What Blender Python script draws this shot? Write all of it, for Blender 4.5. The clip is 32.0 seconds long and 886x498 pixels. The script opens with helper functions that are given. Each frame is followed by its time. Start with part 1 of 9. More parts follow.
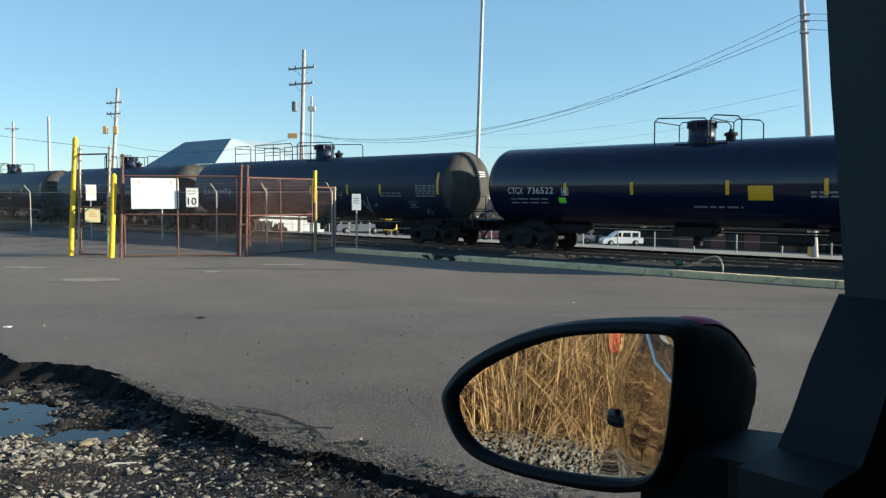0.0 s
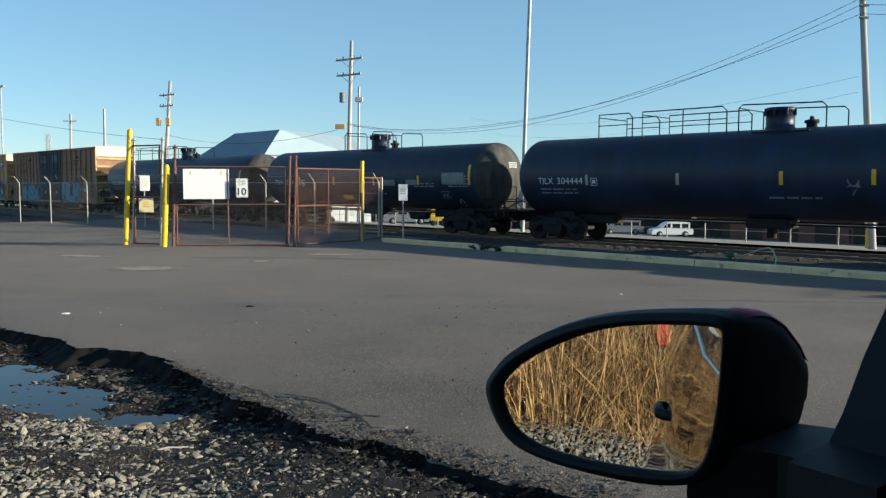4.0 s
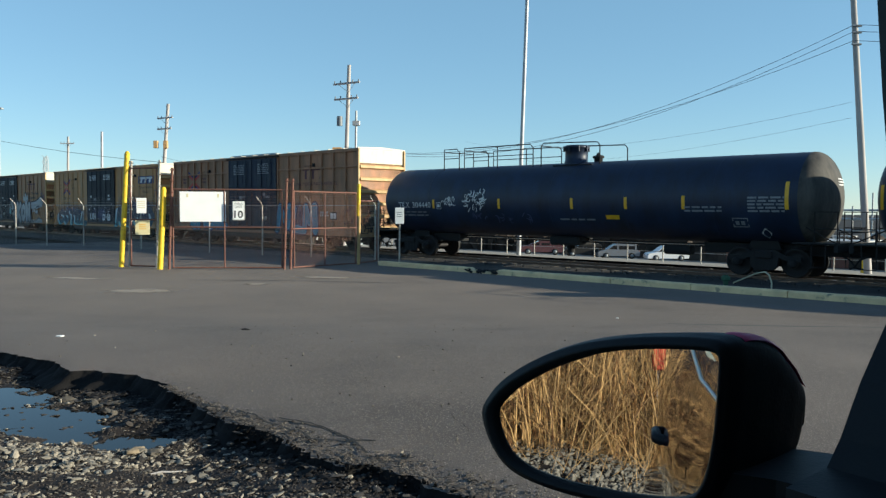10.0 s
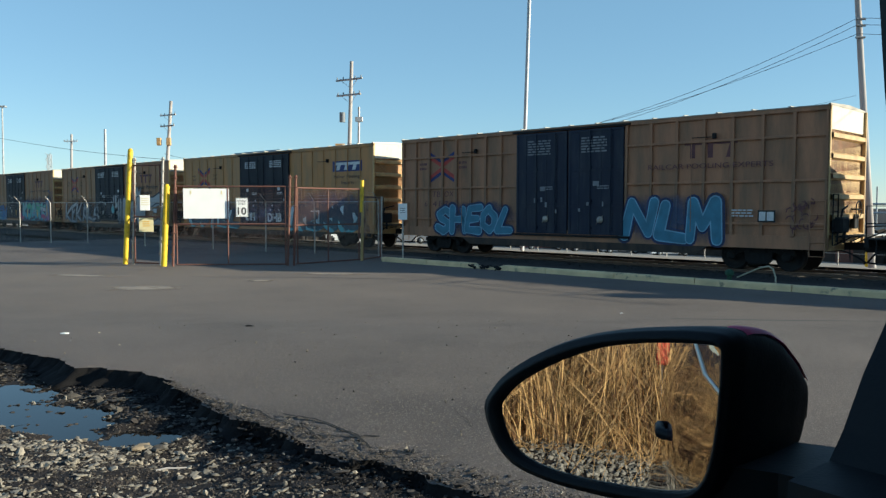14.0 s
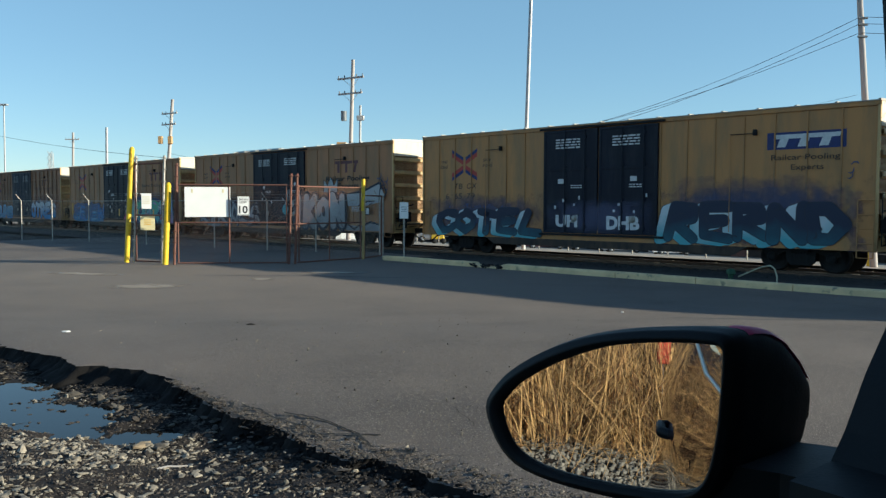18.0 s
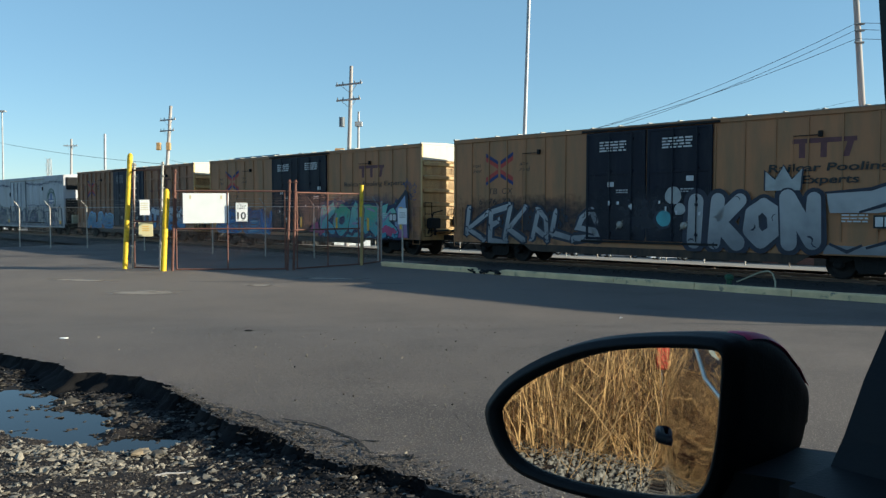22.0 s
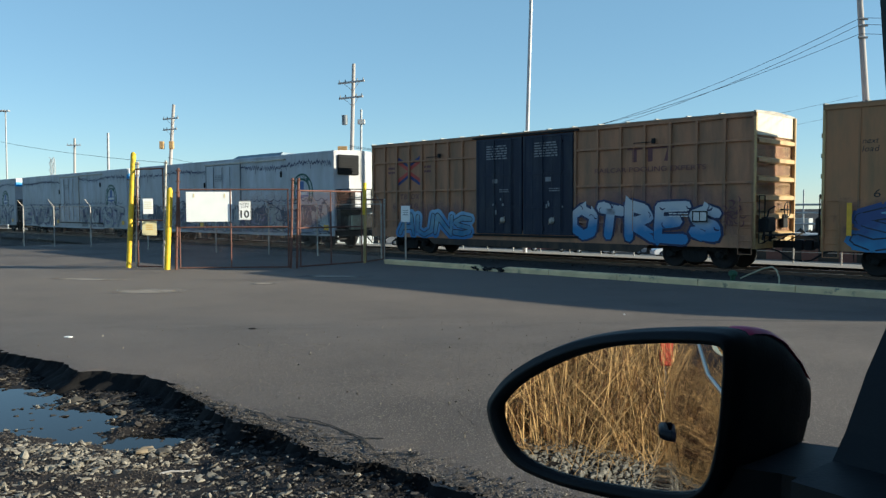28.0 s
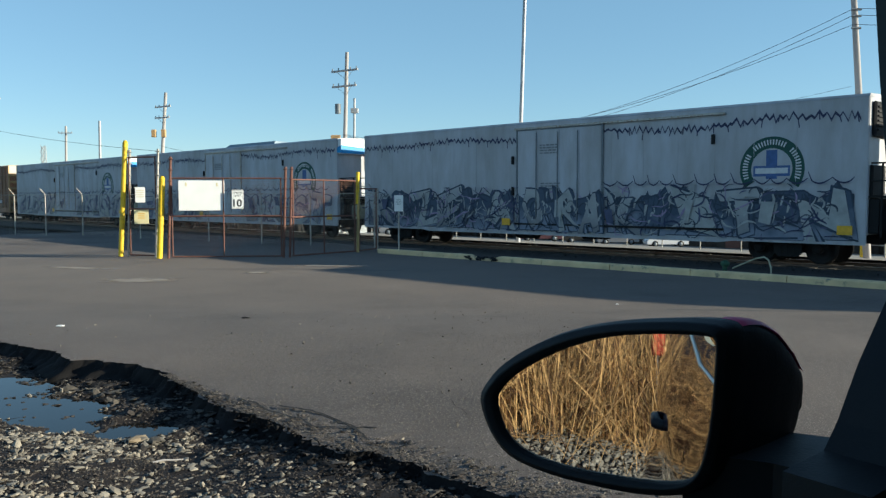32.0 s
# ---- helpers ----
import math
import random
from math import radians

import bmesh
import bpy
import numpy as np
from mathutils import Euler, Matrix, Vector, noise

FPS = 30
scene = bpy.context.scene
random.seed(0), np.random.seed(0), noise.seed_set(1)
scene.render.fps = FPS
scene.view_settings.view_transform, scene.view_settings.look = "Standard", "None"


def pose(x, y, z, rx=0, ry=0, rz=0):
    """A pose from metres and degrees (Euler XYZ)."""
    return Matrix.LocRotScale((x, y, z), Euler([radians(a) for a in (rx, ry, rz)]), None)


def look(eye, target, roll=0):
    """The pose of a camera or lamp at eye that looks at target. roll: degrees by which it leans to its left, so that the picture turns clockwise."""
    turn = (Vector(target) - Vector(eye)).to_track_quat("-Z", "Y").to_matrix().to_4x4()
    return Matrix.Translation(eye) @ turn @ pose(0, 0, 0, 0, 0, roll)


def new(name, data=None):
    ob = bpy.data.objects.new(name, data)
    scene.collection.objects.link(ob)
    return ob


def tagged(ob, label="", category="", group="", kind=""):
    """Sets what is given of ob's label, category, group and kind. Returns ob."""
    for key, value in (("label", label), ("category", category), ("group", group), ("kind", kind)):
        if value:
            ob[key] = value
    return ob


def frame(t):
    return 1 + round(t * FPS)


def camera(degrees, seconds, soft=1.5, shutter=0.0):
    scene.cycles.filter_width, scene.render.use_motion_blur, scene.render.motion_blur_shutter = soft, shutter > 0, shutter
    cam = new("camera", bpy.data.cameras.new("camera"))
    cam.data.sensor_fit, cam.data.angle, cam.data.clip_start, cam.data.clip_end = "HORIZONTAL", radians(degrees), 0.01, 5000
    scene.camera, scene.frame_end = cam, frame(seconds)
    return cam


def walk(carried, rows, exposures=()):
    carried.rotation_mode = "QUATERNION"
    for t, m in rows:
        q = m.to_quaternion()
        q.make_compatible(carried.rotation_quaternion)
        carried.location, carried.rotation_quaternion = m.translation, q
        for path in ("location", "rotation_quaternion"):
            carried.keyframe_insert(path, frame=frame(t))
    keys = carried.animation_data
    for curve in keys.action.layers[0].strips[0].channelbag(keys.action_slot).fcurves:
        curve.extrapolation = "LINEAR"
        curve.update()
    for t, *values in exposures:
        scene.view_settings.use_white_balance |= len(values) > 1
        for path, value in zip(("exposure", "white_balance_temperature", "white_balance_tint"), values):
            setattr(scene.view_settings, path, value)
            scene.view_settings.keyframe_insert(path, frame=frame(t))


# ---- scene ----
# The camera is held at a car's side window: it only turns, and shifts by a few millimetres.
EYE = 2.148
cam = camera(58.0, 32.0, 1.35)
PATH = [(t, pose(x, 0, EYE + z, 90 + pitch, roll, yaw)) for t, x, z, yaw, pitch, roll in (
    (0, -0.0020, 0.0008, -3.65, -3.76, -0.12), (0.5, -0.0013, -0.0012, -2.42, -3.71, -0.26), (1, -0.0002, -0.0007, -1.30, -3.85, -0.09), (1.5, -0.0008, -0.0009, -0.83, -3.99, -0.02),
    (2, -0.0007, -0.0003, -0.65, -4.14, 0.00), (2.5, 0.0003, -0.0017, -0.56, -4.28, 0.02), (3, 0.0004, -0.0025, -0.49, -4.35, 0.08), (3.5, -0.0007, -0.0004, -0.37, -4.45, -0.07),
    (5.5, -0.0008, 0.0002, -0.16, -4.44, -0.01), (6, 0.0000, 0.0000, -0.00, -3.15, 0.00), (6.5, 0.0008, -0.0007, -0.19, -2.41, 0.04), (7, -0.0004, 0.0002, -0.40, -2.40, -0.02),
    (7.5, -0.0005, -0.0004, -0.59, -2.48, -0.14), (8, -0.0003, -0.0007, -0.65, -2.55, -0.13), (8.5, 0.0007, -0.0013, -0.52, -2.49, -0.08), (9, -0.0007, -0.0002, -0.66, -2.70, -0.24),
    (9.5, -0.0003, 0.0002, -0.63, -2.71, -0.24), (10, -0.0008, 0.0001, -0.58, -2.78, -0.29), (10.5, -0.0000, -0.0008, -0.54, -2.82, -0.29), (11, -0.0006, -0.0001, -0.52, -2.88, -0.29),
    (11.5, -0.0001, -0.0001, -0.48, -2.92, -0.32), (12, 0.0001, -0.0008, -0.52, -3.00, -0.28), (12.5, 0.0007, -0.0004, -0.42, -3.03, -0.25), (13, -0.0004, -0.0002, -0.44, -3.07, -0.20),
    (13.5, 0.0002, -0.0005, -0.36, -3.04, -0.15), (14, 0.0007, -0.0007, -0.35, -3.08, -0.02), (14.5, 0.0007, -0.0006, -0.26, -3.15, -0.02), (16.5, 0.0004, 0.0000, -0.31, -3.15, -0.03),
    (17, 0.0000, -0.0004, -0.36, -3.18, -0.09), (17.5, -0.0003, -0.0003, -0.32, -3.16, -0.11), (18, 0.0002, -0.0002, -0.26, -3.17, -0.10), (18.5, -0.0005, 0.0000, -0.32, -3.13, -0.07),
    (19, 0.0000, -0.0010, -0.27, -3.11, 0.04), (19.5, -0.0000, 0.0003, 0.09, -2.77, -0.06), (20, -0.0023, 0.0014, -0.02, -2.73, -0.16), (20.5, -0.0012, 0.0003, 0.01, -2.67, -0.20),
    (21, -0.0010, -0.0003, -0.05, -2.69, -0.10), (21.5, -0.0008, 0.0005, -0.27, -2.69, -0.07), (22, 0.0000, -0.0003, -0.38, -2.75, -0.01), (22.5, 0.0002, -0.0005, -0.44, -2.72, 0.04),
    (23, 0.0007, -0.0003, -0.41, -2.75, 0.11), (23.5, -0.0004, 0.0005, -0.38, -2.80, 0.08), (24, 0.0000, 0.0001, -0.31, -2.86, 0.06), (25, 0.0007, -0.0003, -0.17, -2.79, 0.25),
    (25.5, 0.0007, 0.0001, -0.15, -2.83, 0.25), (27.5, 0.0014, 0.0007, -0.15, -2.90, 0.30), (28, 0.0018, -0.0012, -0.16, -2.93, 0.25), (28.5, 0.0014, -0.0008, -0.03, -2.95, 0.30),
    (29, 0.0019, -0.0003, 0.10, -3.01, 0.26), (29.5, 0.0011, -0.0003, -0.54, -3.26, 0.13), (30, 0.0015, -0.0007, -0.60, -3.54, 0.06), (30.5, 0.0016, -0.0001, -0.57, -3.55, 0.10),
    (31, 0.0009, 0.0002, -0.60, -3.58, 0.11), (31.5, 0.0009, -0.0010, -0.64, -3.66, 0.12), (32, 0.0008, -0.0003, -0.64, -3.69, 0.09))]
walk(cam, PATH, [(0, 0.96, 6050, 0), (2.5, 0.86, 6050, 0), (6, 0.81, 6050, 0), (32, 0.81, 6050, 0)])

# The line of the track: T points the way the train goes, A across it to the far side.
ALPHA = radians(44.98)
T = Vector((math.sin(ALPHA), -math.cos(ALPHA), 0))
A = Vector((math.cos(ALPHA), math.sin(ALPHA), 0))
TRACK = 26.08
RAIL = 0.10
SUN = (T * 0.819 + A * 0.574).normalized()
SUN_UP = 15.8


def at(q, n, z=0.0):
    """A place from metres along the track, across it, and up."""
    p = T * q + A * n
    return Vector((p.x, p.y, z))


# ---- world and sun ----
world = bpy.data.worlds.new("sky")
scene.world = world
world.use_nodes = True
wn = world.node_tree.nodes
sky = wn.new("ShaderNodeTexSky")
sky.sky_type = "NISHITA"
sky.sun_disc = False
sky.sun_elevation = radians(SUN_UP)
sky.sun_rotation = math.atan2(SUN.x, SUN.y)
sky.air_density, sky.dust_density, sky.ozone_density = 0.85, 0.0, 1.9
# pale haze evens out the clear sky
haze = wn.new("ShaderNodeMix")
haze.data_type = "RGBA"
lift, climb, thin = wn.new("ShaderNodeTexCoord"), wn.new("ShaderNodeSeparateXYZ"), wn.new("ShaderNodeMapRange")
world.node_tree.links.new(lift.outputs["Generated"], climb.inputs[0])
world.node_tree.links.new(climb.outputs[2], thin.inputs[0])
thin.inputs[1].default_value, thin.inputs[2].default_value, thin.inputs[3].default_value, thin.inputs[4].default_value = 0.25, 0.7, 0.45, 0.05
world.node_tree.links.new(thin.outputs[0], haze.inputs[0])
haze.inputs[7].default_value = (1.75, 3.1, 4.35, 1)
world.node_tree.links.new(sky.outputs[0], haze.inputs[6])
world.node_tree.links.new(haze.outputs[2], wn["Background"].inputs[0])
wn["Background"].inputs[1].default_value = 0.093
sun = new("sun", bpy.data.lights.new("sun", "SUN"))
sun.data.energy, sun.data.angle, sun.data.color = 5.0, radians(0.6), (1.0, 0.86, 0.68)
sun.matrix_world = look((0, 0, 60), Vector((0, 0, 60)) - SUN * math.cos(radians(SUN_UP)) - Vector((0, 0, math.sin(radians(SUN_UP)))))


# ---- materials ----
def material(name, colour, rough=0.6, metal=0.0, vary=0.25, scale=3.0, grain=60.0, bump=0.1, second=None, amount=0.0, streak=1.0, spread=0.08, clear=0.0, random_tint=0.0, speck=0.35, gloss=0.5, flecks=None):
    """A painted or raw surface: a base colour that drifts at two sizes, an optional second colour in patches (stretched along z by streak), fine relief."""
    m = bpy.data.materials.new(name)
    m.use_nodes = True
    nt = m.node_tree
    n, link = nt.nodes, nt.links.new
    b = n["Principled BSDF"]
    tc = n.new("ShaderNodeTexCoord")
    big, fine = n.new("ShaderNodeTexNoise"), n.new("ShaderNodeTexNoise")
    big.inputs["Scale"].default_value, big.inputs["Detail"].default_value = scale, 5
    fine.inputs["Scale"].default_value, fine.inputs["Detail"].default_value = grain, 3
    mapping = n.new("ShaderNodeMapping")
    mapping.inputs["Scale"].default_value = (1, 1, 1 / streak)
    link(tc.outputs["Object"], mapping.inputs[0])
    link(mapping.outputs[0], big.inputs["Vector"])
    link(tc.outputs["Object"], fine.inputs["Vector"])
    add = n.new("ShaderNodeMath")
    add.operation = "MULTIPLY_ADD"
    add.inputs[1].default_value = speck
    b.inputs["Specular IOR Level"].default_value = gloss
    link(fine.outputs[0], add.inputs[0])
    link(big.outputs[0], add.inputs[2])
    ramp = n.new("ShaderNodeMapRange")
    ramp.inputs[1].default_value, ramp.inputs[2].default_value = 0.3 + 0.3 * speck, 0.7 + 0.7 * speck
    ramp.inputs[3].default_value, ramp.inputs[4].default_value = 1 - vary, 1 + vary
    link(add.outputs[0], ramp.inputs[0])
    mul = n.new("ShaderNodeVectorMath")
    mul.operation = "SCALE"
    mul.inputs[0].default_value = colour[:3]
    link(ramp.outputs[0], mul.inputs["Scale"])
    out = mul.outputs[0]
    if random_tint:
        info = n.new("ShaderNodeObjectInfo")
        geo = n.new("ShaderNodeNewGeometry")
        plus = n.new("ShaderNodeMath")
        plus.operation = "ADD"
        link(info.outputs["Random"], plus.inputs[0])
        link(geo.outputs["Random Per Island"], plus.inputs[1])
        rr = n.new("ShaderNodeMapRange")
        rr.inputs[1].default_value, rr.inputs[2].default_value = 0.0, 2.0
        rr.inputs[3].default_value, rr.inputs[4].default_value = 1 - random_tint, 1 + random_tint
        link(plus.outputs[0], rr.inputs[0])
        mul2 = n.new("ShaderNodeVectorMath")
        mul2.operation = "SCALE"
        link(out, mul2.inputs[0])
        link(rr.outputs[0], mul2.inputs["Scale"])
        out = mul2.outputs[0]
    if second:
        patch = n.new("ShaderNodeTexNoise")
        patch.inputs["Scale"].default_value, patch.inputs["Detail"].default_value = scale * 1.7, 8
        patch.inputs["Roughness"].default_value = 0.65
        mp2 = n.new("ShaderNodeMapping")
        mp2.inputs["Scale"].default_value = (1, 1, 1 / streak)
        mp2.inputs["Location"].default_value = (7.3, 2.1, 4.4)
        link(tc.outputs["Object"], mp2.inputs[0])
        link(mp2.outputs[0], patch.inputs["Vector"])
        cut = n.new("ShaderNodeMapRange")
        cut.inputs[1].default_value, cut.inputs[2].default_value = 0.62 - 0.3 * amount - spread, 0.62 - 0.3 * amount + spread
        link(patch.outputs[0], cut.inputs[0])
        mix = n.new("ShaderNodeMix")
        mix.data_type = "RGBA"
        link(cut.outputs[0], mix.inputs[0])
        link(out, mix.inputs[6])
        mix.inputs[7].default_value = (*second[:3], 1)
        out = mix.outputs[2]
    if flecks:
        dots = n.new("ShaderNodeTexNoise")
        dots.inputs["Scale"].default_value, dots.inputs["Detail"].default_value = 95.0, 1
        link(tc.outputs["Object"], dots.inputs["Vector"])
        cut2 = n.new("ShaderNodeMapRange")
        cut2.inputs[1].default_value, cut2.inputs[2].default_value = 0.60, 0.72
        link(dots.outputs[0], cut2.inputs[0])
        mix2 = n.new("ShaderNodeMix")
        mix2.data_type = "RGBA"
        link(cut2.outputs[0], mix2.inputs[0])
        link(out, mix2.inputs[6])
        mix2.inputs[7].default_value = (*flecks, 1)
        out = mix2.outputs[2]
    link(out, b.inputs["Base Color"])
    rm = n.new("ShaderNodeMapRange")
    rm.inputs[3].default_value, rm.inputs[4].default_value = max(rough - 0.12, 0.02), min(rough + 0.15, 1)
    link(big.outputs[0], rm.inputs[0])
    link(rm.outputs[0], b.inputs["Roughness"])
    b.inputs["Metallic"].default_value = metal
    if clear:
        b.inputs["Coat Weight"].default_value = clear
        b.inputs["Coat Roughness"].default_value = 0.06
    if bump:
        bp = n.new("ShaderNodeBump")
        bp.inputs["Strength"].default_value, bp.inputs["Distance"].default_value = bump, 0.01
        link(add.outputs[0], bp.inputs["Height"])
        link(bp.outputs[0], b.inputs["Normal"])
    return m


def plain(name, colour, rough=0.5, metal=0.0, emit=0.0):
    m = bpy.data.materials.new(name)
    m.use_nodes = True
    b = m.node_tree.nodes["Principled BSDF"]
    b.inputs["Base Color"].default_value = (*colour, 1)
    b.inputs["Roughness"].default_value, b.inputs["Metallic"].default_value = rough, metal
    if emit:
        b.inputs["Emission Color"].default_value, b.inputs["Emission Strength"].default_value = (*colour, 1), emit
    return m


def fade(name, low, high, z0, z1, rough=0.6, rag=2.2):
    """Sprayed paint that passes from one colour to another with height, unevenly."""
    m = bpy.data.materials.new(name)
    m.use_nodes = True
    nt = m.node_tree
    n, link = nt.nodes, nt.links.new
    b = n["Principled BSDF"]
    tc, sep, ns = n.new("ShaderNodeTexCoord"), n.new("ShaderNodeSeparateXYZ"), n.new("ShaderNodeTexNoise")
    ns.inputs["Scale"].default_value, ns.inputs["Detail"].default_value = 1.6, 4
    link(tc.outputs["Object"], sep.inputs[0])
    link(tc.outputs["Object"], ns.inputs["Vector"])
    add = n.new("ShaderNodeMath")
    add.operation = "MULTIPLY_ADD"
    add.inputs[1].default_value = rag
    link(ns.outputs[0], add.inputs[0])
    link(sep.outputs[2], add.inputs[2])
    cut = n.new("ShaderNodeMapRange")
    cut.inputs[1].default_value, cut.inputs[2].default_value = z0 + rag / 2, z1 + rag / 2
    link(add.outputs[0], cut.inputs[0])
    mix = n.new("ShaderNodeMix")
    mix.data_type = "RGBA"
    mix.inputs[6].default_value, mix.inputs[7].default_value = (*low, 1), (*high, 1)
    link(cut.outputs[0], mix.inputs[0])
    link(mix.outputs[2], b.inputs["Base Color"])
    b.inputs["Roughness"].default_value = rough
    return m


def overspray(name, colour, size=3.0, most=0.85):
    """Thin sprayed mist: dense in the middle of its patch, ragged and clear towards the rim."""
    m = bpy.data.materials.new(name)
    m.use_nodes = True
    nt = m.node_tree
    n, link = nt.nodes, nt.links.new
    b = n["Principled BSDF"]
    b.inputs["Base Color"].default_value, b.inputs["Roughness"].default_value = (*colour, 1), 0.7
    uv, sep, ns, tc = n.new("ShaderNodeUVMap"), n.new("ShaderNodeSeparateXYZ"), n.new("ShaderNodeTexNoise"), n.new("ShaderNodeTexCoord")
    ns.inputs["Scale"].default_value, ns.inputs["Detail"].default_value = size, 4
    link(uv.outputs[0], sep.inputs[0])
    link(tc.outputs["Object"], ns.inputs["Vector"])
    ends = []
    for k in (0, 1):
        flip, prod = n.new("ShaderNodeMath"), n.new("ShaderNodeMath")
        flip.operation, prod.operation = "SUBTRACT", "MULTIPLY"
        flip.inputs[0].default_value = 1.0
        link(sep.outputs[k], flip.inputs[1])
        link(sep.outputs[k], prod.inputs[0])
        link(flip.outputs[0], prod.inputs[1])
        ends.append(prod)
    both, plus, cut = n.new("ShaderNodeMath"), n.new("ShaderNodeMath"), n.new("ShaderNodeMapRange")
    both.operation, plus.operation = "MULTIPLY", "MULTIPLY_ADD"
    link(ends[0].outputs[0], both.inputs[0])
    link(ends[1].outputs[0], both.inputs[1])
    plus.inputs[1].default_value = 12.0
    link(both.outputs[0], plus.inputs[0])
    link(ns.outputs[0], plus.inputs[2])
    cut.inputs[1].default_value, cut.inputs[2].default_value, cut.inputs[4].default_value = 0.55, 1.15, most
    link(plus.outputs[0], cut.inputs[0])
    link(cut.outputs[0], b.inputs["Alpha"])
    return m


def wire_net(name, colour, size, wire):
    """Woven chain-link: crossing wires, open between them."""
    m = bpy.data.materials.new(name)
    m.use_nodes = True
    nt = m.node_tree
    n, link = nt.nodes, nt.links.new
    b = n["Principled BSDF"]
    b.inputs["Base Color"].default_value, b.inputs["Roughness"].default_value, b.inputs["Metallic"].default_value = (*colour, 1), 0.6, 0.4
    uv = n.new("ShaderNodeUVMap")
    sep = n.new("ShaderNodeSeparateXYZ")
    link(uv.outputs[0], sep.inputs[0])
    lines = []
    for op in ("ADD", "SUBTRACT"):
        s = n.new("ShaderNodeMath")
        s.operation = op
        link(sep.outputs[0], s.inputs[0])
        link(sep.outputs[1], s.inputs[1])
        k = n.new("ShaderNodeMath")
        k.operation = "MULTIPLY"
        k.inputs[1].default_value = 1 / size
        link(s.outputs[0], k.inputs[0])
        fr = n.new("ShaderNodeMath")
        fr.operation = "FRACT"
        link(k.outputs[0], fr.inputs[0])
        lt = n.new("ShaderNodeMath")
        lt.operation = "LESS_THAN"
        lt.inputs[1].default_value = wire / size
        link(fr.outputs[0], lt.inputs[0])
        lines.append(lt)
    mx = n.new("ShaderNodeMath")
    mx.operation = "MAXIMUM"
    link(lines[0].outputs[0], mx.inputs[0])
    link(lines[1].outputs[0], mx.inputs[1])
    link(mx.outputs[0], b.inputs["Alpha"])
    return m


M = {}
M["asphalt"] = material("asphalt", (0.097, 0.0785, 0.066), 0.85, vary=0.8, scale=0.35, grain=110, bump=0.9, second=(0.116, 0.094, 0.079), amount=0.25, spread=0.15, speck=0.5, flecks=(0.33, 0.285, 0.245))
# the asphalt turns paler around the gate, with a ragged margin
nt = M["asphalt"].node_tree
tc, far, dist, rag, cut, mix = [nt.nodes.new(k) for k in ("ShaderNodeTexCoord", "ShaderNodeVectorMath", "ShaderNodeVectorMath", "ShaderNodeTexNoise", "ShaderNodeMapRange", "ShaderNodeMix")]
far.operation, dist.operation = "MULTIPLY", "DISTANCE"
far.inputs[1].default_value, dist.inputs[1].default_value = (0.55, 1.0, 0.0), (-3.8, 23.5, 0.0)
rag.inputs["Scale"].default_value, rag.inputs["Detail"].default_value = 0.9, 6
plus = nt.nodes.new("ShaderNodeMath")
plus.operation, plus.inputs[1].default_value = "MULTIPLY_ADD", 9.0
cut.inputs[1].default_value, cut.inputs[2].default_value, cut.inputs[3].default_value, cut.inputs[4].default_value = 4.5, 19.0, 0.85, 0.0
mix.data_type = "RGBA"
mix.inputs[7].default_value = (0.185, 0.15, 0.12, 1)
shader = nt.nodes["Principled BSDF"]
old = shader.inputs["Base Color"].links[0].from_socket
for a, b in ((tc.outputs["Object"], far.inputs[0]), (far.outputs[0], dist.inputs[0]), (tc.outputs["Object"], rag.inputs["Vector"]), (rag.outputs[0], plus.inputs[0]), (dist.outputs["Value"], plus.inputs[2]), (plus.outputs[0], cut.inputs[0]), (cut.outputs[0], mix.inputs[0]), (old, mix.inputs[6]), (mix.outputs[2], shader.inputs["Base Color"])):
    nt.links.new(a, b)
M["asphalt_dark"] = material("tarred_seam", (0.07, 0.066, 0.062), 0.8, vary=0.5, scale=2, grain=80, bump=0.3)
# near-black: the shade under the broken edge is put into this colour
M["asphalt_edge"] = material("shaded_broken_asphalt", (0.016, 0.015, 0.015), 0.95, vary=0.6, scale=6, grain=60, bump=0.8, gloss=0.1)
M["asphalt_chip"] = material("asphalt_chip", (0.072, 0.060, 0.050), 0.9, vary=0.5, scale=9, grain=70, bump=0.5, random_tint=0.6)
M["crack"] = material("crack", (0.008, 0.008, 0.008), 0.95, bump=0)
M["soil"] = material("wet_soil", (0.017, 0.014, 0.013), 0.8, vary=0.5, scale=2.5, grain=45, bump=1.0, second=(0.026, 0.021, 0.019), amount=0.35, speck=0.8, gloss=0.25)
M["stone"] = material("gravel_stone", (0.20, 0.175, 0.138), 0.85, vary=0.3, scale=9, grain=80, bump=0.3, random_tint=1.0)
M["verge_stone"] = material("verge_stone", (0.165, 0.155, 0.132), 0.85, vary=0.3, scale=9, grain=80, bump=0.3, random_tint=0.9)
M["ballast"] = material("ballast", (0.026, 0.024, 0.023), 0.95, vary=0.6, scale=4, grain=22, bump=1.0, second=(0.055, 0.048, 0.042), amount=0.15)
M["far_lot"] = material("far_lot_gravel", (0.25, 0.225, 0.19), 0.95, vary=0.2, scale=0.3, grain=8, bump=0.2, second=(0.2, 0.18, 0.15), amount=0.3)
M["kerb"] = material("kerb_paint", (0.74, 0.56, 0.31), 0.8, vary=0.22, scale=2, bump=0.3, second=(0.22, 0.20, 0.15), amount=-0.02, spread=0.05)
M["steel"] = material("rail_steel", (0.14, 0.09, 0.065), 0.5, 0.6, scale=8)
M["tie"] = material("timber_tie", (0.05, 0.04, 0.03), 0.9, scale=5, bump=0.4)
M["water"] = plain("water", (0.012, 0.012, 0.012), 0.03)
M["water"].node_tree.nodes["Principled BSDF"].inputs["IOR"].default_value = 1.25
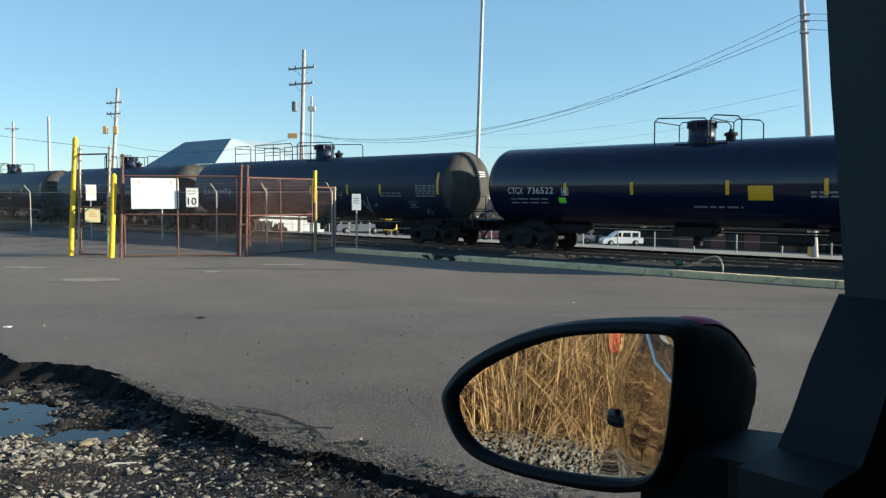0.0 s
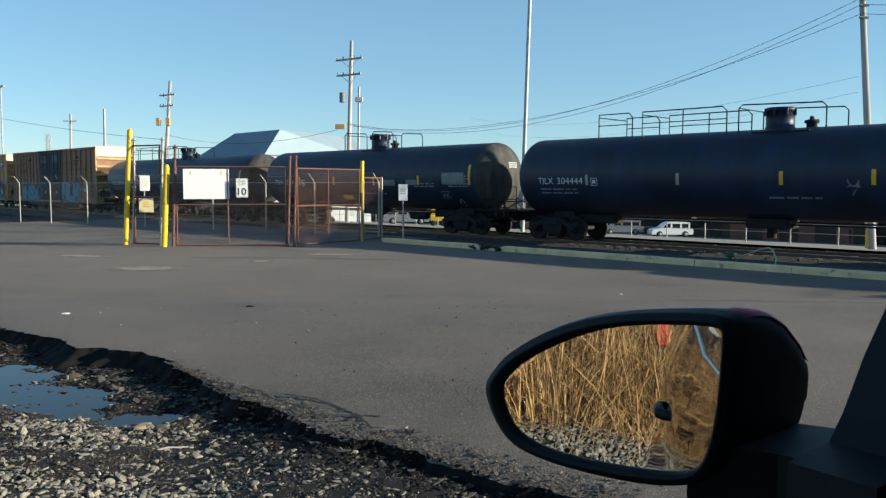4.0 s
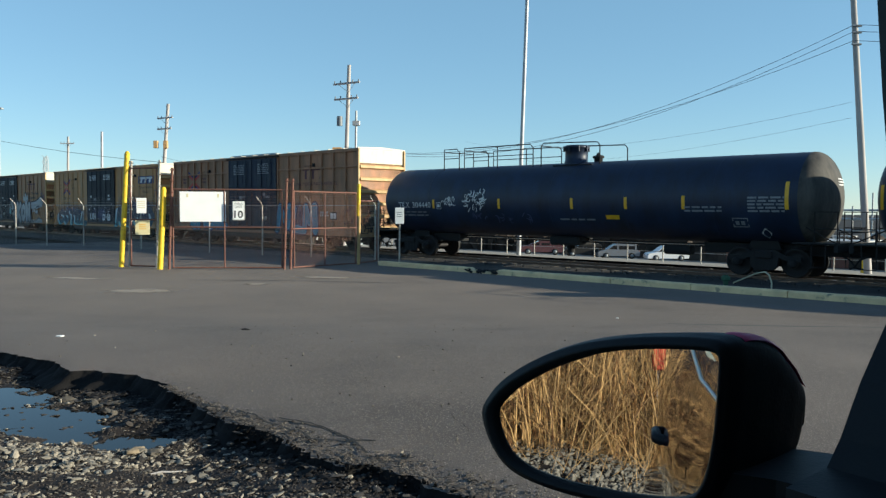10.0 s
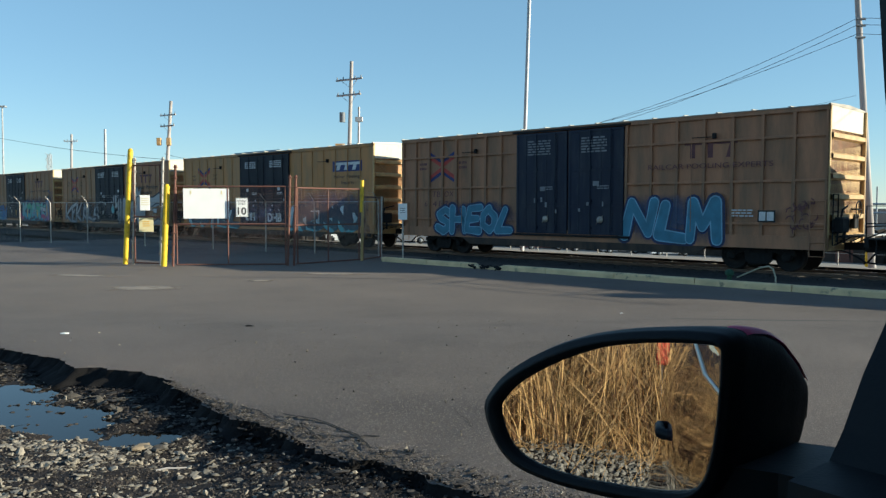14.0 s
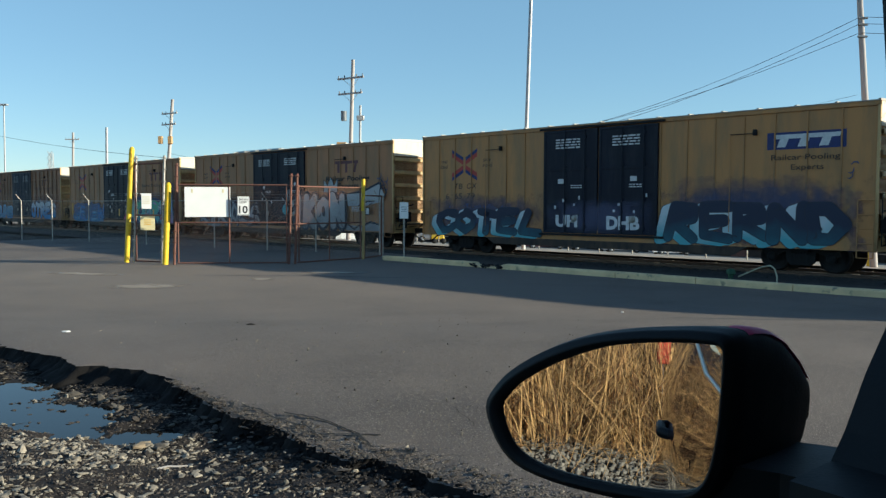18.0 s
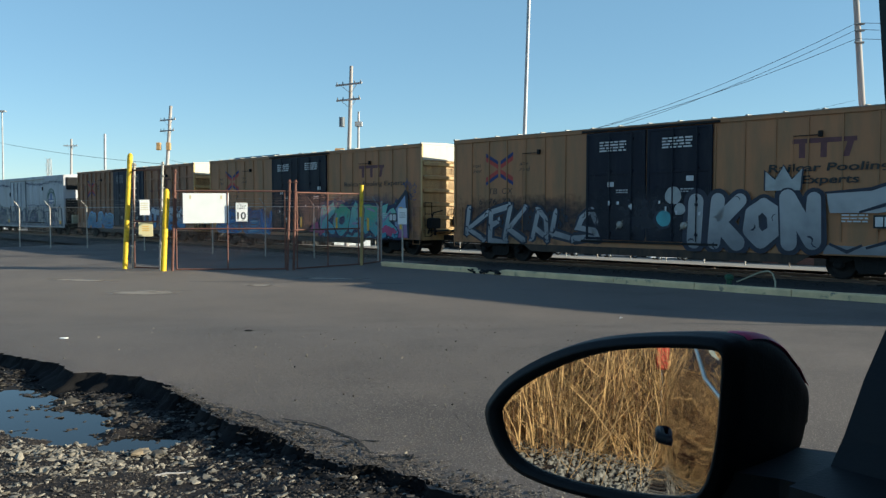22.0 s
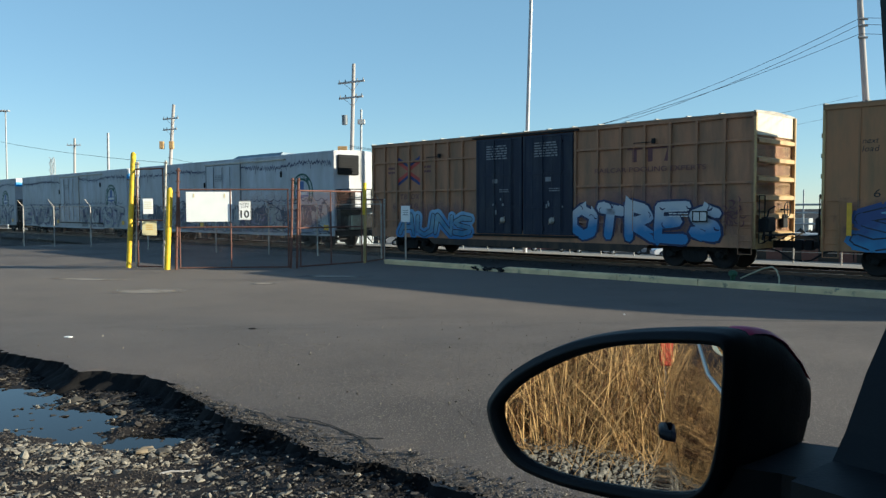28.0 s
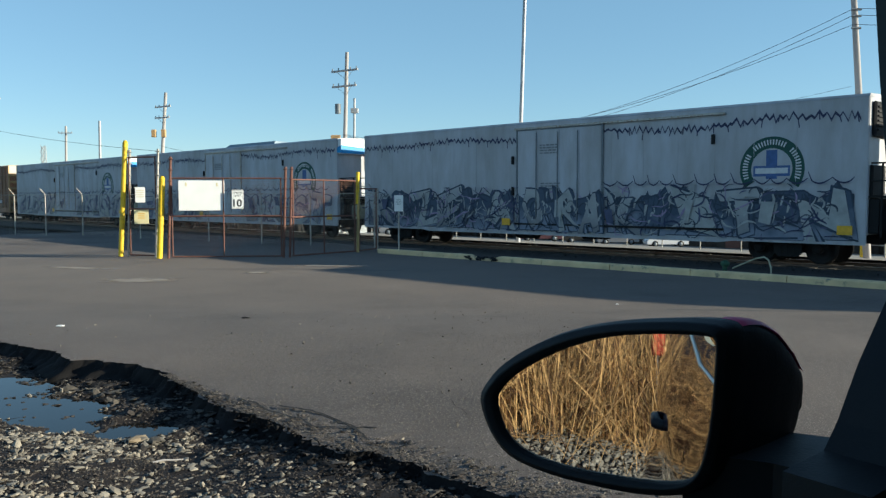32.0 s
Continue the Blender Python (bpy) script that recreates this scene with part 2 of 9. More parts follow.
M["yellow_post"] = material("yellow_paint", (0.78, 0.52, 0.02), 0.5, vary=0.12, scale=4, bump=0.1, second=(0.45, 0.27, 0.03), amount=0.1)
M["rust"] = material("rusty_pipe", (0.17, 0.075, 0.055), 0.8, 0.1, vary=0.35, scale=7, bump=0.3, second=(0.17, 0.09, 0.06), amount=0.15)
M["galv"] = material("galvanised_steel", (0.42, 0.40, 0.36), 0.5, 0.5, vary=0.2, scale=8, bump=0.1, second=(0.25, 0.15, 0.09), amount=0.12)
M["sign_white"] = material("sign_face", (0.88, 0.87, 0.84), 0.45, vary=0.06, scale=2, bump=0.02)
M["sign_cream"] = material("faded_sign", (0.72, 0.63, 0.36), 0.55, vary=0.12, scale=6, bump=0.02)
M["ink"] = plain("black_ink", (0.02, 0.02, 0.02), 0.6)
M["net_rust"] = wire_net("rusty_chain_link", (0.26, 0.135, 0.09), 0.05, 0.0016)
M["net_galv"] = wire_net("galvanised_chain_link", (0.42, 0.36, 0.30), 0.05, 0.0024)
M["wood_pole"] = material("weathered_pole", (0.42, 0.39, 0.37), 0.9, vary=0.3, scale=3, streak=8, bump=0.3)
M["far_steel"] = material("grey_steel", (0.40, 0.41, 0.42), 0.5, 0.3, scale=3, bump=0)
M["can"] = material("transformer_grey", (0.16, 0.18, 0.2), 0.5, scale=4)
M["ochre_box"] = material("ochre_box", (0.55, 0.33, 0.14), 0.6, scale=4)
M["cable"] = plain("black_cable", (0.03, 0.03, 0.035), 0.6)
M["tank"] = material("black_tank_paint", (0.017, 0.027, 0.056), 0.42, vary=0.35, scale=0.9, grain=30, bump=0.04, second=(0.017, 0.019, 0.025), amount=0.1, streak=3, spread=0.15, gloss=0.3)
M["tank_blue"] = material("glossy_black_tank_paint", (0.006, 0.011, 0.034), 0.16, vary=0.25, scale=0.7, grain=30, bump=0.02)
M["under"] = material("grimy_underframe", (0.010, 0.010, 0.011), 0.9, vary=0.4, scale=6, bump=0.3)
M["wheel"] = material("wheel_steel", (0.014, 0.012, 0.012), 0.7, 0.2, scale=6, bump=0.2)
M["box_a"] = material("mustard_car_paint", (0.41, 0.187, 0.082), 0.6, vary=0.16, scale=1.1, grain=40, bump=0.06, second=(0.26, 0.155, 0.075), amount=0.22, streak=5, spread=0.14)
M["box_b"] = material("yellow_car_paint", (0.49, 0.228, 0.073), 0.55, vary=0.14, scale=1.1, grain=40, bump=0.05, second=(0.30, 0.175, 0.075), amount=0.18, streak=5, spread=0.14)
M["box_c"] = material("faded_tan_car_paint", (0.40, 0.19, 0.10), 0.65, vary=0.2, scale=1.1, grain=40, bump=0.08, second=(0.22, 0.13, 0.075), amount=0.3, streak=5, spread=0.14)
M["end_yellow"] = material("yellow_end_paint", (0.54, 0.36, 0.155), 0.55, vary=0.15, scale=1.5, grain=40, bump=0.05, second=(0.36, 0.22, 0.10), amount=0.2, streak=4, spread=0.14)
M["door_dark"] = material("blue_black_door_paint", (0.006, 0.009, 0.020), 0.55, vary=0.3, scale=1.5, grain=40, bump=0.06, gloss=0.25, second=(0.02, 0.024, 0.034), amount=0.05, streak=5, spread=0.12)
M["ballast_stone"] = material("ballast_stone", (0.045, 0.041, 0.038), 0.9, vary=0.3, scale=9, bump=0.2, random_tint=0.9)
M["reflector_pale"] = material("faded_reflector", (0.36, 0.33, 0.27), 0.5, vary=0.2, scale=9, bump=0)
M["sill_grime"] = material("grimy_sill_paint", (0.07, 0.048, 0.034), 0.8, vary=0.4, scale=2, grain=40, bump=0.1, second=(0.03, 0.026, 0.024), amount=0.35, streak=3, spread=0.15)
M["box_top"] = material("cream_end_paint", (0.60, 0.55, 0.44), 0.6, vary=0.1, scale=2, bump=0.05, second=(0.55, 0.47, 0.34), amount=0.06, streak=3)
M["roof"] = material("galvanised_roof", (0.30, 0.27, 0.23), 0.5, 0.4, scale=2, bump=0.1)
M["door"] = material("navy_door_paint", (0.010, 0.017, 0.038), 0.55, vary=0.3, scale=1.5, grain=40, bump=0.06, gloss=0.3, second=(0.035, 0.042, 0.058), amount=0.05, streak=5, spread=0.12)
M["reefer"] = material("white_reefer_paint", (0.49, 0.50, 0.54), 0.55, vary=0.14, scale=0.8, grain=30, bump=0.03, second=(0.33, 0.32, 0.32), amount=0.3, streak=4, spread=0.2)
M["white_paint"] = material("white_stencil", (0.62, 0.62, 0.62), 0.6, vary=0.15, scale=8, bump=0)
M["grey_ink"] = material("worn_white_stencil", (0.20, 0.21, 0.23), 0.6, vary=0.3, scale=8, bump=0)
M["reflector"] = material("yellow_reflector", (0.75, 0.42, 0.02), 0.4, vary=0.15, scale=9, bump=0)
M["lime"] = plain("lime_placard", (0.25, 0.85, 0.06), 0.5)
M["red_ink"] = material("faded_red_paint", (0.42, 0.055, 0.04), 0.6, scale=6, bump=0)
M["blue_ink"] = material("faded_blue_paint", (0.022, 0.034, 0.14), 0.6, scale=6, bump=0)
M["maroon"] = material("maroon_paint", (0.13, 0.05, 0.055), 0.65, vary=0.3, scale=6, bump=0)
M["green_ink"] = material("dark_green_paint", (0.01, 0.07, 0.055), 0.6, scale=6, bump=0)
M["emblem_blue"] = material("emblem_blue_paint", (0.06, 0.12, 0.30), 0.6, scale=6, bump=0)
M["sky_blue"] = material("bright_blue_paint", (0.02, 0.28, 0.62), 0.5, scale=5, bump=0)
M["g_aqua"] = material("aqua_spray", (0.10, 0.36, 0.40), 0.6, vary=0.3, scale=2, bump=0)
M["g_blue"] = material("blue_spray", (0.035, 0.15, 0.40), 0.6, vary=0.35, scale=2, bump=0)
M["g_sky"] = material("light_blue_spray", (0.19, 0.38, 0.52), 0.6, vary=0.3, scale=2, bump=0)
M["g_dark"] = material("dark_spray", (0.02, 0.025, 0.045), 0.6, vary=0.4, scale=3, bump=0)
M["g_haze"] = material("slate_spray", (0.07, 0.082, 0.155), 0.65, vary=0.4, scale=1.5, bump=0)
M["g_silver"] = material("silver_spray", (0.36, 0.37, 0.37), 0.5, vary=0.25, scale=3, bump=0)
M["g_pink"] = material("magenta_spray", (0.40, 0.07, 0.16), 0.6, vary=0.3, scale=2, bump=0)
M["g_lilac"] = material("lilac_spray", (0.30, 0.24, 0.38), 0.6, vary=0.3, scale=2, bump=0)
M["f_night"] = fade("navy_to_teal_spray", (0.022, 0.11, 0.15), (0.012, 0.020, 0.052), 0.7, 1.5, rag=1.2)
M["f_ice"] = fade("aqua_to_white_spray", (0.12, 0.42, 0.47), (0.60, 0.66, 0.69), 0.8, 1.7, rag=1.4)
M["f_green"] = fade("blue_to_green_spray", (0.09, 0.36, 0.40), (0.10, 0.40, 0.22), 1.0, 2.1)
M["f_mint"] = fade("aqua_to_mint_spray", (0.07, 0.30, 0.42), (0.22, 0.50, 0.42), 1.0, 2.2)
M["f_lilac"] = fade("magenta_to_lilac_spray", (0.34, 0.10, 0.24), (0.26, 0.34, 0.50), 0.9, 1.7)
M["f_blue"] = fade("blue_to_sky_spray", (0.04, 0.17, 0.40), (0.24, 0.42, 0.58), 0.9, 2.0)
M["f_pale"] = fade("sky_to_pale_spray", (0.035, 0.17, 0.33), (0.24, 0.38, 0.44), 0.9, 2.0)
M["f_slate"] = fade("pale_to_slate_spray", (0.22, 0.25, 0.32), (0.05, 0.08, 0.13), 0.8, 1.6)
M["g_slate"] = material("dark_slate_spray", (0.028, 0.048, 0.085), 0.6, vary=0.4, scale=2, bump=0)
M["f_chrome"] = fade("grey_to_white_spray", (0.20, 0.205, 0.22), (0.42, 0.42, 0.425), 0.8, 2.4)
M["g_cyan"] = material("cyan_spray", (0.055, 0.20, 0.30), 0.6, vary=0.3, scale=2, bump=0)
M["g_navy"] = material("navy_spray", (0.022, 0.030, 0.085), 0.6, vary=0.4, scale=2, bump=0)
M["f_frost"] = fade("blue_to_white_spray", (0.035, 0.19, 0.42), (0.50, 0.52, 0.55), 1.2, 2.0, rag=0.9)
M["f_deep"] = fade("blue_to_navy_spray", (0.05, 0.22, 0.42), (0.04, 0.07, 0.20), 0.9, 1.8)
M["mist_slate"] = overspray("slate_overspray", (0.085, 0.09, 0.165), most=0.7)
M["mist_violet"] = overspray("violet_overspray", (0.22, 0.14, 0.18), most=0.4)
M["mist_dark"] = overspray("dark_overspray", (0.025, 0.028, 0.04), 4.0)
M["mist_blue"] = overspray("blue_overspray", (0.04, 0.09, 0.19), most=0.65)
M["clod"] = material("muddy_clod", (0.044, 0.036, 0.030), 0.95, vary=0.5, scale=12, grain=60, bump=0.8, random_tint=0.5)
# dust tone raised well above the tank paint to stand for sunlight
M["sunlit_dusty_head"] = material("sunlit_dusty_tank_head", (0.088, 0.081, 0.070), 0.75, vary=0.4, scale=1.6, grain=40, bump=0.05, second=(0.02, 0.02, 0.022), amount=0.3, streak=3, spread=0.2, gloss=0.3)
M["car_plastic"] = material("black_car_plastic", (0.010, 0.0135, 0.0165), 0.55, vary=0.2, scale=20, grain=400, bump=0.1, gloss=0.3)
M["car_trim"] = material("grey_car_trim", (0.034, 0.053, 0.062), 0.7, vary=0.2, scale=20, grain=400, bump=0.15)
M["car_paint"] = material("dark_burgundy_car_paint", (0.030, 0.006, 0.011), -0.12, 0.0, vary=0.1, scale=2.2, grain=5, bump=0, gloss=0.35)
# slow waves in the pressed panels
nt = M["car_paint"].node_tree
wave, relief, tc = [nt.nodes.new(k) for k in ("ShaderNodeTexNoise", "ShaderNodeBump", "ShaderNodeTexCoord")]
wave.inputs["Scale"].default_value, wave.inputs["Detail"].default_value, wave.inputs["Distortion"].default_value = 3.0, 0.0, 0.6
relief.inputs["Strength"].default_value, relief.inputs["Distance"].default_value = 0.06, 0.02
for a, b in ((tc.outputs["Object"], wave.inputs["Vector"]), (wave.outputs[0], relief.inputs["Height"]), (relief.outputs[0], nt.nodes["Principled BSDF"].inputs["Normal"])):
    nt.links.new(a, b)
# crimson of the cap, brightened to hold the sunlit glint in its colour
M["cap_glint"] = material("crimson_cap_glint", (0.52, 0.04, 0.14), 0.45, vary=0.1, scale=5, bump=0, gloss=0.25)
M["trim_steel"] = plain("trim_steel", (0.30, 0.30, 0.31), 0.3, 1.0)
M["chrome"] = plain("chrome", (0.5, 0.51, 0.53), 0.15, 1.0)
M["mirror"] = plain("mirror", (0.70, 0.705, 0.72), 0.0, 1.0)
M["glass_dark"] = plain("tinted_glass", (0.01, 0.012, 0.015), 0.03)
M["reed_dark"] = material("dark_brown_reed", (0.12, 0.060, 0.026), 0.9, vary=0.4, scale=3, grain=30, bump=0, random_tint=0.6)
M["reed"] = material("dry_reed", (0.55, 0.35, 0.145), 0.75, vary=0.35, scale=3, grain=30, bump=0, random_tint=0.8)
M["red_flag"] = material("red_plastic", (0.45, 0.07, 0.04), 0.5, scale=6)
M["wall_pale"] = material("pale_cladding", (0.34, 0.36, 0.37), 0.7, scale=0.5, bump=0.05)
M["roof_blue"] = material("blue_grey_roof", (0.16, 0.23, 0.28), 0.6, vary=0.12, scale=0.4, bump=0.05)
# lighter copy of the roof blue, with sunlight put into the colour
M["roof_sunlit"] = material("sunlit_roof", (0.25, 0.32, 0.37), 0.6, vary=0.1, scale=0.4, bump=0.05)
M["car_white"] = material("white_car_paint", (0.75, 0.75, 0.75), 0.3, bump=0, vary=0.03)
M["car_grey"] = material("grey_car_paint", (0.20, 0.21, 0.23), 0.3, bump=0, vary=0.05)
M["tyre"] = material("tyre_rubber", (0.015, 0.015, 0.015), 0.85)
M["scrub"] = material("winter_scrub", (0.055, 0.042, 0.032), 0.95, vary=0.5, scale=1, bump=0.5, random_tint=0.4)
M["green_valve"] = material("green_valve_paint", (0.025, 0.085, 0.045), 0.6, scale=6)
M["pipe_pale"] = material("pale_pipe", (0.36, 0.35, 0.25), 0.6, scale=6)


# ---- mesh building ----
class Shape:
    """Corners and faces of one mesh, with a material slot for each face."""

    def __init__(self):
        self.v, self.f, self.s, self.m, self.mats = [], [], [], [], []
        self.slot = 0

    def use(self, mat):
        if mat not in self.mats:
            self.mats.append(mat)
        self.slot = self.mats.index(mat)
        return self

    def add(self, verts, faces, smooth=False):
        k = len(self.v)
        self.v.extend([tuple(p) for p in verts])
        for f in faces:
            self.f.append(tuple(k + i for i in f))
            self.s.append(smooth)
            self.m.append(self.slot)
        return self

    def box(self, x0, x1, y0, y1, z0, z1, c=0.0, m=None):
        """An upright block, its edges cut back by c, moved by the matrix m."""
        if c <= 0:
            v = [(x, y, z) for x in (x0, x1) for y in (y0, y1) for z in (z0, z1)]
            f = [(0, 1, 3, 2), (4, 6, 7, 5), (0, 4, 5, 1), (2, 3, 7, 6), (0, 2, 6, 4), (1, 5, 7, 3)]
        else:
            v, f, ix = [], [], {}
            lo, hi = (x0, y0, z0), (x1, y1, z1)
            for sx in (0, 1):
                for sy in (0, 1):
                    for sz in (0, 1):
                        s = (sx, sy, sz)
                        for a in range(3):
                            p = [(hi[i] if s[i] else lo[i]) for i in range(3)]
                            for i in range(3):
                                if i != a:
                                    p[i] += -c if s[i] else c
                            ix[s, a] = len(v)
                            v.append(tuple(p))
            order = ((0, 0), (1, 0), (1, 1), (0, 1))
            for a in range(3):
                b_, c_ = (a + 1) % 3, (a + 2) % 3
                for sa in (0, 1):
                    q = []
                    for sb, sc in (order if sa else order[::-1]):
                        s = [0, 0, 0]
                        s[a], s[b_], s[c_] = sa, sb, sc
                        q.append(ix[tuple(s), a])
                    f.append(tuple(q))
                for sb in (0, 1):
                    for sc in (0, 1):
                        s0, s1 = [0, 0, 0], [0, 0, 0]
                        s0[a], s0[b_], s0[c_] = 0, sb, sc
                        s1[a], s1[b_], s1[c_] = 1, sb, sc
                        s0, s1 = tuple(s0), tuple(s1)
                        q = (ix[s0, b_], ix[s1, b_], ix[s1, c_], ix[s0, c_])
                        f.append(q if sb == sc else q[::-1])
            for sx in (0, 1):
                for sy in (0, 1):
                    for sz in (0, 1):
                        s = (sx, sy, sz)
                        q = (ix[s, 0], ix[s, 1], ix[s, 2])
                        f.append(q if (sx + sy + sz) % 2 else q[::-1])
        if m:
            v = [m @ Vector(p) for p in v]
        return self.add(v, f)

    def tube(self, pts, r, seg=8, r1=None, caps=True):
        """A round bar along a line of points, from radius r to r1."""
        pts = [Vector(p) for p in pts]
        r1 = r if r1 is None else r1
        rings = []
        ref = None
        for i, p in enumerate(pts):
            d = (pts[min(i + 1, len(pts) - 1)] - pts[max(i - 1, 0)]).normalized()
            if ref is None:
                ref = d.orthogonal().normalized()
            ref = (ref - d * ref.dot(d)).normalized()
            o = d.cross(ref)
            rad = r + (r1 - r) * i / max(len(pts) - 1, 1)
            rings.append([p + (ref * math.cos(a) + o * math.sin(a)) * rad for a in [2 * math.pi * k / seg for k in range(seg)]])
        v = [p for ring in rings for p in ring]
        f = [(i * seg + k, i * seg + (k + 1) % seg, (i + 1) * seg + (k + 1) % seg, (i + 1) * seg + k) for i in range(len(pts) - 1) for k in range(seg)]
        self.add(v, f, True)
        if caps:
            self.add(rings[0], [tuple(range(seg))[::-1]])
            self.add(rings[-1], [tuple(range(seg))])
        return self

    def turned(self, profile, m=None, seg=24):
        """A body of revolution about x from (x, radius) pairs."""
        m = m or Matrix()
        v = [m @ Vector((x, r * math.cos(a), r * math.sin(a))) for x, r in profile for a in [2 * math.pi * k / seg for k in range(seg)]]
        f = [(i * seg + k, i * seg + (k + 1) % seg, (i + 1) * seg + (k + 1) % seg, (i + 1) * seg + k) for i in range(len(profile) - 1) for k in range(seg)]
        self.add(v, f, True)
        if profile[0][1] > 1e-4:
            self.add(v[:seg], [tuple(range(seg))])
        if profile[-1][1] > 1e-4:
            self.add(v[-seg:], [tuple(range(seg))[::-1]])
        return self

    def prism(self, outline, a, b, m=None):
        """A flat outline in (x, z) drawn from y = a to y = b."""
        m = m or Matrix()
        k = len(outline)
        v = [m @ Vector((x, a, z)) for x, z in outline] + [m @ Vector((x, b, z)) for x, z in outline]
        f = [(i, (i + 1) % k, k + (i + 1) % k, k + i) for i in range(k)] + [tuple(range(k))[::-1], tuple(range(k, 2 * k))]
        return self.add(v, f)


def mesh_of(name, shape, mat=None):
    me = bpy.data.meshes.new(name)
    me.from_pydata(shape.v, [], shape.f)
    for m in (shape.mats or [mat]):
        me.materials.append(m)
    me.polygons.foreach_set("use_smooth", shape.s)
    if shape.mats:
        me.polygons.foreach_set("material_index", shape.m)
    bm = bmesh.new()
    bm.from_mesh(me)
    bmesh.ops.recalc_face_normals(bm, faces=bm.faces)
    bm.to_mesh(me)
    bm.free()
    return me


def part(name, shape, mat, parent, label=""):
    """One mesh object under a thing or a part."""
    ob = new(name, mesh_of(name, shape, mat))
    ob.parent = parent
    if label:
        ob["label"] = label
    return ob


def thing(name, label, category, group="", kind="", m=None, shape=None, mat=None):
    ob = new(name, mesh_of(name, shape, mat) if shape else None)
    if m is not None:
        ob.matrix_basis = m
    return tagged(ob, label, category, group, kind)


def smooth(a, b, x):
    x = min(max((x - a) / (b - a), 0), 1)
    return x * x * (3 - 2 * x)


def rise(x, y):
    """Height of the paved ground: level by the track, rising towards the car, falling away beyond the track."""
    n = x * A.x + y * A.y
    z = 0.55 * (1 - smooth(8, 17, y))
    if n > 30:
        z -= 0.066 * min(n - 30, 60) + 0.01 * max(min(n - 90, 200), 0)
    return z


LETTERS = {}


def letters(text, fat=0.0, bold=False):
    """Corners and triangles of a word in the built-in font, one unit high, from x = 0, as (x, z)."""
    key = (text, fat)
    if key not in LETTERS:
        cu = bpy.data.curves.new("word", "FONT")
        cu.body, cu.offset, cu.resolution_u = text, fat, 3
        cu.fill_mode = "FRONT"
        ob = bpy.data.objects.new("word", cu)
        me = bpy.data.meshes.new_from_object(ob)
        v = [(p.co.x, p.co.y) for p in me.vertices]
        f = [tuple(p.vertices) for p in me.polygons]
        LETTERS[key] = (v, f)
        bpy.data.objects.remove(ob)
        bpy.data.meshes.remove(me)
        bpy.data.curves.remove(cu)
    return LETTERS[key]


def write(shape, text, x, z, high, y, wide=None, lean=0.0, fat=0.0, wild=None):
    """Letters on a wall that faces -y, starting at x, z; stretched to be wide if that is given, and bent if wild."""
    v, f = letters(text, fat)
    if not v:
        return shape
    x0, x1 = min(p[0] for p in v), max(p[0] for p in v)
    k = high / 0.72
    kx = k if wide is None else wide / (x1 - x0)
    pts = []
    for p in v:
        u, w = x + (p[0] - x0) * kx + p[1] * k * lean, z + p[1] * k
        if wild:
            a, b, c, amp = wild
            t = (w - z) / high
            u += amp * (0.10 * (x1 - x0) * kx * math.sin(2.6 * t + a) + 0.05 * math.sin(9 * t + c))
            w += amp * high * (0.09 * math.sin(3.0 * (p[0] - x0) / (x1 - x0) + b) + 0.05 * math.sin(8 * (p[0] - x0) / (x1 - x0) + a))
        pts.append((u, y, w))
    return shape.add(pts, f)


# ---- ground ----
def spaced(lo, hi, near, first, grow):
    """Grid lines from lo to hi, dense near a value and wider away from it."""
    out, step, x = [near], first, near
    while x < hi:
        x += step
        step *= grow
        out.append(min(x, hi))
    step, x = first, near
    while x > lo:
        x -= step
        step *= grow
        out.append(max(x, lo))
    return sorted(set(out))


# The broken edge of the paving, from far to near.
EDGE = [(-40, 33), (-20, 19.5), (-9, 11.8), (-6.6, 10.3), (-5.17, 9.25), (-4.73, 8.84), (-4.5, 8.74), (-3.94, 8.22), (-3.6, 7.93), (-3.43, 7.93), (-3.0, 7.72), (-2.68, 7.47), (-2.33, 7.05),
        (-2.0, 6.62), (-1.63, 6.14), (-1.36, 5.87), (-1.07, 5.57), (-0.78, 5.22), (-0.55, 5.02), (-0.42, 5.0), (-0.23, 4.83), (0.0, 4.65), (0.24, 4.42), (0.45, 4.23), (1.6, 3.4), (5, 1.2), (14, -4.5), (40, -22)]


def edge_line():
    pts = []
    for (x0, y0), (x1, y1) in zip(EDGE, EDGE[1:]):
        d = math.hypot(x1 - x0, y1 - y0)
        k = max(1, int(d / 0.03)) if d < 2.2 else max(1, int(d / 0.6))
        for i in range(k):
            u = i / k
            x, y = x0 + (x1 - x0) * u, y0 + (y1 - y0) * u
            w = noise.noise((x * 2.3, y * 2.3, 0.5)) * 0.10 + noise.noise((x * 6, y * 6, 3.5)) * 0.06 + noise.noise((x * 13, y * 13, 3.5)) * 0.05 + noise.noise((x * 31, y * 31, 3.5)) * 0.022
            pts.append((x - 0.6 * w, y - 0.8 * w))
    pts.append(EDGE[-1])
    return pts


EDGE_PTS = edge_line()


def pave(x, y):
    """Height of the worn surface of the paving."""
    return rise(x, y) + 0.006 * noise.noise((x * 0.7, y * 0.7, 9))


def edge_y(x):
    """The y of the paving's edge at x."""
    return float(np.interp(x, [p[0] for p in EDGE], [p[1] for p in EDGE]))


WATER = 0.358


def hollow(x, y):
    """How far out of the nearest water-filled hollow a place lies; 1 at its rim."""
    return min(math.hypot((x - px) / rx, (y - py) / ry) for px, py, rx, ry in ((-4.85, 7.3, 1.12, 0.68), (-3.75, 6.75, 0.85, 0.36), (-3.05, 6.45, 0.34, 0.26), (-2.8, 6.1, 0.20, 0.17), (-2.27, 6.04, 0.26, 0.22)))


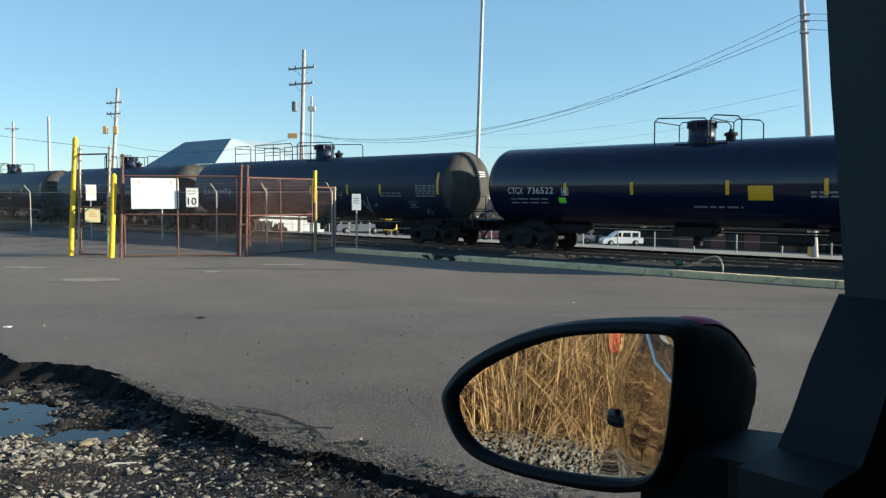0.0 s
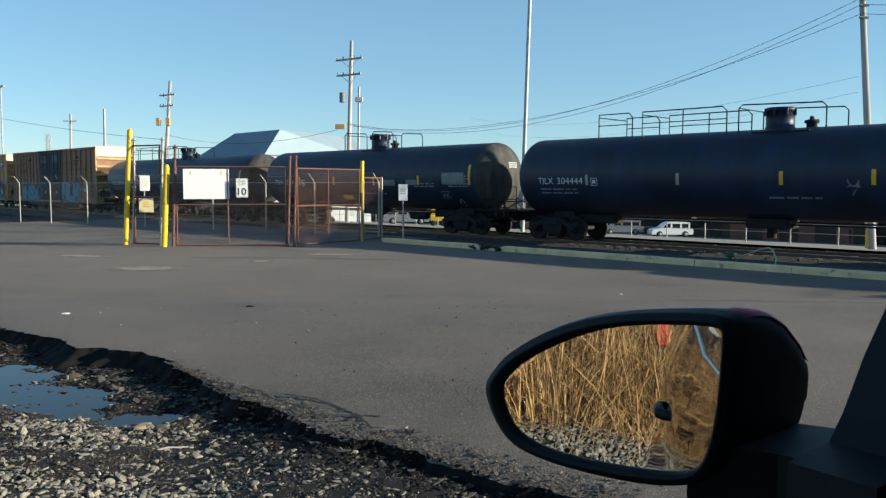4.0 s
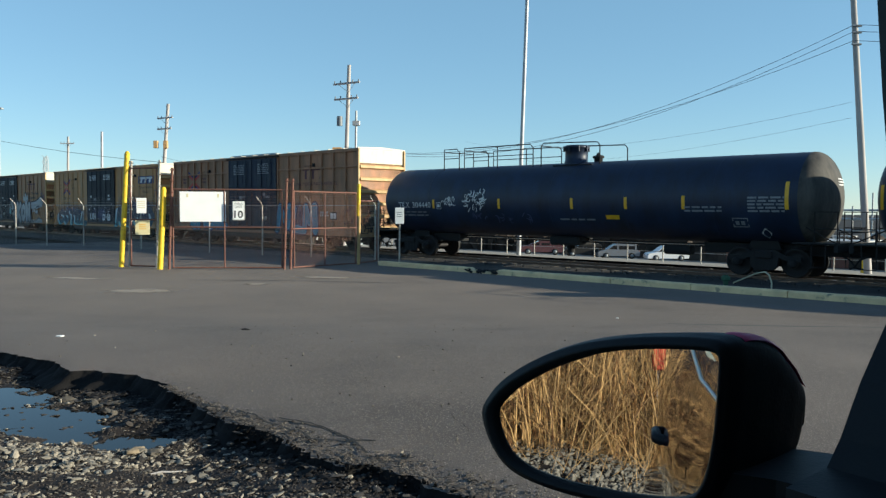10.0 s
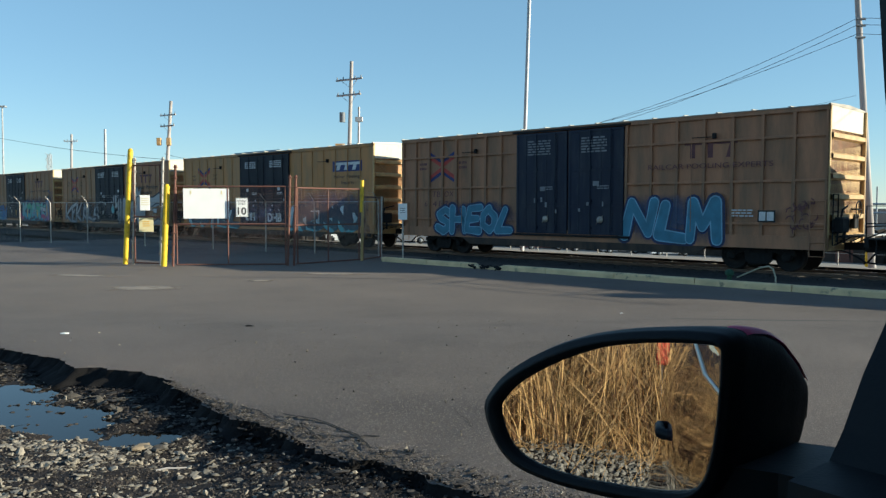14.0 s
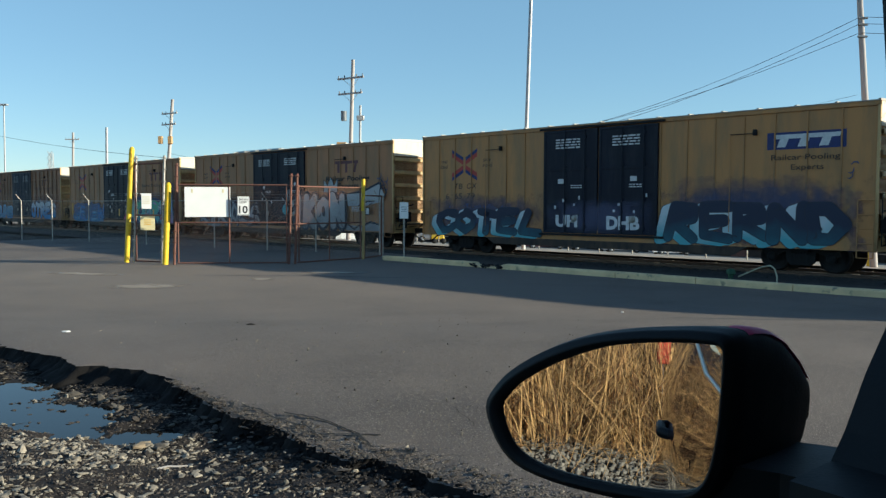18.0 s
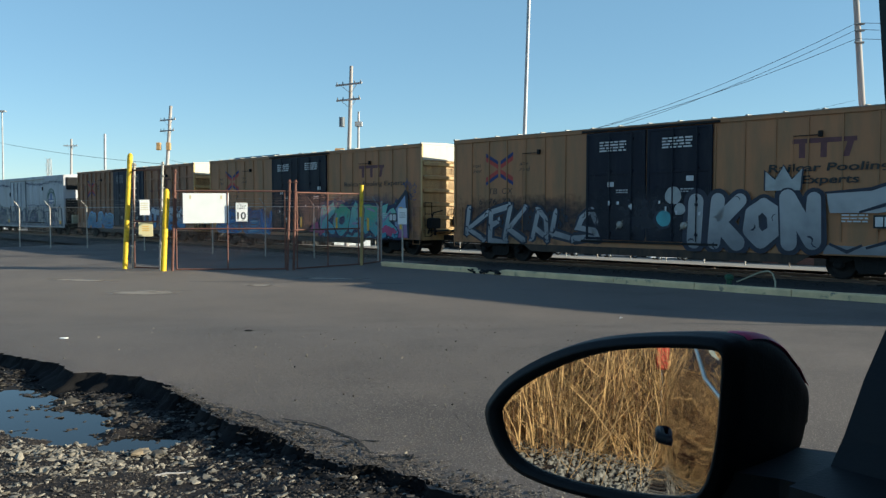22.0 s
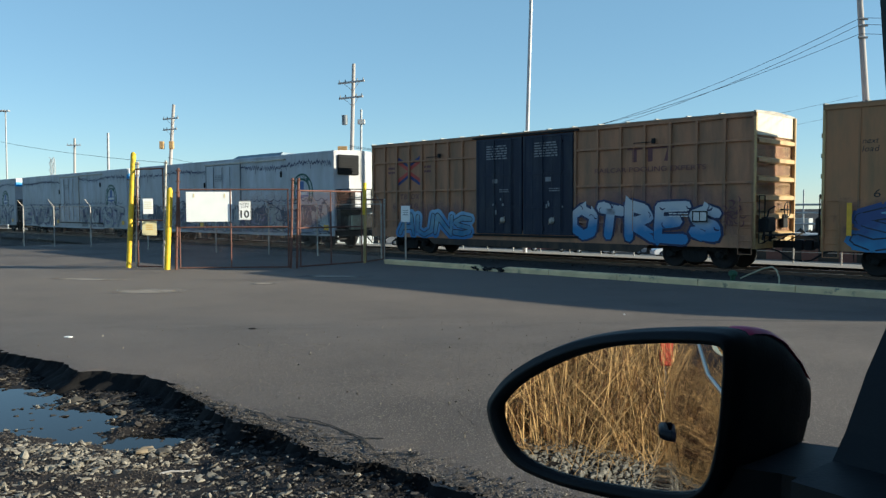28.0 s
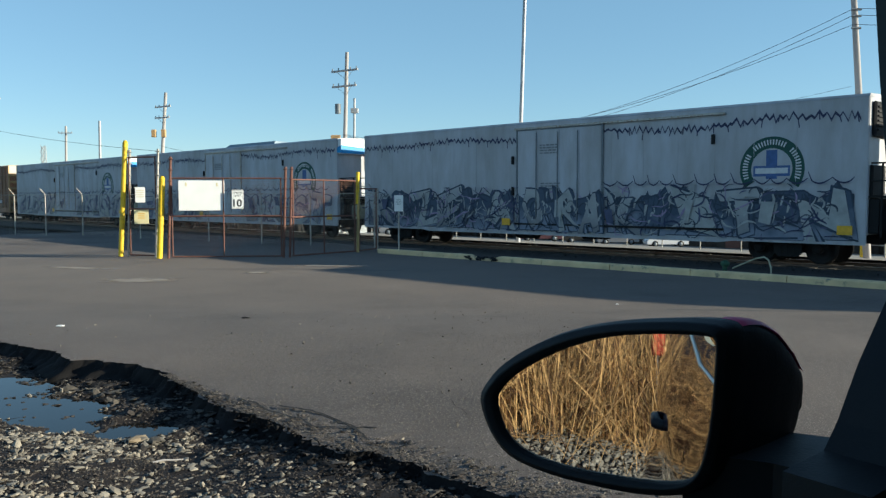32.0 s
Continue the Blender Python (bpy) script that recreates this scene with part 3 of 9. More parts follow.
def gravel_height(x, y):
    d = edge_y(x) - y
    z = rise(x, y) - 0.165 + 0.055 * noise.noise((x * 0.9, y * 0.9, 1.0)) + 0.02 * noise.noise((x * 4, y * 4, 7.0))
    z -= 0.05 * smooth(-4.6, -3.4, x) * (1 - smooth(-2.4, -1.4, x)) * (1 - smooth(0.15, 0.75, d))
    z += 0.08 * smooth(0.7, 2.6, d) + 0.085 * smooth(-2.2, -0.6, x) * (1 - smooth(0.7, 2.6, d))
    z += 0.016 * noise.noise((x * 11, y * 11, 2.0)) + 0.010 * noise.noise((x * 23, y * 23, 6.0))
    # hollows that hold water, and their banks
    f = hollow(x, y)
    if f < 3:
        w = 1 - smooth(1.5, 3.0, f)
        bank = WATER + max(-0.06, min(0.075, 0.10 * (f - 1.15))) + 0.026 * noise.noise((x * 5, y * 5, 4.0)) + 0.024 * noise.noise((x * 13, y * 13, 4.0))
        z += (bank - z) * w
    if d < 0.12:
        z -= 0.02
    return z


g = Shape()
xs = spaced(-2600, 2600, -2.2, 0.045, 1.033)
ys = spaced(-2600, 2600, 5.9, 0.045, 1.033)
verts = []
for y in ys:
    for x in xs:
        n = x * A.x + y * A.y
        near = abs(x) < 30 and -25 < y < 16 and y < edge_y(x) + 0.4
        if near:
            z = gravel_height(x, y)
        else:
            z = rise(x, y) - (0.16 if n < 30 else 0.06)
        verts.append((x, y, z))
k = len(xs)
g.add(verts, [(j * k + i, j * k + i + 1, (j + 1) * k + i + 1, (j + 1) * k + i) for j in range(len(ys) - 1) for i in range(k - 1)], True)
ground_mat = M["soil"]
thing("ground", "dark wet gravelly soil reaching out to the horizon", "ground", kind="structure", shape=g, mat=ground_mat)

g = Shape()
rows_n = [0, 0.03, 0.1, 0.25, 0.6, 1.2, 2, 3, 4.2, 5.6, 7.2, 9, 11, 14, 18, 23, 30]
strips = []
for (x, y) in EDGE_PTS:
    # from the edge straight across towards the kerb line, or out to the yard beyond the gate
    n0, q = x * A.x + y * A.y, x * T.x + y * T.y
    n1 = 20.3 if q > -23.6 else 23.4
    col = []
    for u in rows_n:
        n = n0 + (n1 - n0) * (u / rows_n[-1])
        p = at(q, n)
        lip = -(0.012 + 0.018 * smooth(-2.4, -1.3, x) * (1 - smooth(2, 6, x))) * (1 - smooth(0, 0.12 + 0.25 * smooth(-2.4, -1.3, x), (n - n0)))
        col.append((p.x, p.y, pave(p.x, p.y) + lip))
    strips.append(col)
k = len(rows_n)
flat = [p for col in strips for p in col]
g.use(M["asphalt"]).add(flat, [(i * k + j, i * k + j + 1, (i + 1) * k + j + 1, (i + 1) * k + j) for i in range(len(strips) - 1) for j in range(k - 1)], True)
low = []
for i, (x, y) in enumerate(EDGE_PTS):
    # the broken face: a ragged lip, an uneven step and a slope of crumbled base
    top = strips[i][0]
    w1, w2, w3 = noise.noise((x * 19, y * 19, 1.5)), noise.noise((x * 12, y * 12, 5.5)), noise.noise((x * 4, y * 4, 2.5))
    low.append(top)
    for o, dz in ((0.008 + 0.010 * w1, 0.022 + 0.008 * w2), (0.035 + 0.030 * w2, 0.060 + 0.016 * w1), (0.085 + 0.040 * w3 + 0.025 * w1, 0.100 + 0.015 * w2), (0.17 + 0.07 * w3, 0.150), (0.32, 0.24)):
        low.append((x - 0.77 * o, y - 0.64 * o, top[2] - dz))
# the face carries its shade in the colour, besides the cast shadow
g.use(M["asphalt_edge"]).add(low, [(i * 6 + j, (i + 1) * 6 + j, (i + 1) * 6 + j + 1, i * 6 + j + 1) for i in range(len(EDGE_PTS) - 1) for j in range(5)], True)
pavement = thing("pavement", "grey sunlit asphalt lot with a broken crumbling edge", "pavement", kind="structure", shape=g)

# The track bed, and the lot that falls away behind it.
g = Shape()
prof = [(20.52, 0.10), (21.5, 0.02), (23.6, -0.08), (24.2, -0.07), (24.5, 0.0), (27.7, 0.0), (28.6, -0.12), (30.0, -0.16)]
qs = [-160, -120, -90] + [-70 + 1.0 * i for i in range(100)] + [60, 120]
v = []
for q in qs:
    for n, z in prof:
        if q < -23.6 and n < 24:
            z = min(z, -0.02)
        p = at(q, n, z + 0.03 * noise.noise((q * 1.7, n * 1.7, 2)))
        v.append(p)
k = len(prof)
g.add(v, [(i * k + j, i * k + j + 1, (i + 1) * k + j + 1, (i + 1) * k + j) for i in range(len(qs) - 1) for j in range(k - 1)], True)
thing("track_bed", "dark grimy stone ballast bed under the rails", "ballast", kind="structure", shape=g, mat=M["ballast"])
g = Shape()
ns = [29.6, 31, 34, 38, 44, 52, 62, 76, 90, 120, 180]
qs = [-220, -160, -120, -90, -70, -50, -35, -20, -10, 0, 10, 20, 35, 60, 100]
v = []
for q in qs:
    for n in ns:
        p = at(q, n)
        v.append((p.x, p.y, rise(p.x, p.y) + 0.0))
k = len(ns)
g.add(v, [(i * k + j, i * k + j + 1, (i + 1) * k + j + 1, (i + 1) * k + j) for i in range(len(qs) - 1) for j in range(k - 1)], True)
thing("far_lot", "pale sunlit gravel parking lot beyond the tracks", "parking lot", kind="structure", shape=g, mat=M["far_lot"])

# Rails and ties.
track = thing("railway_track", "rusty steel rails on dark timber ties", "railway track", kind="structure")
for side in (-1, 1):
    s = Shape()
    prof = [(-0.07, -0.19), (0.07, -0.19), (0.07, -0.175), (0.012, -0.155), (0.012, -0.05), (0.036, -0.035), (0.036, -0.003), (0.028, 0), (-0.028, 0), (-0.036, -0.003), (-0.036, -0.035), (-0.012, -0.05), (-0.012, -0.155), (-0.07, -0.175)]
    a0, a1 = at(-170, TRACK + side * 0.7535, RAIL), at(70, TRACK + side * 0.7535, RAIL)
    s.add([a0 + A * x + Vector((0, 0, z)) for x, z in prof] + [a1 + A * x + Vector((0, 0, z)) for x, z in prof], [(i, (i + 1) % 14, 14 + (i + 1) % 14, 14 + i) for i in range(14)])
    part("rail", s, M["steel"], track)
s = Shape().box(-0.11, 0.11, -1.3, 1.3, -0.2, -0.085, 0.01)
tie = part("tie", s, M["tie"], track)
turn = Matrix.Rotation(ALPHA - math.pi / 2, 4, "Z")
tie.matrix_basis = Matrix.Translation(at(-60, TRACK, RAIL)) @ turn
for i in range(1, 145):
    o = new("tie", tie.data)
    o.parent = track
    o.matrix_basis = Matrix.Translation(at(-60 + i * 0.533, TRACK, RAIL + random.uniform(-0.012, 0.006))) @ turn @ pose(0, 0, 0, 0, 0, random.uniform(-1.5, 1.5))
# Loose ballast stones along the bed.
s = Shape()
rnd = random.Random(5)


def stone(shape, x, y, z, r, rnd, flat=False):
    """A small angular stone, or a flat chip lying on its face."""
    t = (1 + 5 ** 0.5) / 2
    base = [(-1, t, 0), (1, t, 0), (-1, -t, 0), (1, -t, 0), (0, -1, t), (0, 1, t), (0, -1, -t), (0, 1, -t), (t, 0, -1), (t, 0, 1), (-t, 0, -1), (-t, 0, 1)]
    faces = [(0, 11, 5), (0, 5, 1), (0, 1, 7), (0, 7, 10), (0, 10, 11), (1, 5, 9), (5, 11, 4), (11, 10, 2), (10, 7, 6), (7, 1, 8), (3, 9, 4), (3, 4, 2), (3, 2, 6), (3, 6, 8), (3, 8, 9), (4, 9, 5), (2, 4, 11), (6, 2, 10), (8, 6, 7), (9, 8, 1)]
    m = Euler((rnd.uniform(0, 6), rnd.uniform(0, 6), rnd.uniform(0, 6))).to_matrix()
    sx, sy, sz = rnd.uniform(0.9, 1.9), rnd.uniform(0.7, 1.2), rnd.uniform(0.35, 0.8)
    if flat:
        m = Euler((rnd.gauss(0, 0.22), rnd.gauss(0, 0.22), rnd.uniform(0, 6))).to_matrix()
        sz = rnd.uniform(0.22, 0.5)
    v = []
    for p in base:
        q = m @ Vector((p[0] * sx, p[1] * sy, p[2] * sz))
        q *= rnd.uniform(0.7, 1.2) * r / 1.9
        v.append((x + q.x, y + q.y, z + q.z * 0.8))
    shape.add(v, faces)


for i in range(1500):
    q, n = rnd.uniform(-50, 6), rnd.choice((rnd.uniform(27.2, 29.6), rnd.uniform(24.0, 25.2), rnd.uniform(25.4, 26.7)))
    p = at(q, n)
    stone(s, p.x, p.y, 0.0 - (0.1 if n > 28 else 0), rnd.uniform(0.02, 0.042), rnd)
white_row = Shape()
for i in range(1500):
    p = at(rnd.uniform(-45, 8), rnd.gauss(28.2, 0.13))
    stone(white_row, p.x, p.y, -0.04, rnd.uniform(0.02, 0.05), rnd)
thing("ballast_stones", "scattered pale stones along the far shoulder of the track", "stones", kind="stuff", shape=white_row, mat=M["stone"])
thing("ballast_stones", "loose grey ballast stones along the rails", "stones", kind="stuff", shape=s, mat=M["ballast_stone"])

# The painted kerb, in cast lengths.
kerb = thing("kerb", "pale yellow-green painted concrete kerb, chipped and stained", "kerb", kind="structure")
q = -23.45
rnd = random.Random(11)
first = True
while q < 14:
    ln = rnd.uniform(2.2, 2.9)
    s = Shape()
    k = 8
    v = []
    for i in range(k + 1):
        u = q + 0.012 + (ln - 0.024) * i / k
        broken = 0.11 if -18.6 < u < -17.6 else 0.0
        for n, z in ((20.3, -0.1), (20.31, 0.14 - broken), (20.335, 0.17 - broken), (20.53, 0.175 - broken), (20.56, 0.13 - broken), (20.56, -0.1)):
            z += rise(*at(u, 20.4).xy)
            w = 0.008 * noise.noise((u * 3, n * 20, z * 20))
            v.append(at(u, n + w, z + w))
    f = [(i * 6 + j, i * 6 + j + 1, (i + 1) * 6 + j + 1, (i + 1) * 6 + j) for i in range(k) for j in range(5)]
    f += [tuple(range(6)), tuple(range(k * 6, k * 6 + 6))[::-1]]
    s.add(v, f)
    part("kerb_stone", s, M["kerb"], kerb)
    q += ln
s = Shape()
for i in range(40):
    p = at(rnd.uniform(-18.8, -17.3), rnd.uniform(20.1, 20.6))
    stone(s, p.x, p.y, rnd.uniform(0.02, 0.1), rnd.uniform(0.03, 0.1), rnd)
thing("kerb_rubble", "dark rubble where the kerb is broken", "rubble", kind="stuff", shape=s, mat=M["under"])


# ---- near ground detail ----
s = Shape()
rnd = random.Random(3)
for i in range(34000):
    y = 2.0 + 7.6 * rnd.random() ** 1.15
    x = rnd.uniform(-0.62 * y - 0.4, 0.55)
    d = edge_y(x) - y
    if d < 0.1 or (d < 0.5 and rnd.random() < 0.8):
        continue
    bare = noise.noise((x * 1.1, y * 1.1, 4.0)) + 0.6 * noise.noise((x * 3.5, y * 3.5, 14.0)) - 0.35 * smooth(-1.6, -0.3, x) - 0.55 * math.exp(-((x + 1.15) / 0.75) ** 2 - ((y - 5.1) / 0.55) ** 2)
    if bare < -0.16 and rnd.random() < 0.8:
        continue
    r = rnd.choice((rnd.uniform(0.005, 0.010), rnd.uniform(0.009, 0.018), rnd.uniform(0.014, 0.027)))
    if rnd.random() < 0.006:
        r = rnd.uniform(0.026, 0.042)
    z = gravel_height(x, y)
    if z < WATER - 0.004 and rnd.random() < 0.97:
        continue
    if hollow(x, y) < 1.9 and rnd.random() < 0.8:
        continue
    if d < 1.3 and x < -2.2 and rnd.random() < 0.6:
        continue
    stone(s, x, y, z + r * 0.2, r, rnd, rnd.random() < 0.75)
thing("gravel_stones", "loose pale gravel stones on wet dark soil", "gravel", kind="stuff", shape=s, mat=M["stone"])
s = Shape()
for i in range(42000):
    y = 3.0 + 6.0 * rnd.random() ** 1.1
    x = rnd.uniform(-0.62 * y - 0.2, 0.5)
    d = edge_y(x) - y
    if d < 0.12:
        continue
    z = gravel_height(x, y)
    if z < WATER:
        continue
    r = rnd.uniform(0.004, 0.011)
    q = rnd.uniform(0, 3)
    c, e, k = r * 1.3 * math.cos(q), r * 1.3 * math.sin(q), rnd.uniform(0.5, 1)
    s.add([(x + c, y + e, z), (x - e * k, y + c * k, z), (x - c, y - e, z), (x + e * k, y - c * k, z), (x + rnd.uniform(-0.4, 0.4) * r, y, z + r * rnd.uniform(0.5, 1.1))], [(0, 1, 4), (1, 2, 4), (2, 3, 4), (3, 0, 4)])
thing("soil_crumbs", "small dark crumbs of wet soil", "soil", kind="stuff", shape=s, mat=M["clod"])
s = Shape()
# larger clods and lumps between the water and the edge
for i in range(1100):
    x = rnd.uniform(-4.6, -1.9)
    y = edge_y(x) - rnd.uniform(0.3, 1.25)
    z = gravel_height(x, y)
    r = rnd.uniform(0.008, 0.02) if rnd.random() < 0.96 else rnd.uniform(0.025, 0.045)
    if z > WATER - 0.01:
        stone(s, x, y, z + r * 0.1, r, rnd, True)
thing("clods", "muddy brown clods between the puddle and the asphalt edge", "rubble", kind="stuff", shape=s, mat=M["clod"])
s = Shape()
for i in range(13000):
    d, w = rnd.uniform(2.2, 6.4), rnd.uniform(-1.0, 2.2)
    x, y = 0.138 - 0.834 * d - 0.552 * w, 0.62 - 0.552 * d + 0.834 * w
    r = rnd.uniform(0.010, 0.028)
    stone(s, x, y, gravel_height(x, y) + r * 0.3, r, rnd)
thing("gravel_stones", "pale gravel verge in front of the reeds", "gravel", kind="stuff", shape=s, mat=M["verge_stone"])
# the same verge, thinner, all round the car
s = Shape()
for i in range(16000):
    x, y = rnd.uniform(-16, 9), rnd.uniform(-12, 9)
    if y > edge_y(x) - 0.2:
        continue
    z, r, q = gravel_height(x, y), rnd.uniform(0.008, 0.024), rnd.uniform(0, 3)
    if z < WATER:
        continue
    c, e, k = r * 1.3 * math.cos(q), r * 1.3 * math.sin(q), rnd.uniform(0.5, 1)
    s.add([(x + c, y + e, z), (x - e * k, y + c * k, z), (x - c, y - e, z), (x + e * k, y - c * k, z), (x + rnd.uniform(-0.4, 0.4) * r, y, z + r * rnd.uniform(0.4, 0.9))], [(0, 1, 4), (1, 2, 4), (2, 3, 4), (3, 0, 4)])
thing("gravel_stones", "sparse gravel stones on the bare verge", "gravel", kind="stuff", shape=s, mat=M["stone"])
M["tan_stone"] = material("tan_stone", (0.25, 0.19, 0.12), 0.85, vary=0.3, scale=14, bump=0.4)
M["clod_dry"] = material("drying_clod", (0.125, 0.105, 0.08), 0.95, vary=0.5, scale=14, grain=60, bump=1.0, random_tint=0.4)
s = Shape()
for i in range(330):
    x = rnd.uniform(-5.0, -1.9)
    y = edge_y(x) - rnd.uniform(0.42, 1.15)
    z = gravel_height(x, y)
    r = rnd.uniform(0.012, 0.03) if rnd.random() < 0.82 else rnd.uniform(0.03, 0.065)
    if z > WATER + 0.006:
        stone(s, x, y, z + r * 0.05, r, rnd, True)
thing("dried_clods", "drying brown lumps of mud beside the puddle", "rubble", kind="stuff", shape=s, mat=M["clod_dry"])
s = Shape()
stone(s, 0, 0, 0.01, 0.055, random.Random(41), True)
thing("flat_stone", "flat tan stone lying at the edge of the puddle", "stone", m=pose(-2.12, 5.62, gravel_height(-2.12, 5.62)), shape=s, mat=M["tan_stone"])
s = Shape().tube([(-0.09, -0.03, 0.012), (-0.03, 0.0, 0.02), (0.03, 0.005, 0.018), (0.09, 0.035, 0.012)], 0.009, 6, 0.005)
thing("stick", "short pale broken stick on the wet soil", "stick", m=pose(-1.76, 5.2, gravel_height(-1.76, 5.2)), shape=s, mat=M["wood_pole"])
# Crumbs of broken asphalt along the edge.
s = Shape()
for i in range(2600):
    x = rnd.uniform(-5.6, 0.6)
    y = edge_y(x) - abs(rnd.gauss(0, 0.25)) - 0.10
    r = rnd.uniform(0.006, 0.02) if rnd.random() < 0.97 else rnd.uniform(0.025, 0.05)
    stone(s, x, y, gravel_height(x, y) + r * 0.15, r, rnd, True)
for i in range(700):
    x = rnd.uniform(-2.3, 0.6)
    o = abs(rnd.gauss(0, 0.09))
    r = rnd.uniform(0.006, 0.02)
    stone(s, x, edge_y(x) - o, max(gravel_height(x, edge_y(x) - o), rise(x, edge_y(x)) - 0.02 - 1.0 * o) + r * 0.2, r, rnd)
# crumbs take the same shade-darkened colour as the face
thing("asphalt_crumbs", "crumbs of broken asphalt below the edge, shade put into their dark colour", "rubble", kind="stuff", shape=s, mat=M["asphalt_edge"])
# lumps fallen from the edge, and chips worked loose along its lip
s = Shape()
for i in range(170):
    x = rnd.uniform(-2.2, 0.7)
    o = 0.05 + abs(rnd.gauss(0, 0.14))
    r = rnd.choice((rnd.uniform(0.010, 0.022), rnd.uniform(0.015, 0.036)))
    stone(s, x - 0.77 * o, edge_y(x) - 0.64 * o, max(gravel_height(x - 0.77 * o, edge_y(x) - 0.64 * o), rise(x, edge_y(x)) - 0.03 - 0.75 * o) + r * 0.15, r, rnd, True)
for i in range(1700):
    x = rnd.uniform(-2.5, 0.9)
    o = abs(rnd.gauss(0, 0.11)) * (0.4 + 0.9 * smooth(-2.5, -0.9, x)) - 0.02
    r = rnd.uniform(0.004, 0.012) if rnd.random() < 0.93 else rnd.uniform(0.012, 0.024)
    stone(s, x + 0.77 * o, edge_y(x) + 0.64 * o, pave(x, edge_y(x)) + r * 0.1 - 0.004, r, rnd, True)
thing("asphalt_lumps", "broken lumps and loose chips of grey asphalt along the crumbling edge", "rubble", kind="stuff", shape=s, mat=M["asphalt_chip"])
# Mud flakes and straws lying in the shallow water.
s = Shape()
for i in range(38):
    x, y = rnd.uniform(-4.6, -2.1), rnd.uniform(5.9, 7.3)
    if gravel_height(x, y) < WATER:
        stone(s, x, y, WATER, rnd.uniform(0.012, 0.04), rnd, True)
thing("mud_flakes", "dark flakes of mud lying in the shallow puddle", "mud", kind="stuff", shape=s, mat=M["clod"])
# Standing water.
s = Shape()
s.add([(-6.2, 5.3, WATER), (-1.8, 5.3, WATER), (-1.8, 8.1, WATER), (-6.2, 8.1, WATER)], [(0, 1, 2, 3)])
thing("puddle", "shallow muddy puddle reflecting the blue sky", "puddle", kind="structure", shape=s, mat=M["water"])


def ribbon(shape, pts, wide, up=0.0):
    """A thin flat strip along points on the ground."""
    v = []
    for i, p in enumerate(pts):
        a, b = pts[max(i - 1, 0)], pts[min(i + 1, len(pts) - 1)]
        dx, dy = b[0] - a[0], b[1] - a[1]
        d = math.hypot(dx, dy) or 1
        w = wide * (0.5 + rnd.random()) / 2
        v += [(p[0] - dy / d * w, p[1] + dx / d * w, pave(p[0], p[1]) + up), (p[0] + dy / d * w, p[1] - dx / d * w, pave(p[0], p[1]) + up)]
    return shape.add(v, [(2 * i, 2 * i + 1, 2 * i + 3, 2 * i + 2) for i in range(len(pts) - 1)])


s = Shape()
for line in (((-1.92, 6.54), (-1.82, 6.46), (-1.67, 6.35), (-1.61, 6.18)), ((-1.56, 6.3), (-1.42, 6.18), (-1.23, 5.92), (-1.1, 5.8), (-0.94, 5.68), (-0.85, 5.52), (-0.75, 5.49), (-0.63, 5.49), (-0.47, 5.46), (-0.35, 5.48)), ((-1.19, 6.07), (-1.05, 5.98), (-0.89, 5.88), (-0.72, 5.71), (-0.57, 5.49), (-0.46, 5.26), (-0.4, 5.13)), ((-1.05, 5.71), (-1.03, 5.54)), ((-0.57, 5.49), (-0.62, 5.38), (-0.68, 5.41)), ((-0.4, 5.13), (-0.21, 5.08), (-0.07, 5.14)), ((0.12, 6.22), (0.21, 5.89), (0.28, 5.65))):
    pts = []
    for (x0, y0), (x1, y1) in zip(line, line[1:]):
        k = max(2, int(math.hypot(x1 - x0, y1 - y0) / 0.05))
        for i in range(k):
            u = i / k
            x, y = x0 + (x1 - x0) * u, y0 + (y1 - y0) * u
            pts.append((x + 0.02 * noise.noise((x * 16, y * 16, 1)) + 0.012 * rnd.uniform(-1, 1), y + 0.04 * noise.noise((x * 16, y * 16, 8)) + 0.016 * rnd.uniform(-1, 1)))
    ribbon(s, pts, 0.005 if line[0][0] > 0 else 0.021, 0.005)
part("cracks", s, M["crack"], pavement, "thin dark cracks in the asphalt")
s = Shape()
ribbon(s, [(4.18, 14.24), (5.29, 13.94), (6.33, 13.58), (7.61, 13.29)], 0.16, 0.004)
ribbon(s, [(-7.5, 24.2), (-4, 24.0), (-1, 23.4)], 0.12, 0.004)
part("tar_seam", s, M["asphalt_dark"], pavement, "dark tarred seam")
M["mist_dust"] = overspray("dust_smear", (0.34, 0.285, 0.225), 2.5)
for x, y, w, d, a in ((-7.7, 20.8, 2.2, 1.3, 0), (-5.1, 22.8, 0.8, 0.7, 0), (-11.0, 24.6, 3.0, 0.7, -20), (-3.4, 25.2, 2.6, 0.8, -10)):
    m = Matrix.Translation((x, y, pave(x, y) + 0.01)) @ Matrix.Rotation(radians(a), 4, "Z")
    o = part("dust_smear", Shape().add([m @ Vector((i * w / 2, j * d / 2, 0)) for i, j in ((-1, -1), (1, -1), (1, 1), (-1, 1))], [(0, 1, 2, 3)]), M["mist_dust"], pavement, "pale smear of dust on the asphalt")
    uv = o.data.uv_layers.new(name="patch")
    for lp in o.data.loops:
        c = m.inverted() @ o.data.vertices[lp.vertex_index].co
        uv.data[lp.index].uv = (c.x / w + 0.5, c.y / d + 0.5)
s = Shape()
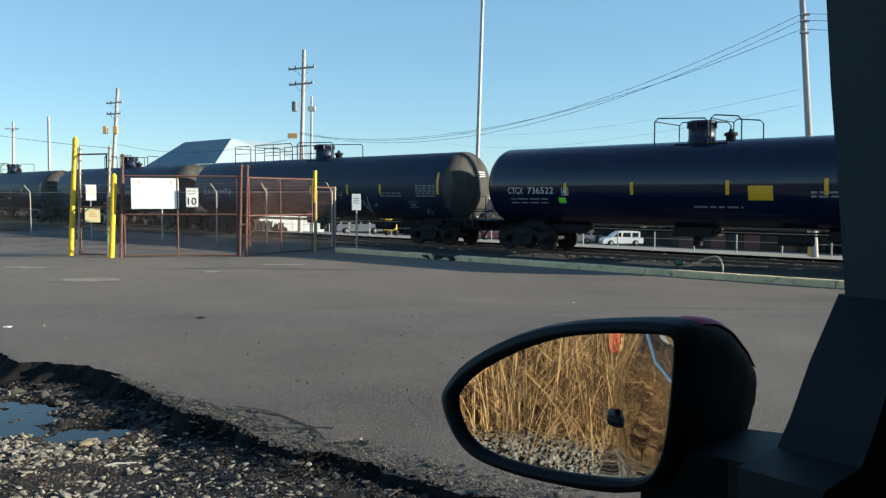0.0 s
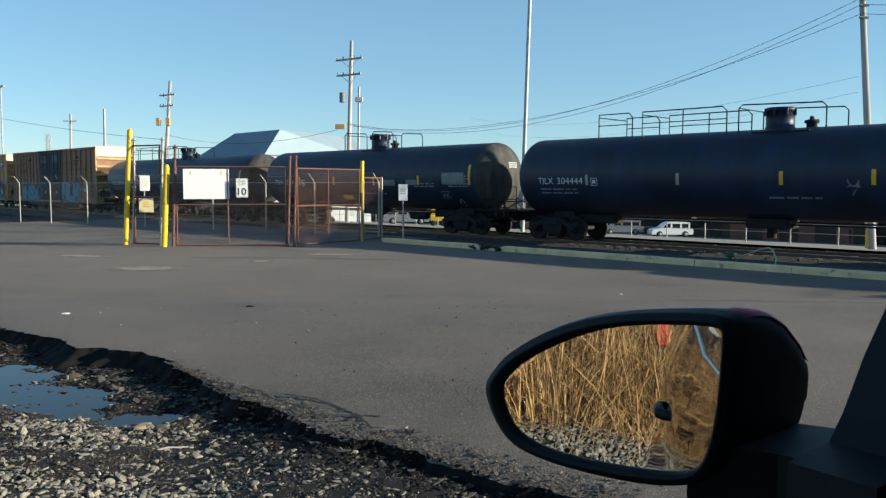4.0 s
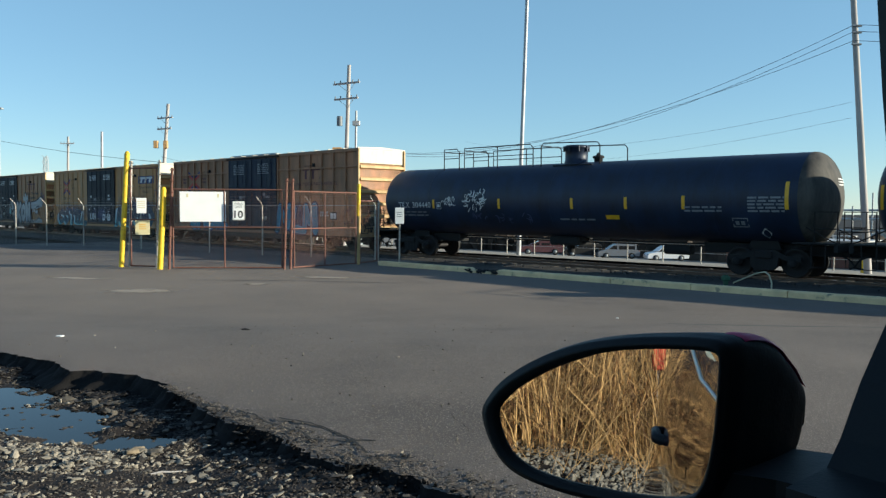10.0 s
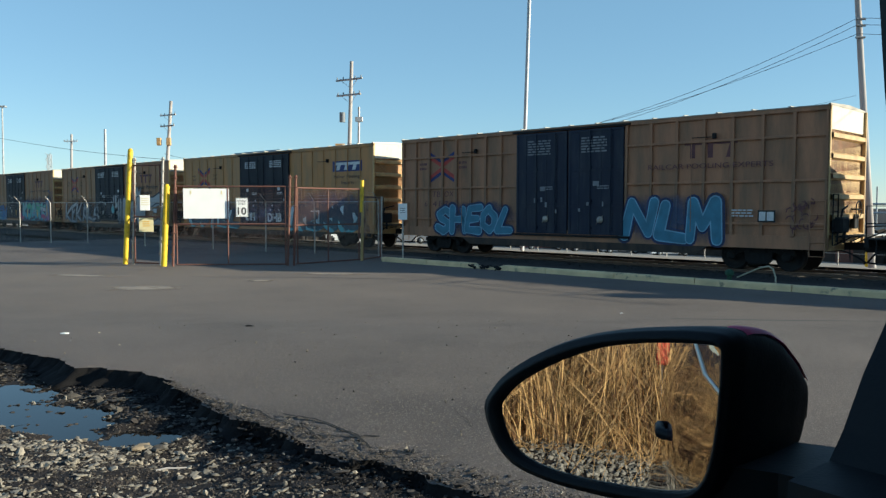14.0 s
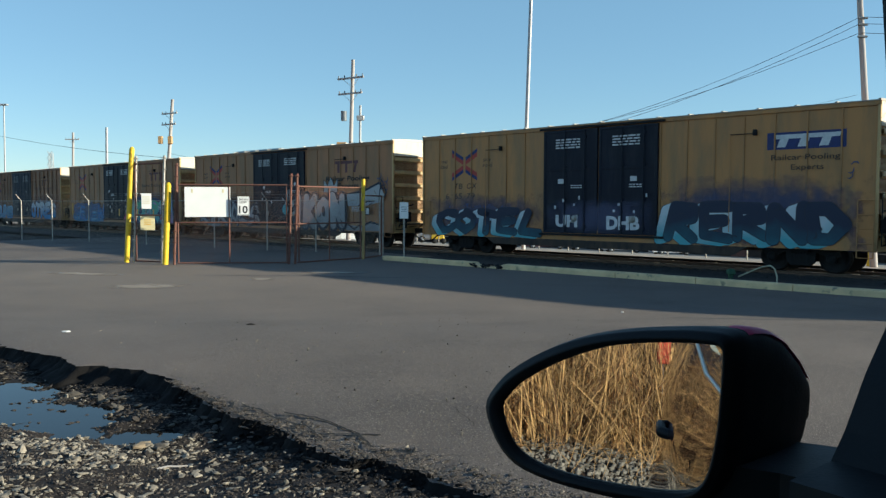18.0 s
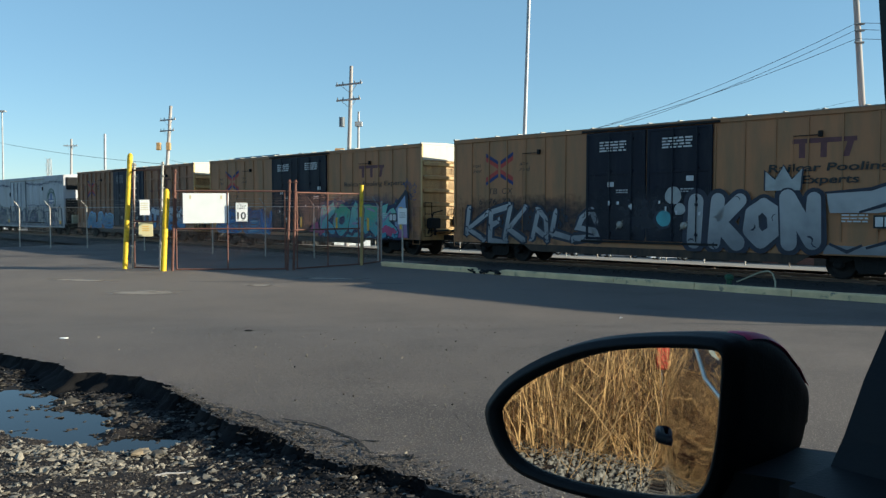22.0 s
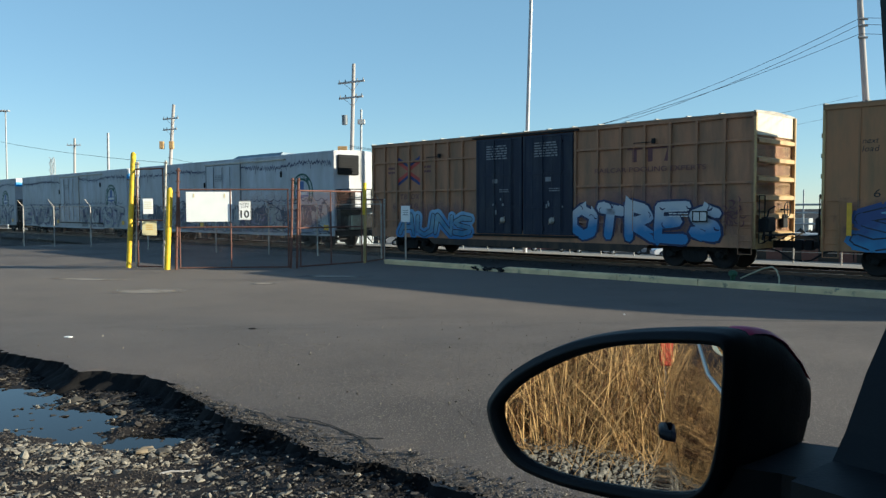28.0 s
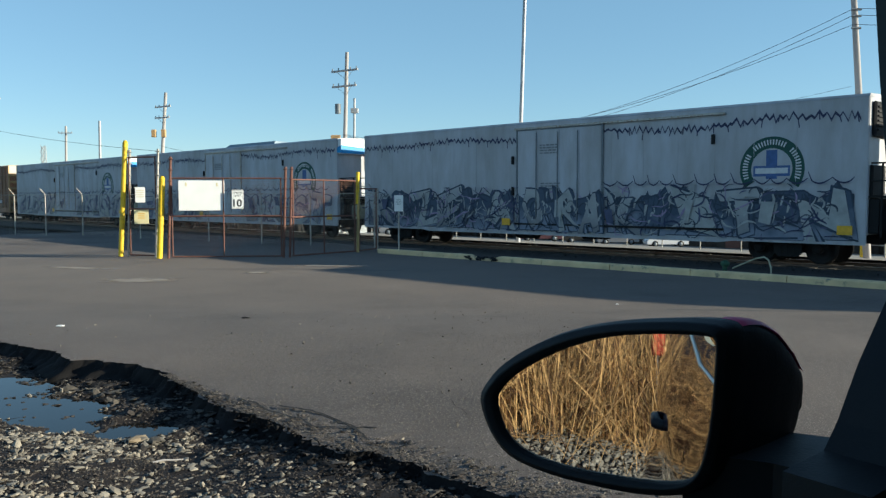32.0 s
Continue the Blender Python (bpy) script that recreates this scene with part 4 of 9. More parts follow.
for i in range(15000):
    y = 4.2 + 5.5 * rnd.random() ** 1.6
    x = rnd.uniform(-2.6, 2.2)
    if y < edge_y(x) + 0.03:
        continue
    z, r, q = pave(x, y), rnd.uniform(0.0022, 0.0055), rnd.uniform(0, 3)
    if y < edge_y(x) + 0.35 and rnd.random() < 0.2:
        r *= 1.7
    c, e = r * 1.2 * math.cos(q), r * 1.2 * math.sin(q)
    s.add([(x + c, y + e, z), (x - e, y + c, z), (x - c, y - e, z), (x + e, y - c, z), (x, y, z + r)], [(0, 1, 4), (1, 2, 4), (2, 3, 4), (3, 0, 4)])
for i in range(260):
    x = rnd.uniform(-5, 2.5)
    y = rnd.uniform(4.5, 14)
    if y > edge_y(x) + 0.1:
        r = rnd.uniform(0.005, 0.012)
        stone(s, x, y, rise(x, y) + 0.006, r, rnd)
thing("pavement_grit", "scattered pale grit on the asphalt", "grit", kind="stuff", shape=s, mat=M["stone"])
for x, y, r, lab, mt in ((-4.99, 10.64, 0.05, "crumpled scrap of white litter on the asphalt", "sign_white"), (3.6, 15.6, 0.03, "small pale scrap of litter on the asphalt", "sign_white"), (-2.9, 12.2, 0.07, "dark flattened scrap on the asphalt", "asphalt_edge")):
    s = Shape()
    ring = [(r * math.cos(a) * rnd.uniform(0.6, 1.3), 0.6 * r * math.sin(a) * rnd.uniform(0.6, 1.2), rnd.uniform(0.002, 0.015)) for a in [i * 0.7 for i in range(9)]]
    low = [(px, py, 0) for px, py, pz in ring]
    s.add(ring + low + [(0, 0, 0.02)], [(i, (i + 1) % 9, 18) for i in range(9)] + [(i, (i + 1) % 9, 9 + (i + 1) % 9, 9 + i) for i in range(9)])
    thing("litter", lab, "litter", m=pose(x, y, rise(x, y) + 0.004), shape=s, mat=M[mt])


# ---- train ----
def wheel_shape():
    s = Shape()
    s.tube([(0, -0.95, 0), (0, 0.95, 0)], 0.085, 10)
    for side in (-1, 1):
        m = Matrix.Translation((0, side * 0.68, 0)) @ Matrix.Rotation(side * math.pi / 2, 4, "Z")
        s.turned([(-0.03, 0.02), (-0.03, 0.13), (0.0, 0.15), (0.005, 0.36), (-0.02, 0.40), (-0.03, 0.49), (0.0, 0.485), (0.02, 0.465), (0.11, 0.455), (0.115, 0.40), (0.06, 0.37), (0.05, 0.17), (0.11, 0.13), (0.11, 0.02)], m, 28)
        for a in (0.3, 2.4, 4.5):
            s.box(-0.02, 0.02, side * 0.94 - 0.03, side * 0.94 + 0.03, -0.02, 0.02, m=Matrix.Translation((0.045 * math.cos(a), 0, 0.045 * math.sin(a))))
    return s


def frame_shape():
    """The cast side frames and bolster of a truck."""
    s = Shape()
    for side in (-1, 1):
        y0, y1 = side * 0.93, side * 1.06
        s.prism([(-1.15, 0.52), (-1.12, 0.66), (-0.72, 0.68), (-0.35, 0.86), (0.35, 0.86), (0.72, 0.68), (1.12, 0.66), (1.15, 0.52), (0.78, 0.50), (0.45, 0.62), (0.42, 0.34), (0.3, 0.22), (-0.3, 0.22), (-0.42, 0.34), (-0.45, 0.62), (-0.78, 0.50)], min(y0, y1), max(y0, y1))
        for x in (-0.89, 0.89):
            s.turned([(-0.13, 0.10), (-0.12, 0.14), (0.1, 0.14), (0.14, 0.09), (0.15, 0.03)], Matrix.Translation((x, side * 1.0, 0.46)) @ Matrix.Rotation(side * math.pi / 2, 4, "Z"), 14)
        for x in (-0.2, 0.0, 0.2):
            s.tube([(x, side * 1.0, 0.30), (x, side * 1.0, 0.62)], 0.075, 8)
    s.box(-0.28, 0.28, -1.12, 1.12, 0.58, 0.80, 0.03)
    s.box(-1.0, 1.0, -0.5, -0.42, 0.42, 0.5)
    s.box(-1.0, 1.0, 0.42, 0.5, 0.42, 0.5)
    return s


WHEEL_MESH = mesh_of("wheelset", wheel_shape(), M["wheel"])
FRAME_MESH = mesh_of("truck_frame", frame_shape(), M["under"])
SPINNING = []
CARS = []


def truck(car, x):
    f = new("truck", FRAME_MESH)
    f.parent = car
    f.matrix_basis = Matrix.Translation((x, 0, 0))
    for dx in (-0.89, 0.89):
        w = new("wheelset", WHEEL_MESH)
        w.parent = f
        w.matrix_basis = Matrix.Translation((dx, 0, 0.46))
        SPINNING.append((w, dx))


def coupler(car, x, way, reach):
    """A draft gear and knuckle that reaches out from the end sill, with its air hose."""
    s = Shape()
    s.box(min(x, x + way * reach * 0.75), max(x, x + way * reach * 0.75), -0.10, 0.10, 0.72, 0.95, 0.02)
    a, b = sorted((x + way * (reach - 0.28), x + way * (reach - 0.02)))
    s.box(a, b, -0.17, 0.17, 0.66, 1.0, 0.04)
    s.tube([(x - way * 0.1, -0.35, 0.78), (x + way * reach * 0.4, -0.35, 0.62), (x + way * reach * 0.75, -0.28, 0.36), (x + way * reach * 0.97, -0.15, 0.33)], 0.03, 6)
    s.tube([(x + way * 0.12, -1.3, 0.95), (x + way * 0.16, -0.6, 0.98), (x + way * 0.3, -0.1, 1.05)], 0.018, 6)
    part("coupler", s, M["under"], car)


def ladder(car, x, y, z0, z1, wide, along, mat, name="ladder"):
    """Rungs between two stiles; along x for a side, along y for an end."""
    s = Shape()
    k = max(2, int((z1 - z0) / 0.4))
    for e in (0, wide):
        p = (x + e, y) if along == "x" else (x, y + e)
        s.tube([(*p, z0), (*p, z1)], 0.018, 5)
    for i in range(k + 1):
        z = z0 + (z1 - z0) * i / k
        b = (x + wide, y) if along == "x" else (x, y + wide)
        s.tube([(x, y, z), (*b, z)], 0.014, 5)
    return part(name, s, mat, car)


def bars(shape, x, z, wide, lines, high, gap, y, rnd, words=5):
    """Rows of unreadable stencilled writing as short bars."""
    for i in range(lines):
        zz = z - i * (high + gap)
        u = 0.0
        while u < wide * 0.96:
            w = rnd.uniform(0.12, 0.3) * wide
            w = min(w, wide - u)
            shape.add([(x + u, y, zz), (x + u + w, y, zz), (x + u + w, y, zz + high), (x + u, y, zz + high)], [(0, 1, 2, 3)])
            u += w + 0.05 * wide


def blob(shape, cx, cz, rx, rz, y, rnd, k=26, rough=0.2):
    ph = [rnd.uniform(0, 6) for _ in range(4)]
    ring = []
    for i in range(k):
        a = 2 * math.pi * i / k
        r = 1 + rough * (math.sin(3 * a + ph[0]) * 0.5 + math.sin(5 * a + ph[1]) * 0.35 + math.sin(8 * a + ph[2]) * 0.25)
        ring.append((cx + rx * r * math.cos(a), y, cz + rz * r * math.sin(a)))
    shape.add(ring + [(cx, y, cz)], [(i, (i + 1) % k, k) for i in range(k)])


def spiky(shape, x0, x1, z0, z1, y, rnd, grow=0.0):
    """One field with a jagged top and a level foot."""
    k = int((x1 - x0) / 0.22)
    top = []
    for i in range(k + 1):
        u = i / k
        z = z1 - 0.22 * (z1 - z0) * abs(math.sin(u * 9.3 + 0.7)) - rnd.uniform(0, 0.16) * (z1 - z0)
        if i % 4 == 2:
            z += 0.14 * (z1 - z0)
        top.append((x0 - grow + (x1 - x0 + 2 * grow) * u, z + grow))
    v = []
    for x, z in top:
        v += [(x, y, z0 - grow * 0.4), (x, y, z)]
    shape.add(v, [(2 * i, 2 * i + 2, 2 * i + 3, 2 * i + 1) for i in range(k)])


def tag(car, text, x0, x1, z0, z1, fills, outline, y, seed, cloud=None, inner=None, side=None, push=(0.1, -0.09), bend=0.8, block=None, spurs=2, fat=0.06):
    """A sprayed piece: fat leaning letters with an outline and a cast side, over an optional cloud or jagged field."""
    s = Shape()
    rnd = random.Random(seed)
    wide = (x1 - x0) / len(text)
    side = side or outline
    if cloud:
        s.use(M[cloud])
        k = int((x1 - x0) / 0.3)
        for i in range(k):
            a = rnd.uniform(0.25, 0.5)
            blob(s, x0 + (x1 - x0) * (i + 0.2) / k, z0 + (z1 - z0) * rnd.uniform(0.35, 0.92), a * 1.2, a, y - 0.0002 * i, rnd, 18, 0.35)
        k = int((x1 - x0) / 0.5)
        for i in range(k):
            blob(s, x0 + (x1 - x0) * (i + 0.4) / k, z0 + (z1 - z0) * 0.4, 0.55, (z1 - z0) * 0.42, y - 0.007 - 0.0001 * i, rnd, 18, 0.1)
    if block:
        state = rnd.getstate()
        s.use(M[outline])
        spiky(s, x0, x1, z0, z1, y - 0.002, rnd, 0.07)
        rnd.setstate(state)
        s.use(M[block])
        spiky(s, x0, x1, z0, z1, y - 0.006, rnd)
    y -= 0.012
    for i, ch in enumerate(text):
        cx = x0 + wide * (i + 0.02)
        hi = (z1 - z0) * rnd.uniform(0.82, 0.94)
        zz = z0 + (z1 - z0 - hi) * (0.3 + 0.5 * rnd.random())
        lean = rnd.uniform(-0.05, 0.12)
        yy = y - 0.0012 * i
        wild = (rnd.uniform(0, 6), rnd.uniform(0, 6), rnd.uniform(0, 6), bend)
        s.use(M[outline])
        for j in range(5, 0, -1):
            write(s, ch, cx + push[0] * j / 5, max(zz + push[1] * j / 5, z0 - 0.06), hi, yy + 0.0004 * j, wide * 0.98, lean, fat + 0.03, wild)
        s.use(M[side])
        for j in range(5, 0, -1):
            write(s, ch, cx + push[0] * 0.9 * j / 5, max(zz + push[1] * 0.9 * j / 5, z0 - 0.05), hi, yy - 0.002 + 0.0003 * j, wide * 0.98, lean, fat, wild)
        s.use(M[outline])
        write(s, ch, cx, zz, hi, yy - 0.004, wide * 0.98, lean, fat + 0.022, wild)
        s.use(M[fills[i % len(fills)]])
        write(s, ch, cx, zz, hi, yy - 0.006, wide * 0.98, lean, fat - 0.012, wild)
        # spurs that break out of the letters
        for j in range(spurs):
            s.use(M[outline] if j % 2 else M[fills[(i + 1) % len(fills)]])
            xx, z2 = cx + wide * rnd.uniform(0.0, 0.8), zz + hi * rnd.choice((0.12, 0.8))
            d = -1 if z2 < zz + hi / 2 else 1
            s.add([(xx, yy - 0.003, z2), (xx + wide * rnd.uniform(0.1, 0.2), yy - 0.003, z2), (xx + wide * rnd.uniform(-0.2, 0.3), yy - 0.003, min(max(z2 + d * hi * 0.24, z0 - 0.05), z1 + 0.2))], [(0, 1, 2)])
        if inner:
            s.use(M[inner])
            for j in range(6):
                xx, h2 = cx + wide * rnd.uniform(0.05, 0.85), rnd.uniform(0.1, 0.3) * hi
                z2 = zz + rnd.uniform(0.15, 0.7) * hi
                pts = [(xx, z2), (xx + 0.04, z2 + h2 * 0.5), (xx + rnd.uniform(-0.08, 0.12), z2 + h2)]
                stroke(s, pts, rnd.uniform(0.03, 0.07), yy - 0.0075)
            s.use(M[outline])
            for j in range(4):
                xx, z2 = cx + wide * rnd.uniform(0.0, 0.9), zz + rnd.uniform(0.05, 0.8) * hi
                a = rnd.uniform(0, 6.28)
                pts = [(xx + 0.09 * k * math.cos(a + 0.35 * k), z2 + 0.09 * k * math.sin(a + 0.35 * k)) for k in range(5)]
                stroke(s, pts, rnd.uniform(0.02, 0.045), yy - 0.008)
    s.v = [(a, b, max(c, z0 - 0.07)) for a, b, c in s.v]
    return part("graffiti", s, None, car, "sprayed graffiti lettering")


GLYPH = {"A": "0,0 .4,1 .6,1 1,0|.2,.33 .82,.33", "B": "0,0 0,1 .7,.97 .85,.75 .6,.54 .1,.52|.6,.54 1,.28 .75,.03 0,0", "C": "1,.85 .6,1 .1,.75 0,.4 .25,.05 .65,0 1,.18", "D": "0,0 0,1 .6,.95 1,.5 .6,.04 0,0",
         "E": "1,1 .05,.97 0,.03 1,0|.05,.52 .8,.52", "H": "0,0 .05,1|1,0 .95,1|0,.48 1,.52", "I": ".5,0 .5,1", "K": "0,0 .05,1|.95,1 .1,.45 1,0", "L": ".35,1 0,.08 1,0", "M": "0,0 .08,1 .5,.35 .92,1 1,0", "N": "0,0 .05,1 .95,.05 1,1",
         "O": ".5,1 .05,.75 0,.3 .45,0 .95,.25 1,.7 .5,1", "R": "0,0 0,1 .75,.95 .85,.65 .1,.5 1,0", "S": "1,.85 .55,1 .05,.8 .2,.55 .85,.42 .95,.15 .5,0 0,.12", "T": "0,1 1,.95|.5,1 .5,0", "U": "0,1 .05,.2 .5,0 .95,.2 1,1", "W": "0,1 .22,0 .5,.65 .78,0 1,1"}


def brush(shape, pts, wide, y, joint=12, twist=0.0):
    """A fat sprayed line: bars between round or angular dabs."""
    n = 0
    for i, (x, z, k) in enumerate(pts):
        r = wide / 2 * k
        shape.add([(x + r * math.cos(twist + 2 * math.pi * j / joint), y - 0.00006 * n, z + r * math.sin(twist + 2 * math.pi * j / joint)) for j in range(joint)], [tuple(range(joint))])
        n += 1
        if i:
            x0, z0, k0 = pts[i - 1]
            d = math.hypot(x - x0, z - z0) or 1
            ux, uz = -(z - z0) / d, (x - x0) / d
            a, b = wide / 2 * k0, r
            shape.add([(x0 + ux * a, y - 0.00006 * n, z0 + uz * a), (x0 - ux * a, y - 0.00006 * n, z0 - uz * a), (x - ux * b, y - 0.00006 * n, z - uz * b), (x + ux * b, y - 0.00006 * n, z + uz * b)], [(0, 1, 2, 3)])
            n += 1


def piece(car, text, x0, x1, z0, z1, layers, y, seed, wide=0.3, joint=12, cast=None, shine=None, jitter=0.05, spikes=0, scratch=0):
    """Sprayed letters drawn as fat brush lines. layers: (extra width, paint or paints by letter), the widest first; cast: (dx, dz, paint) drawn out behind the letters."""
    rnd = random.Random(seed)
    n = len(text)
    step = (x1 - x0) / n
    y -= 0.004
    for i, ch in enumerate(text):
        s = Shape()
        half = wide / 2
        a, b = x0 + step * i + half * 0.8, x0 + step * (i + 1) - half * 0.8
        low, high = z0 + half + rnd.uniform(0, 0.07) * (z1 - z0), z1 - half - rnd.uniform(0, 0.12) * (z1 - z0)
        lean = rnd.uniform(-0.08, 0.16) * (z1 - z0)
        lines = []
        for line in GLYPH[ch].split("|"):
            pts = []
            for p in line.split():
                u, v = [float(q) for q in p.split(",")]
                pts.append((a + (b - a) * u + lean * (v - 0.5) + rnd.uniform(-jitter, jitter), low + (high - low) * v + rnd.uniform(-jitter, jitter), rnd.uniform(0.82, 1.18)))
            lines.append(pts)
        twist = rnd.uniform(0, 1)
        yy = y - 0.004 * i
        if cast:
            for k in range(8, 0, -1):
                for tone, extra, back in ((layers[0][1], layers[0][0] * 0.9, 0.0), (cast[2], 0.0, 0.0003)):
                    s.use(M[tone if isinstance(tone, str) else tone[0]])
                    if tone == cast[2] or k in (8, 1):
                        for pts in lines:
                            brush(s, [(x + cast[0] * k / 8, z + cast[1] * k / 8, w) for x, z, w in pts], wide + extra, y + 0.0026 - 0.0001 * (8 - k) - back - 0.00002 * i, joint, twist)
        for k, (extra, tone) in enumerate(layers):
            s.use(M[tone if isinstance(tone, str) else tone[i % len(tone)]])
            o = y + 0.0018 - 0.0002 * i if k == 0 and len(layers) > 2 else yy - 0.0011 * k
            for pts in lines:
                brush(s, pts, wide + extra, o, joint, twist)
            if k == len(layers) - 1:
                for j in range(spikes):
                    x, z, w = rnd.choice(rnd.choice(lines))
                    ang, ln = rnd.uniform(0.2, 2.9) if z > (z0 + z1) / 2 else rnd.uniform(3.0, 6.3), wide * rnd.uniform(0.6, 1.2)
                    s.add([(x + half * math.cos(ang + 1.2), o - 0.0002, z + half * math.sin(ang + 1.2)), (x + half * math.cos(ang - 1.2), o - 0.0002, z + half * math.sin(ang - 1.2)), (x + ln * math.cos(ang), o - 0.0002, z + ln * math.sin(ang))], [(0, 1, 2)])
        if shine:
            s.use(M[shine])
            for pts in lines:
                k = rnd.randint(0, len(pts) - 2)
                (xa, za, wa), (xb, zb, wb) = pts[k], pts[k + 1]
                stroke(s, [(xa - wide * 0.26, za + wide * 0.1), ((xa + xb) / 2 - wide * 0.24, (za + zb) / 2 + wide * 0.1), (xb - wide * 0.26, zb + wide * 0.05)], wide * 0.2, yy - 0.0034)
        if scratch:
            s.use(M[layers[0][1] if isinstance(layers[0][1], str) else layers[0][1][0]])
            for j in range(scratch):
                x, z, w = rnd.choice(rnd.choice(lines))
                ang = rnd.uniform(0, 6.28)
                stroke(s, [(x + 0.07 * k * math.cos(ang + 0.4 * k), z + 0.07 * k * math.sin(ang + 0.4 * k)) for k in range(4)], rnd.uniform(0.02, 0.05), yy - 0.0036)
        s.v = [(a, b, max(c, z0 - 0.07)) for a, b, c in s.v]
        part("graffiti_letter", s, None, car, "sprayed graffiti letter")


def mist(car, x0, x1, z0, z1, y, paint):
    """A patch of thin overspray on the side of a car."""
    o = part("overspray", Shape().add([(x0, y, z0), (x1, y, z0), (x1, y, z1), (x0, y, z1)], [(0, 1, 2, 3)]), M[paint], car, "thin sprayed mist of paint")
    uv = o.data.uv_layers.new(name="patch")
    for lp in o.data.loops:
        c = o.data.vertices[lp.vertex_index].co
        uv.data[lp.index].uv = ((c.x - x0) / (x1 - x0), (c.z - z0) / (z1 - z0))


def stroke(shape, pts, wide, y):
    v = []
    for i, p in enumerate(pts):
        a, b = pts[max(i - 1, 0)], pts[min(i + 1, len(pts) - 1)]
        dx, dz = b[0] - a[0], b[1] - a[1]
        d = math.hypot(dx, dz) or 1
        w = wide / 2 * (0.4 + math.sin(math.pi * (i + 0.5) / len(pts)))
        v += [(p[0] - dz / d * w, y, p[1] + dx / d * w), (p[0] + dz / d * w, y, p[1] - dx / d * w)]
    shape.add(v, [(2 * i, 2 * i + 1, 2 * i + 3, 2 * i + 2) for i in range(len(pts) - 1)])


BOX, BOX_GAP = 18.5, 1.973
HALF = 1.5


def boxcar(label, paint, grid, marks="", number="", top="box_top", seed=0, logo="bars"):
    """A sixty-foot double plug-door boxcar; x runs the way it rolls, its near side faces -y, z = 0 on the rail."""
    car = thing("boxcar", label, "boxcar", "freight cars of the train")
    rnd = random.Random(seed)
    p, h = M[paint], BOX / 2
    s = Shape()
    s.box(-h + 0.06, h - 0.06, -HALF + (0.09 if grid else 0.05), HALF - 0.05, 1.02, 4.93)
    part("body", s, p, car)
    s = Shape()
    for y0, y1 in ((-HALF, -HALF + 0.06), (HALF - 0.06, HALF)):
        s.prism([(-h, 1.14), (-h, 0.74), (h - 3.7, 0.74), (h, 0.74), (h, 1.14)], y0, y1)
        s.box(-h, h, y0, y1, 4.86, 5.02, 0.01)
    part("side_sill", s, p, car)
    for y0, y1 in ((-HALF + 0.006, -HALF + 0.06), (HALF - 0.06, HALF - 0.006)):
        part("deep_sill", Shape().prism([(-h + 3.7, 0.76), (-h + 4.2, 0.47), (h - 4.2, 0.47), (h - 3.7, 0.76)], y0, y1), M["sill_grime"], car, "grimy deepened sill below the doors")
    # roof of seamed panels with a low ridge
    s = Shape()
    k = 16
    s.add([(x, y, z) for x in (-h, h) for y, z in ((-HALF - 0.02, 4.99), (-HALF - 0.02, 5.02), (0, 5.08), (HALF + 0.02, 5.02), (HALF + 0.02, 4.99))], [(0, 1, 6, 5), (1, 2, 7, 6), (2, 3, 8, 7), (3, 4, 9, 8), (4, 0, 5, 9), (0, 4, 3, 2, 1), (5, 6, 7, 8, 9)])
    for i in range(k + 1):
        x = -h + 0.04 + (BOX - 0.08) * i / k
        for a, b in (((-HALF - 0.025, 5.02), (0, 5.08)), ((0, 5.08), (HALF + 0.025, 5.02))):
            s.add([(x - 0.035, a[0], a[1]), (x + 0.035, a[0], a[1]), (x + 0.035, b[0], b[1]), (x - 0.035, b[0], b[1]), (x - 0.035, a[0], a[1] + 0.03), (x + 0.035, a[0], a[1] + 0.03), (x + 0.035, b[0], b[1] + 0.03), (x - 0.035, b[0], b[1] + 0.03)],
                  [(4, 5, 6, 7), (0, 1, 5, 4), (2, 3, 7, 6), (0, 4, 7, 3), (1, 2, 6, 5)])
    part("roof", s, M["roof"], car, "galvanised seamed roof")
    # vertical posts on both sides, and cross ribs on ribbed cars
    post = Shape().prism([(-0.05, 1.1), (0.05, 1.1), (0.05, 4.88), (-0.05, 4.88)], -0.05, 0.04) if grid else Shape().box(-0.022, 0.022, -0.035, 0.0, 1.1, 4.88)
    me = mesh_of("side_post", post, p)
    lefts = [-h + 0.08 + (6.62) * i / 8 for i in range(9)] if grid else [-h + 0.06 + 6.64 * i / 7 for i in range(8)]
    rights = [2.42 + (h - 0.08 - 2.42) * i / 7 for i in range(8)] if grid else [2.42 + (h - 0.06 - 2.42) * i / 7 for i in range(8)]
    for x in lefts + rights:
        for side in (-1, 1):
            o = new("side_post", me)
            o.parent = car
            o.matrix_basis = Matrix.Translation((x, side * (HALF - 0.05), 0)) @ Matrix.Rotation(0 if side < 0 else math.pi, 4, "Z")
    if grid:
        for z in (4.15, 2.82, 1.5):
            for a, b in ((-h + 0.08, -2.6), (2.45, h - 0.08)):
                s = Shape().box(a, b, -HALF + 0.005, -HALF + 0.09, z - 0.04, z + 0.04, 0.01)
                part("side_rib", s, p, car)
    # ends: horizontal pressed ribs under a pale top panel
    for way in (-1, 1):
        # a flat plate crossed by deep pressed bands
        s = Shape()
        x0 = way * (h - 0.06)
        prof = [(x0, 1.0)]
        for z in (1.02, 1.62, 2.22, 2.82, 3.42, 4.02):
            prof += [(x0, z), (x0 + way * 0.12, z + 0.05), (x0 + way * 0.12, z + 0.17), (x0, z + 0.22)]
        prof += [(x0, 4.3)]
        wide = HALF - 0.1
        v = [(x, y, zz) for y in (-wide, wide) for x, zz in prof]
        k = len(prof)
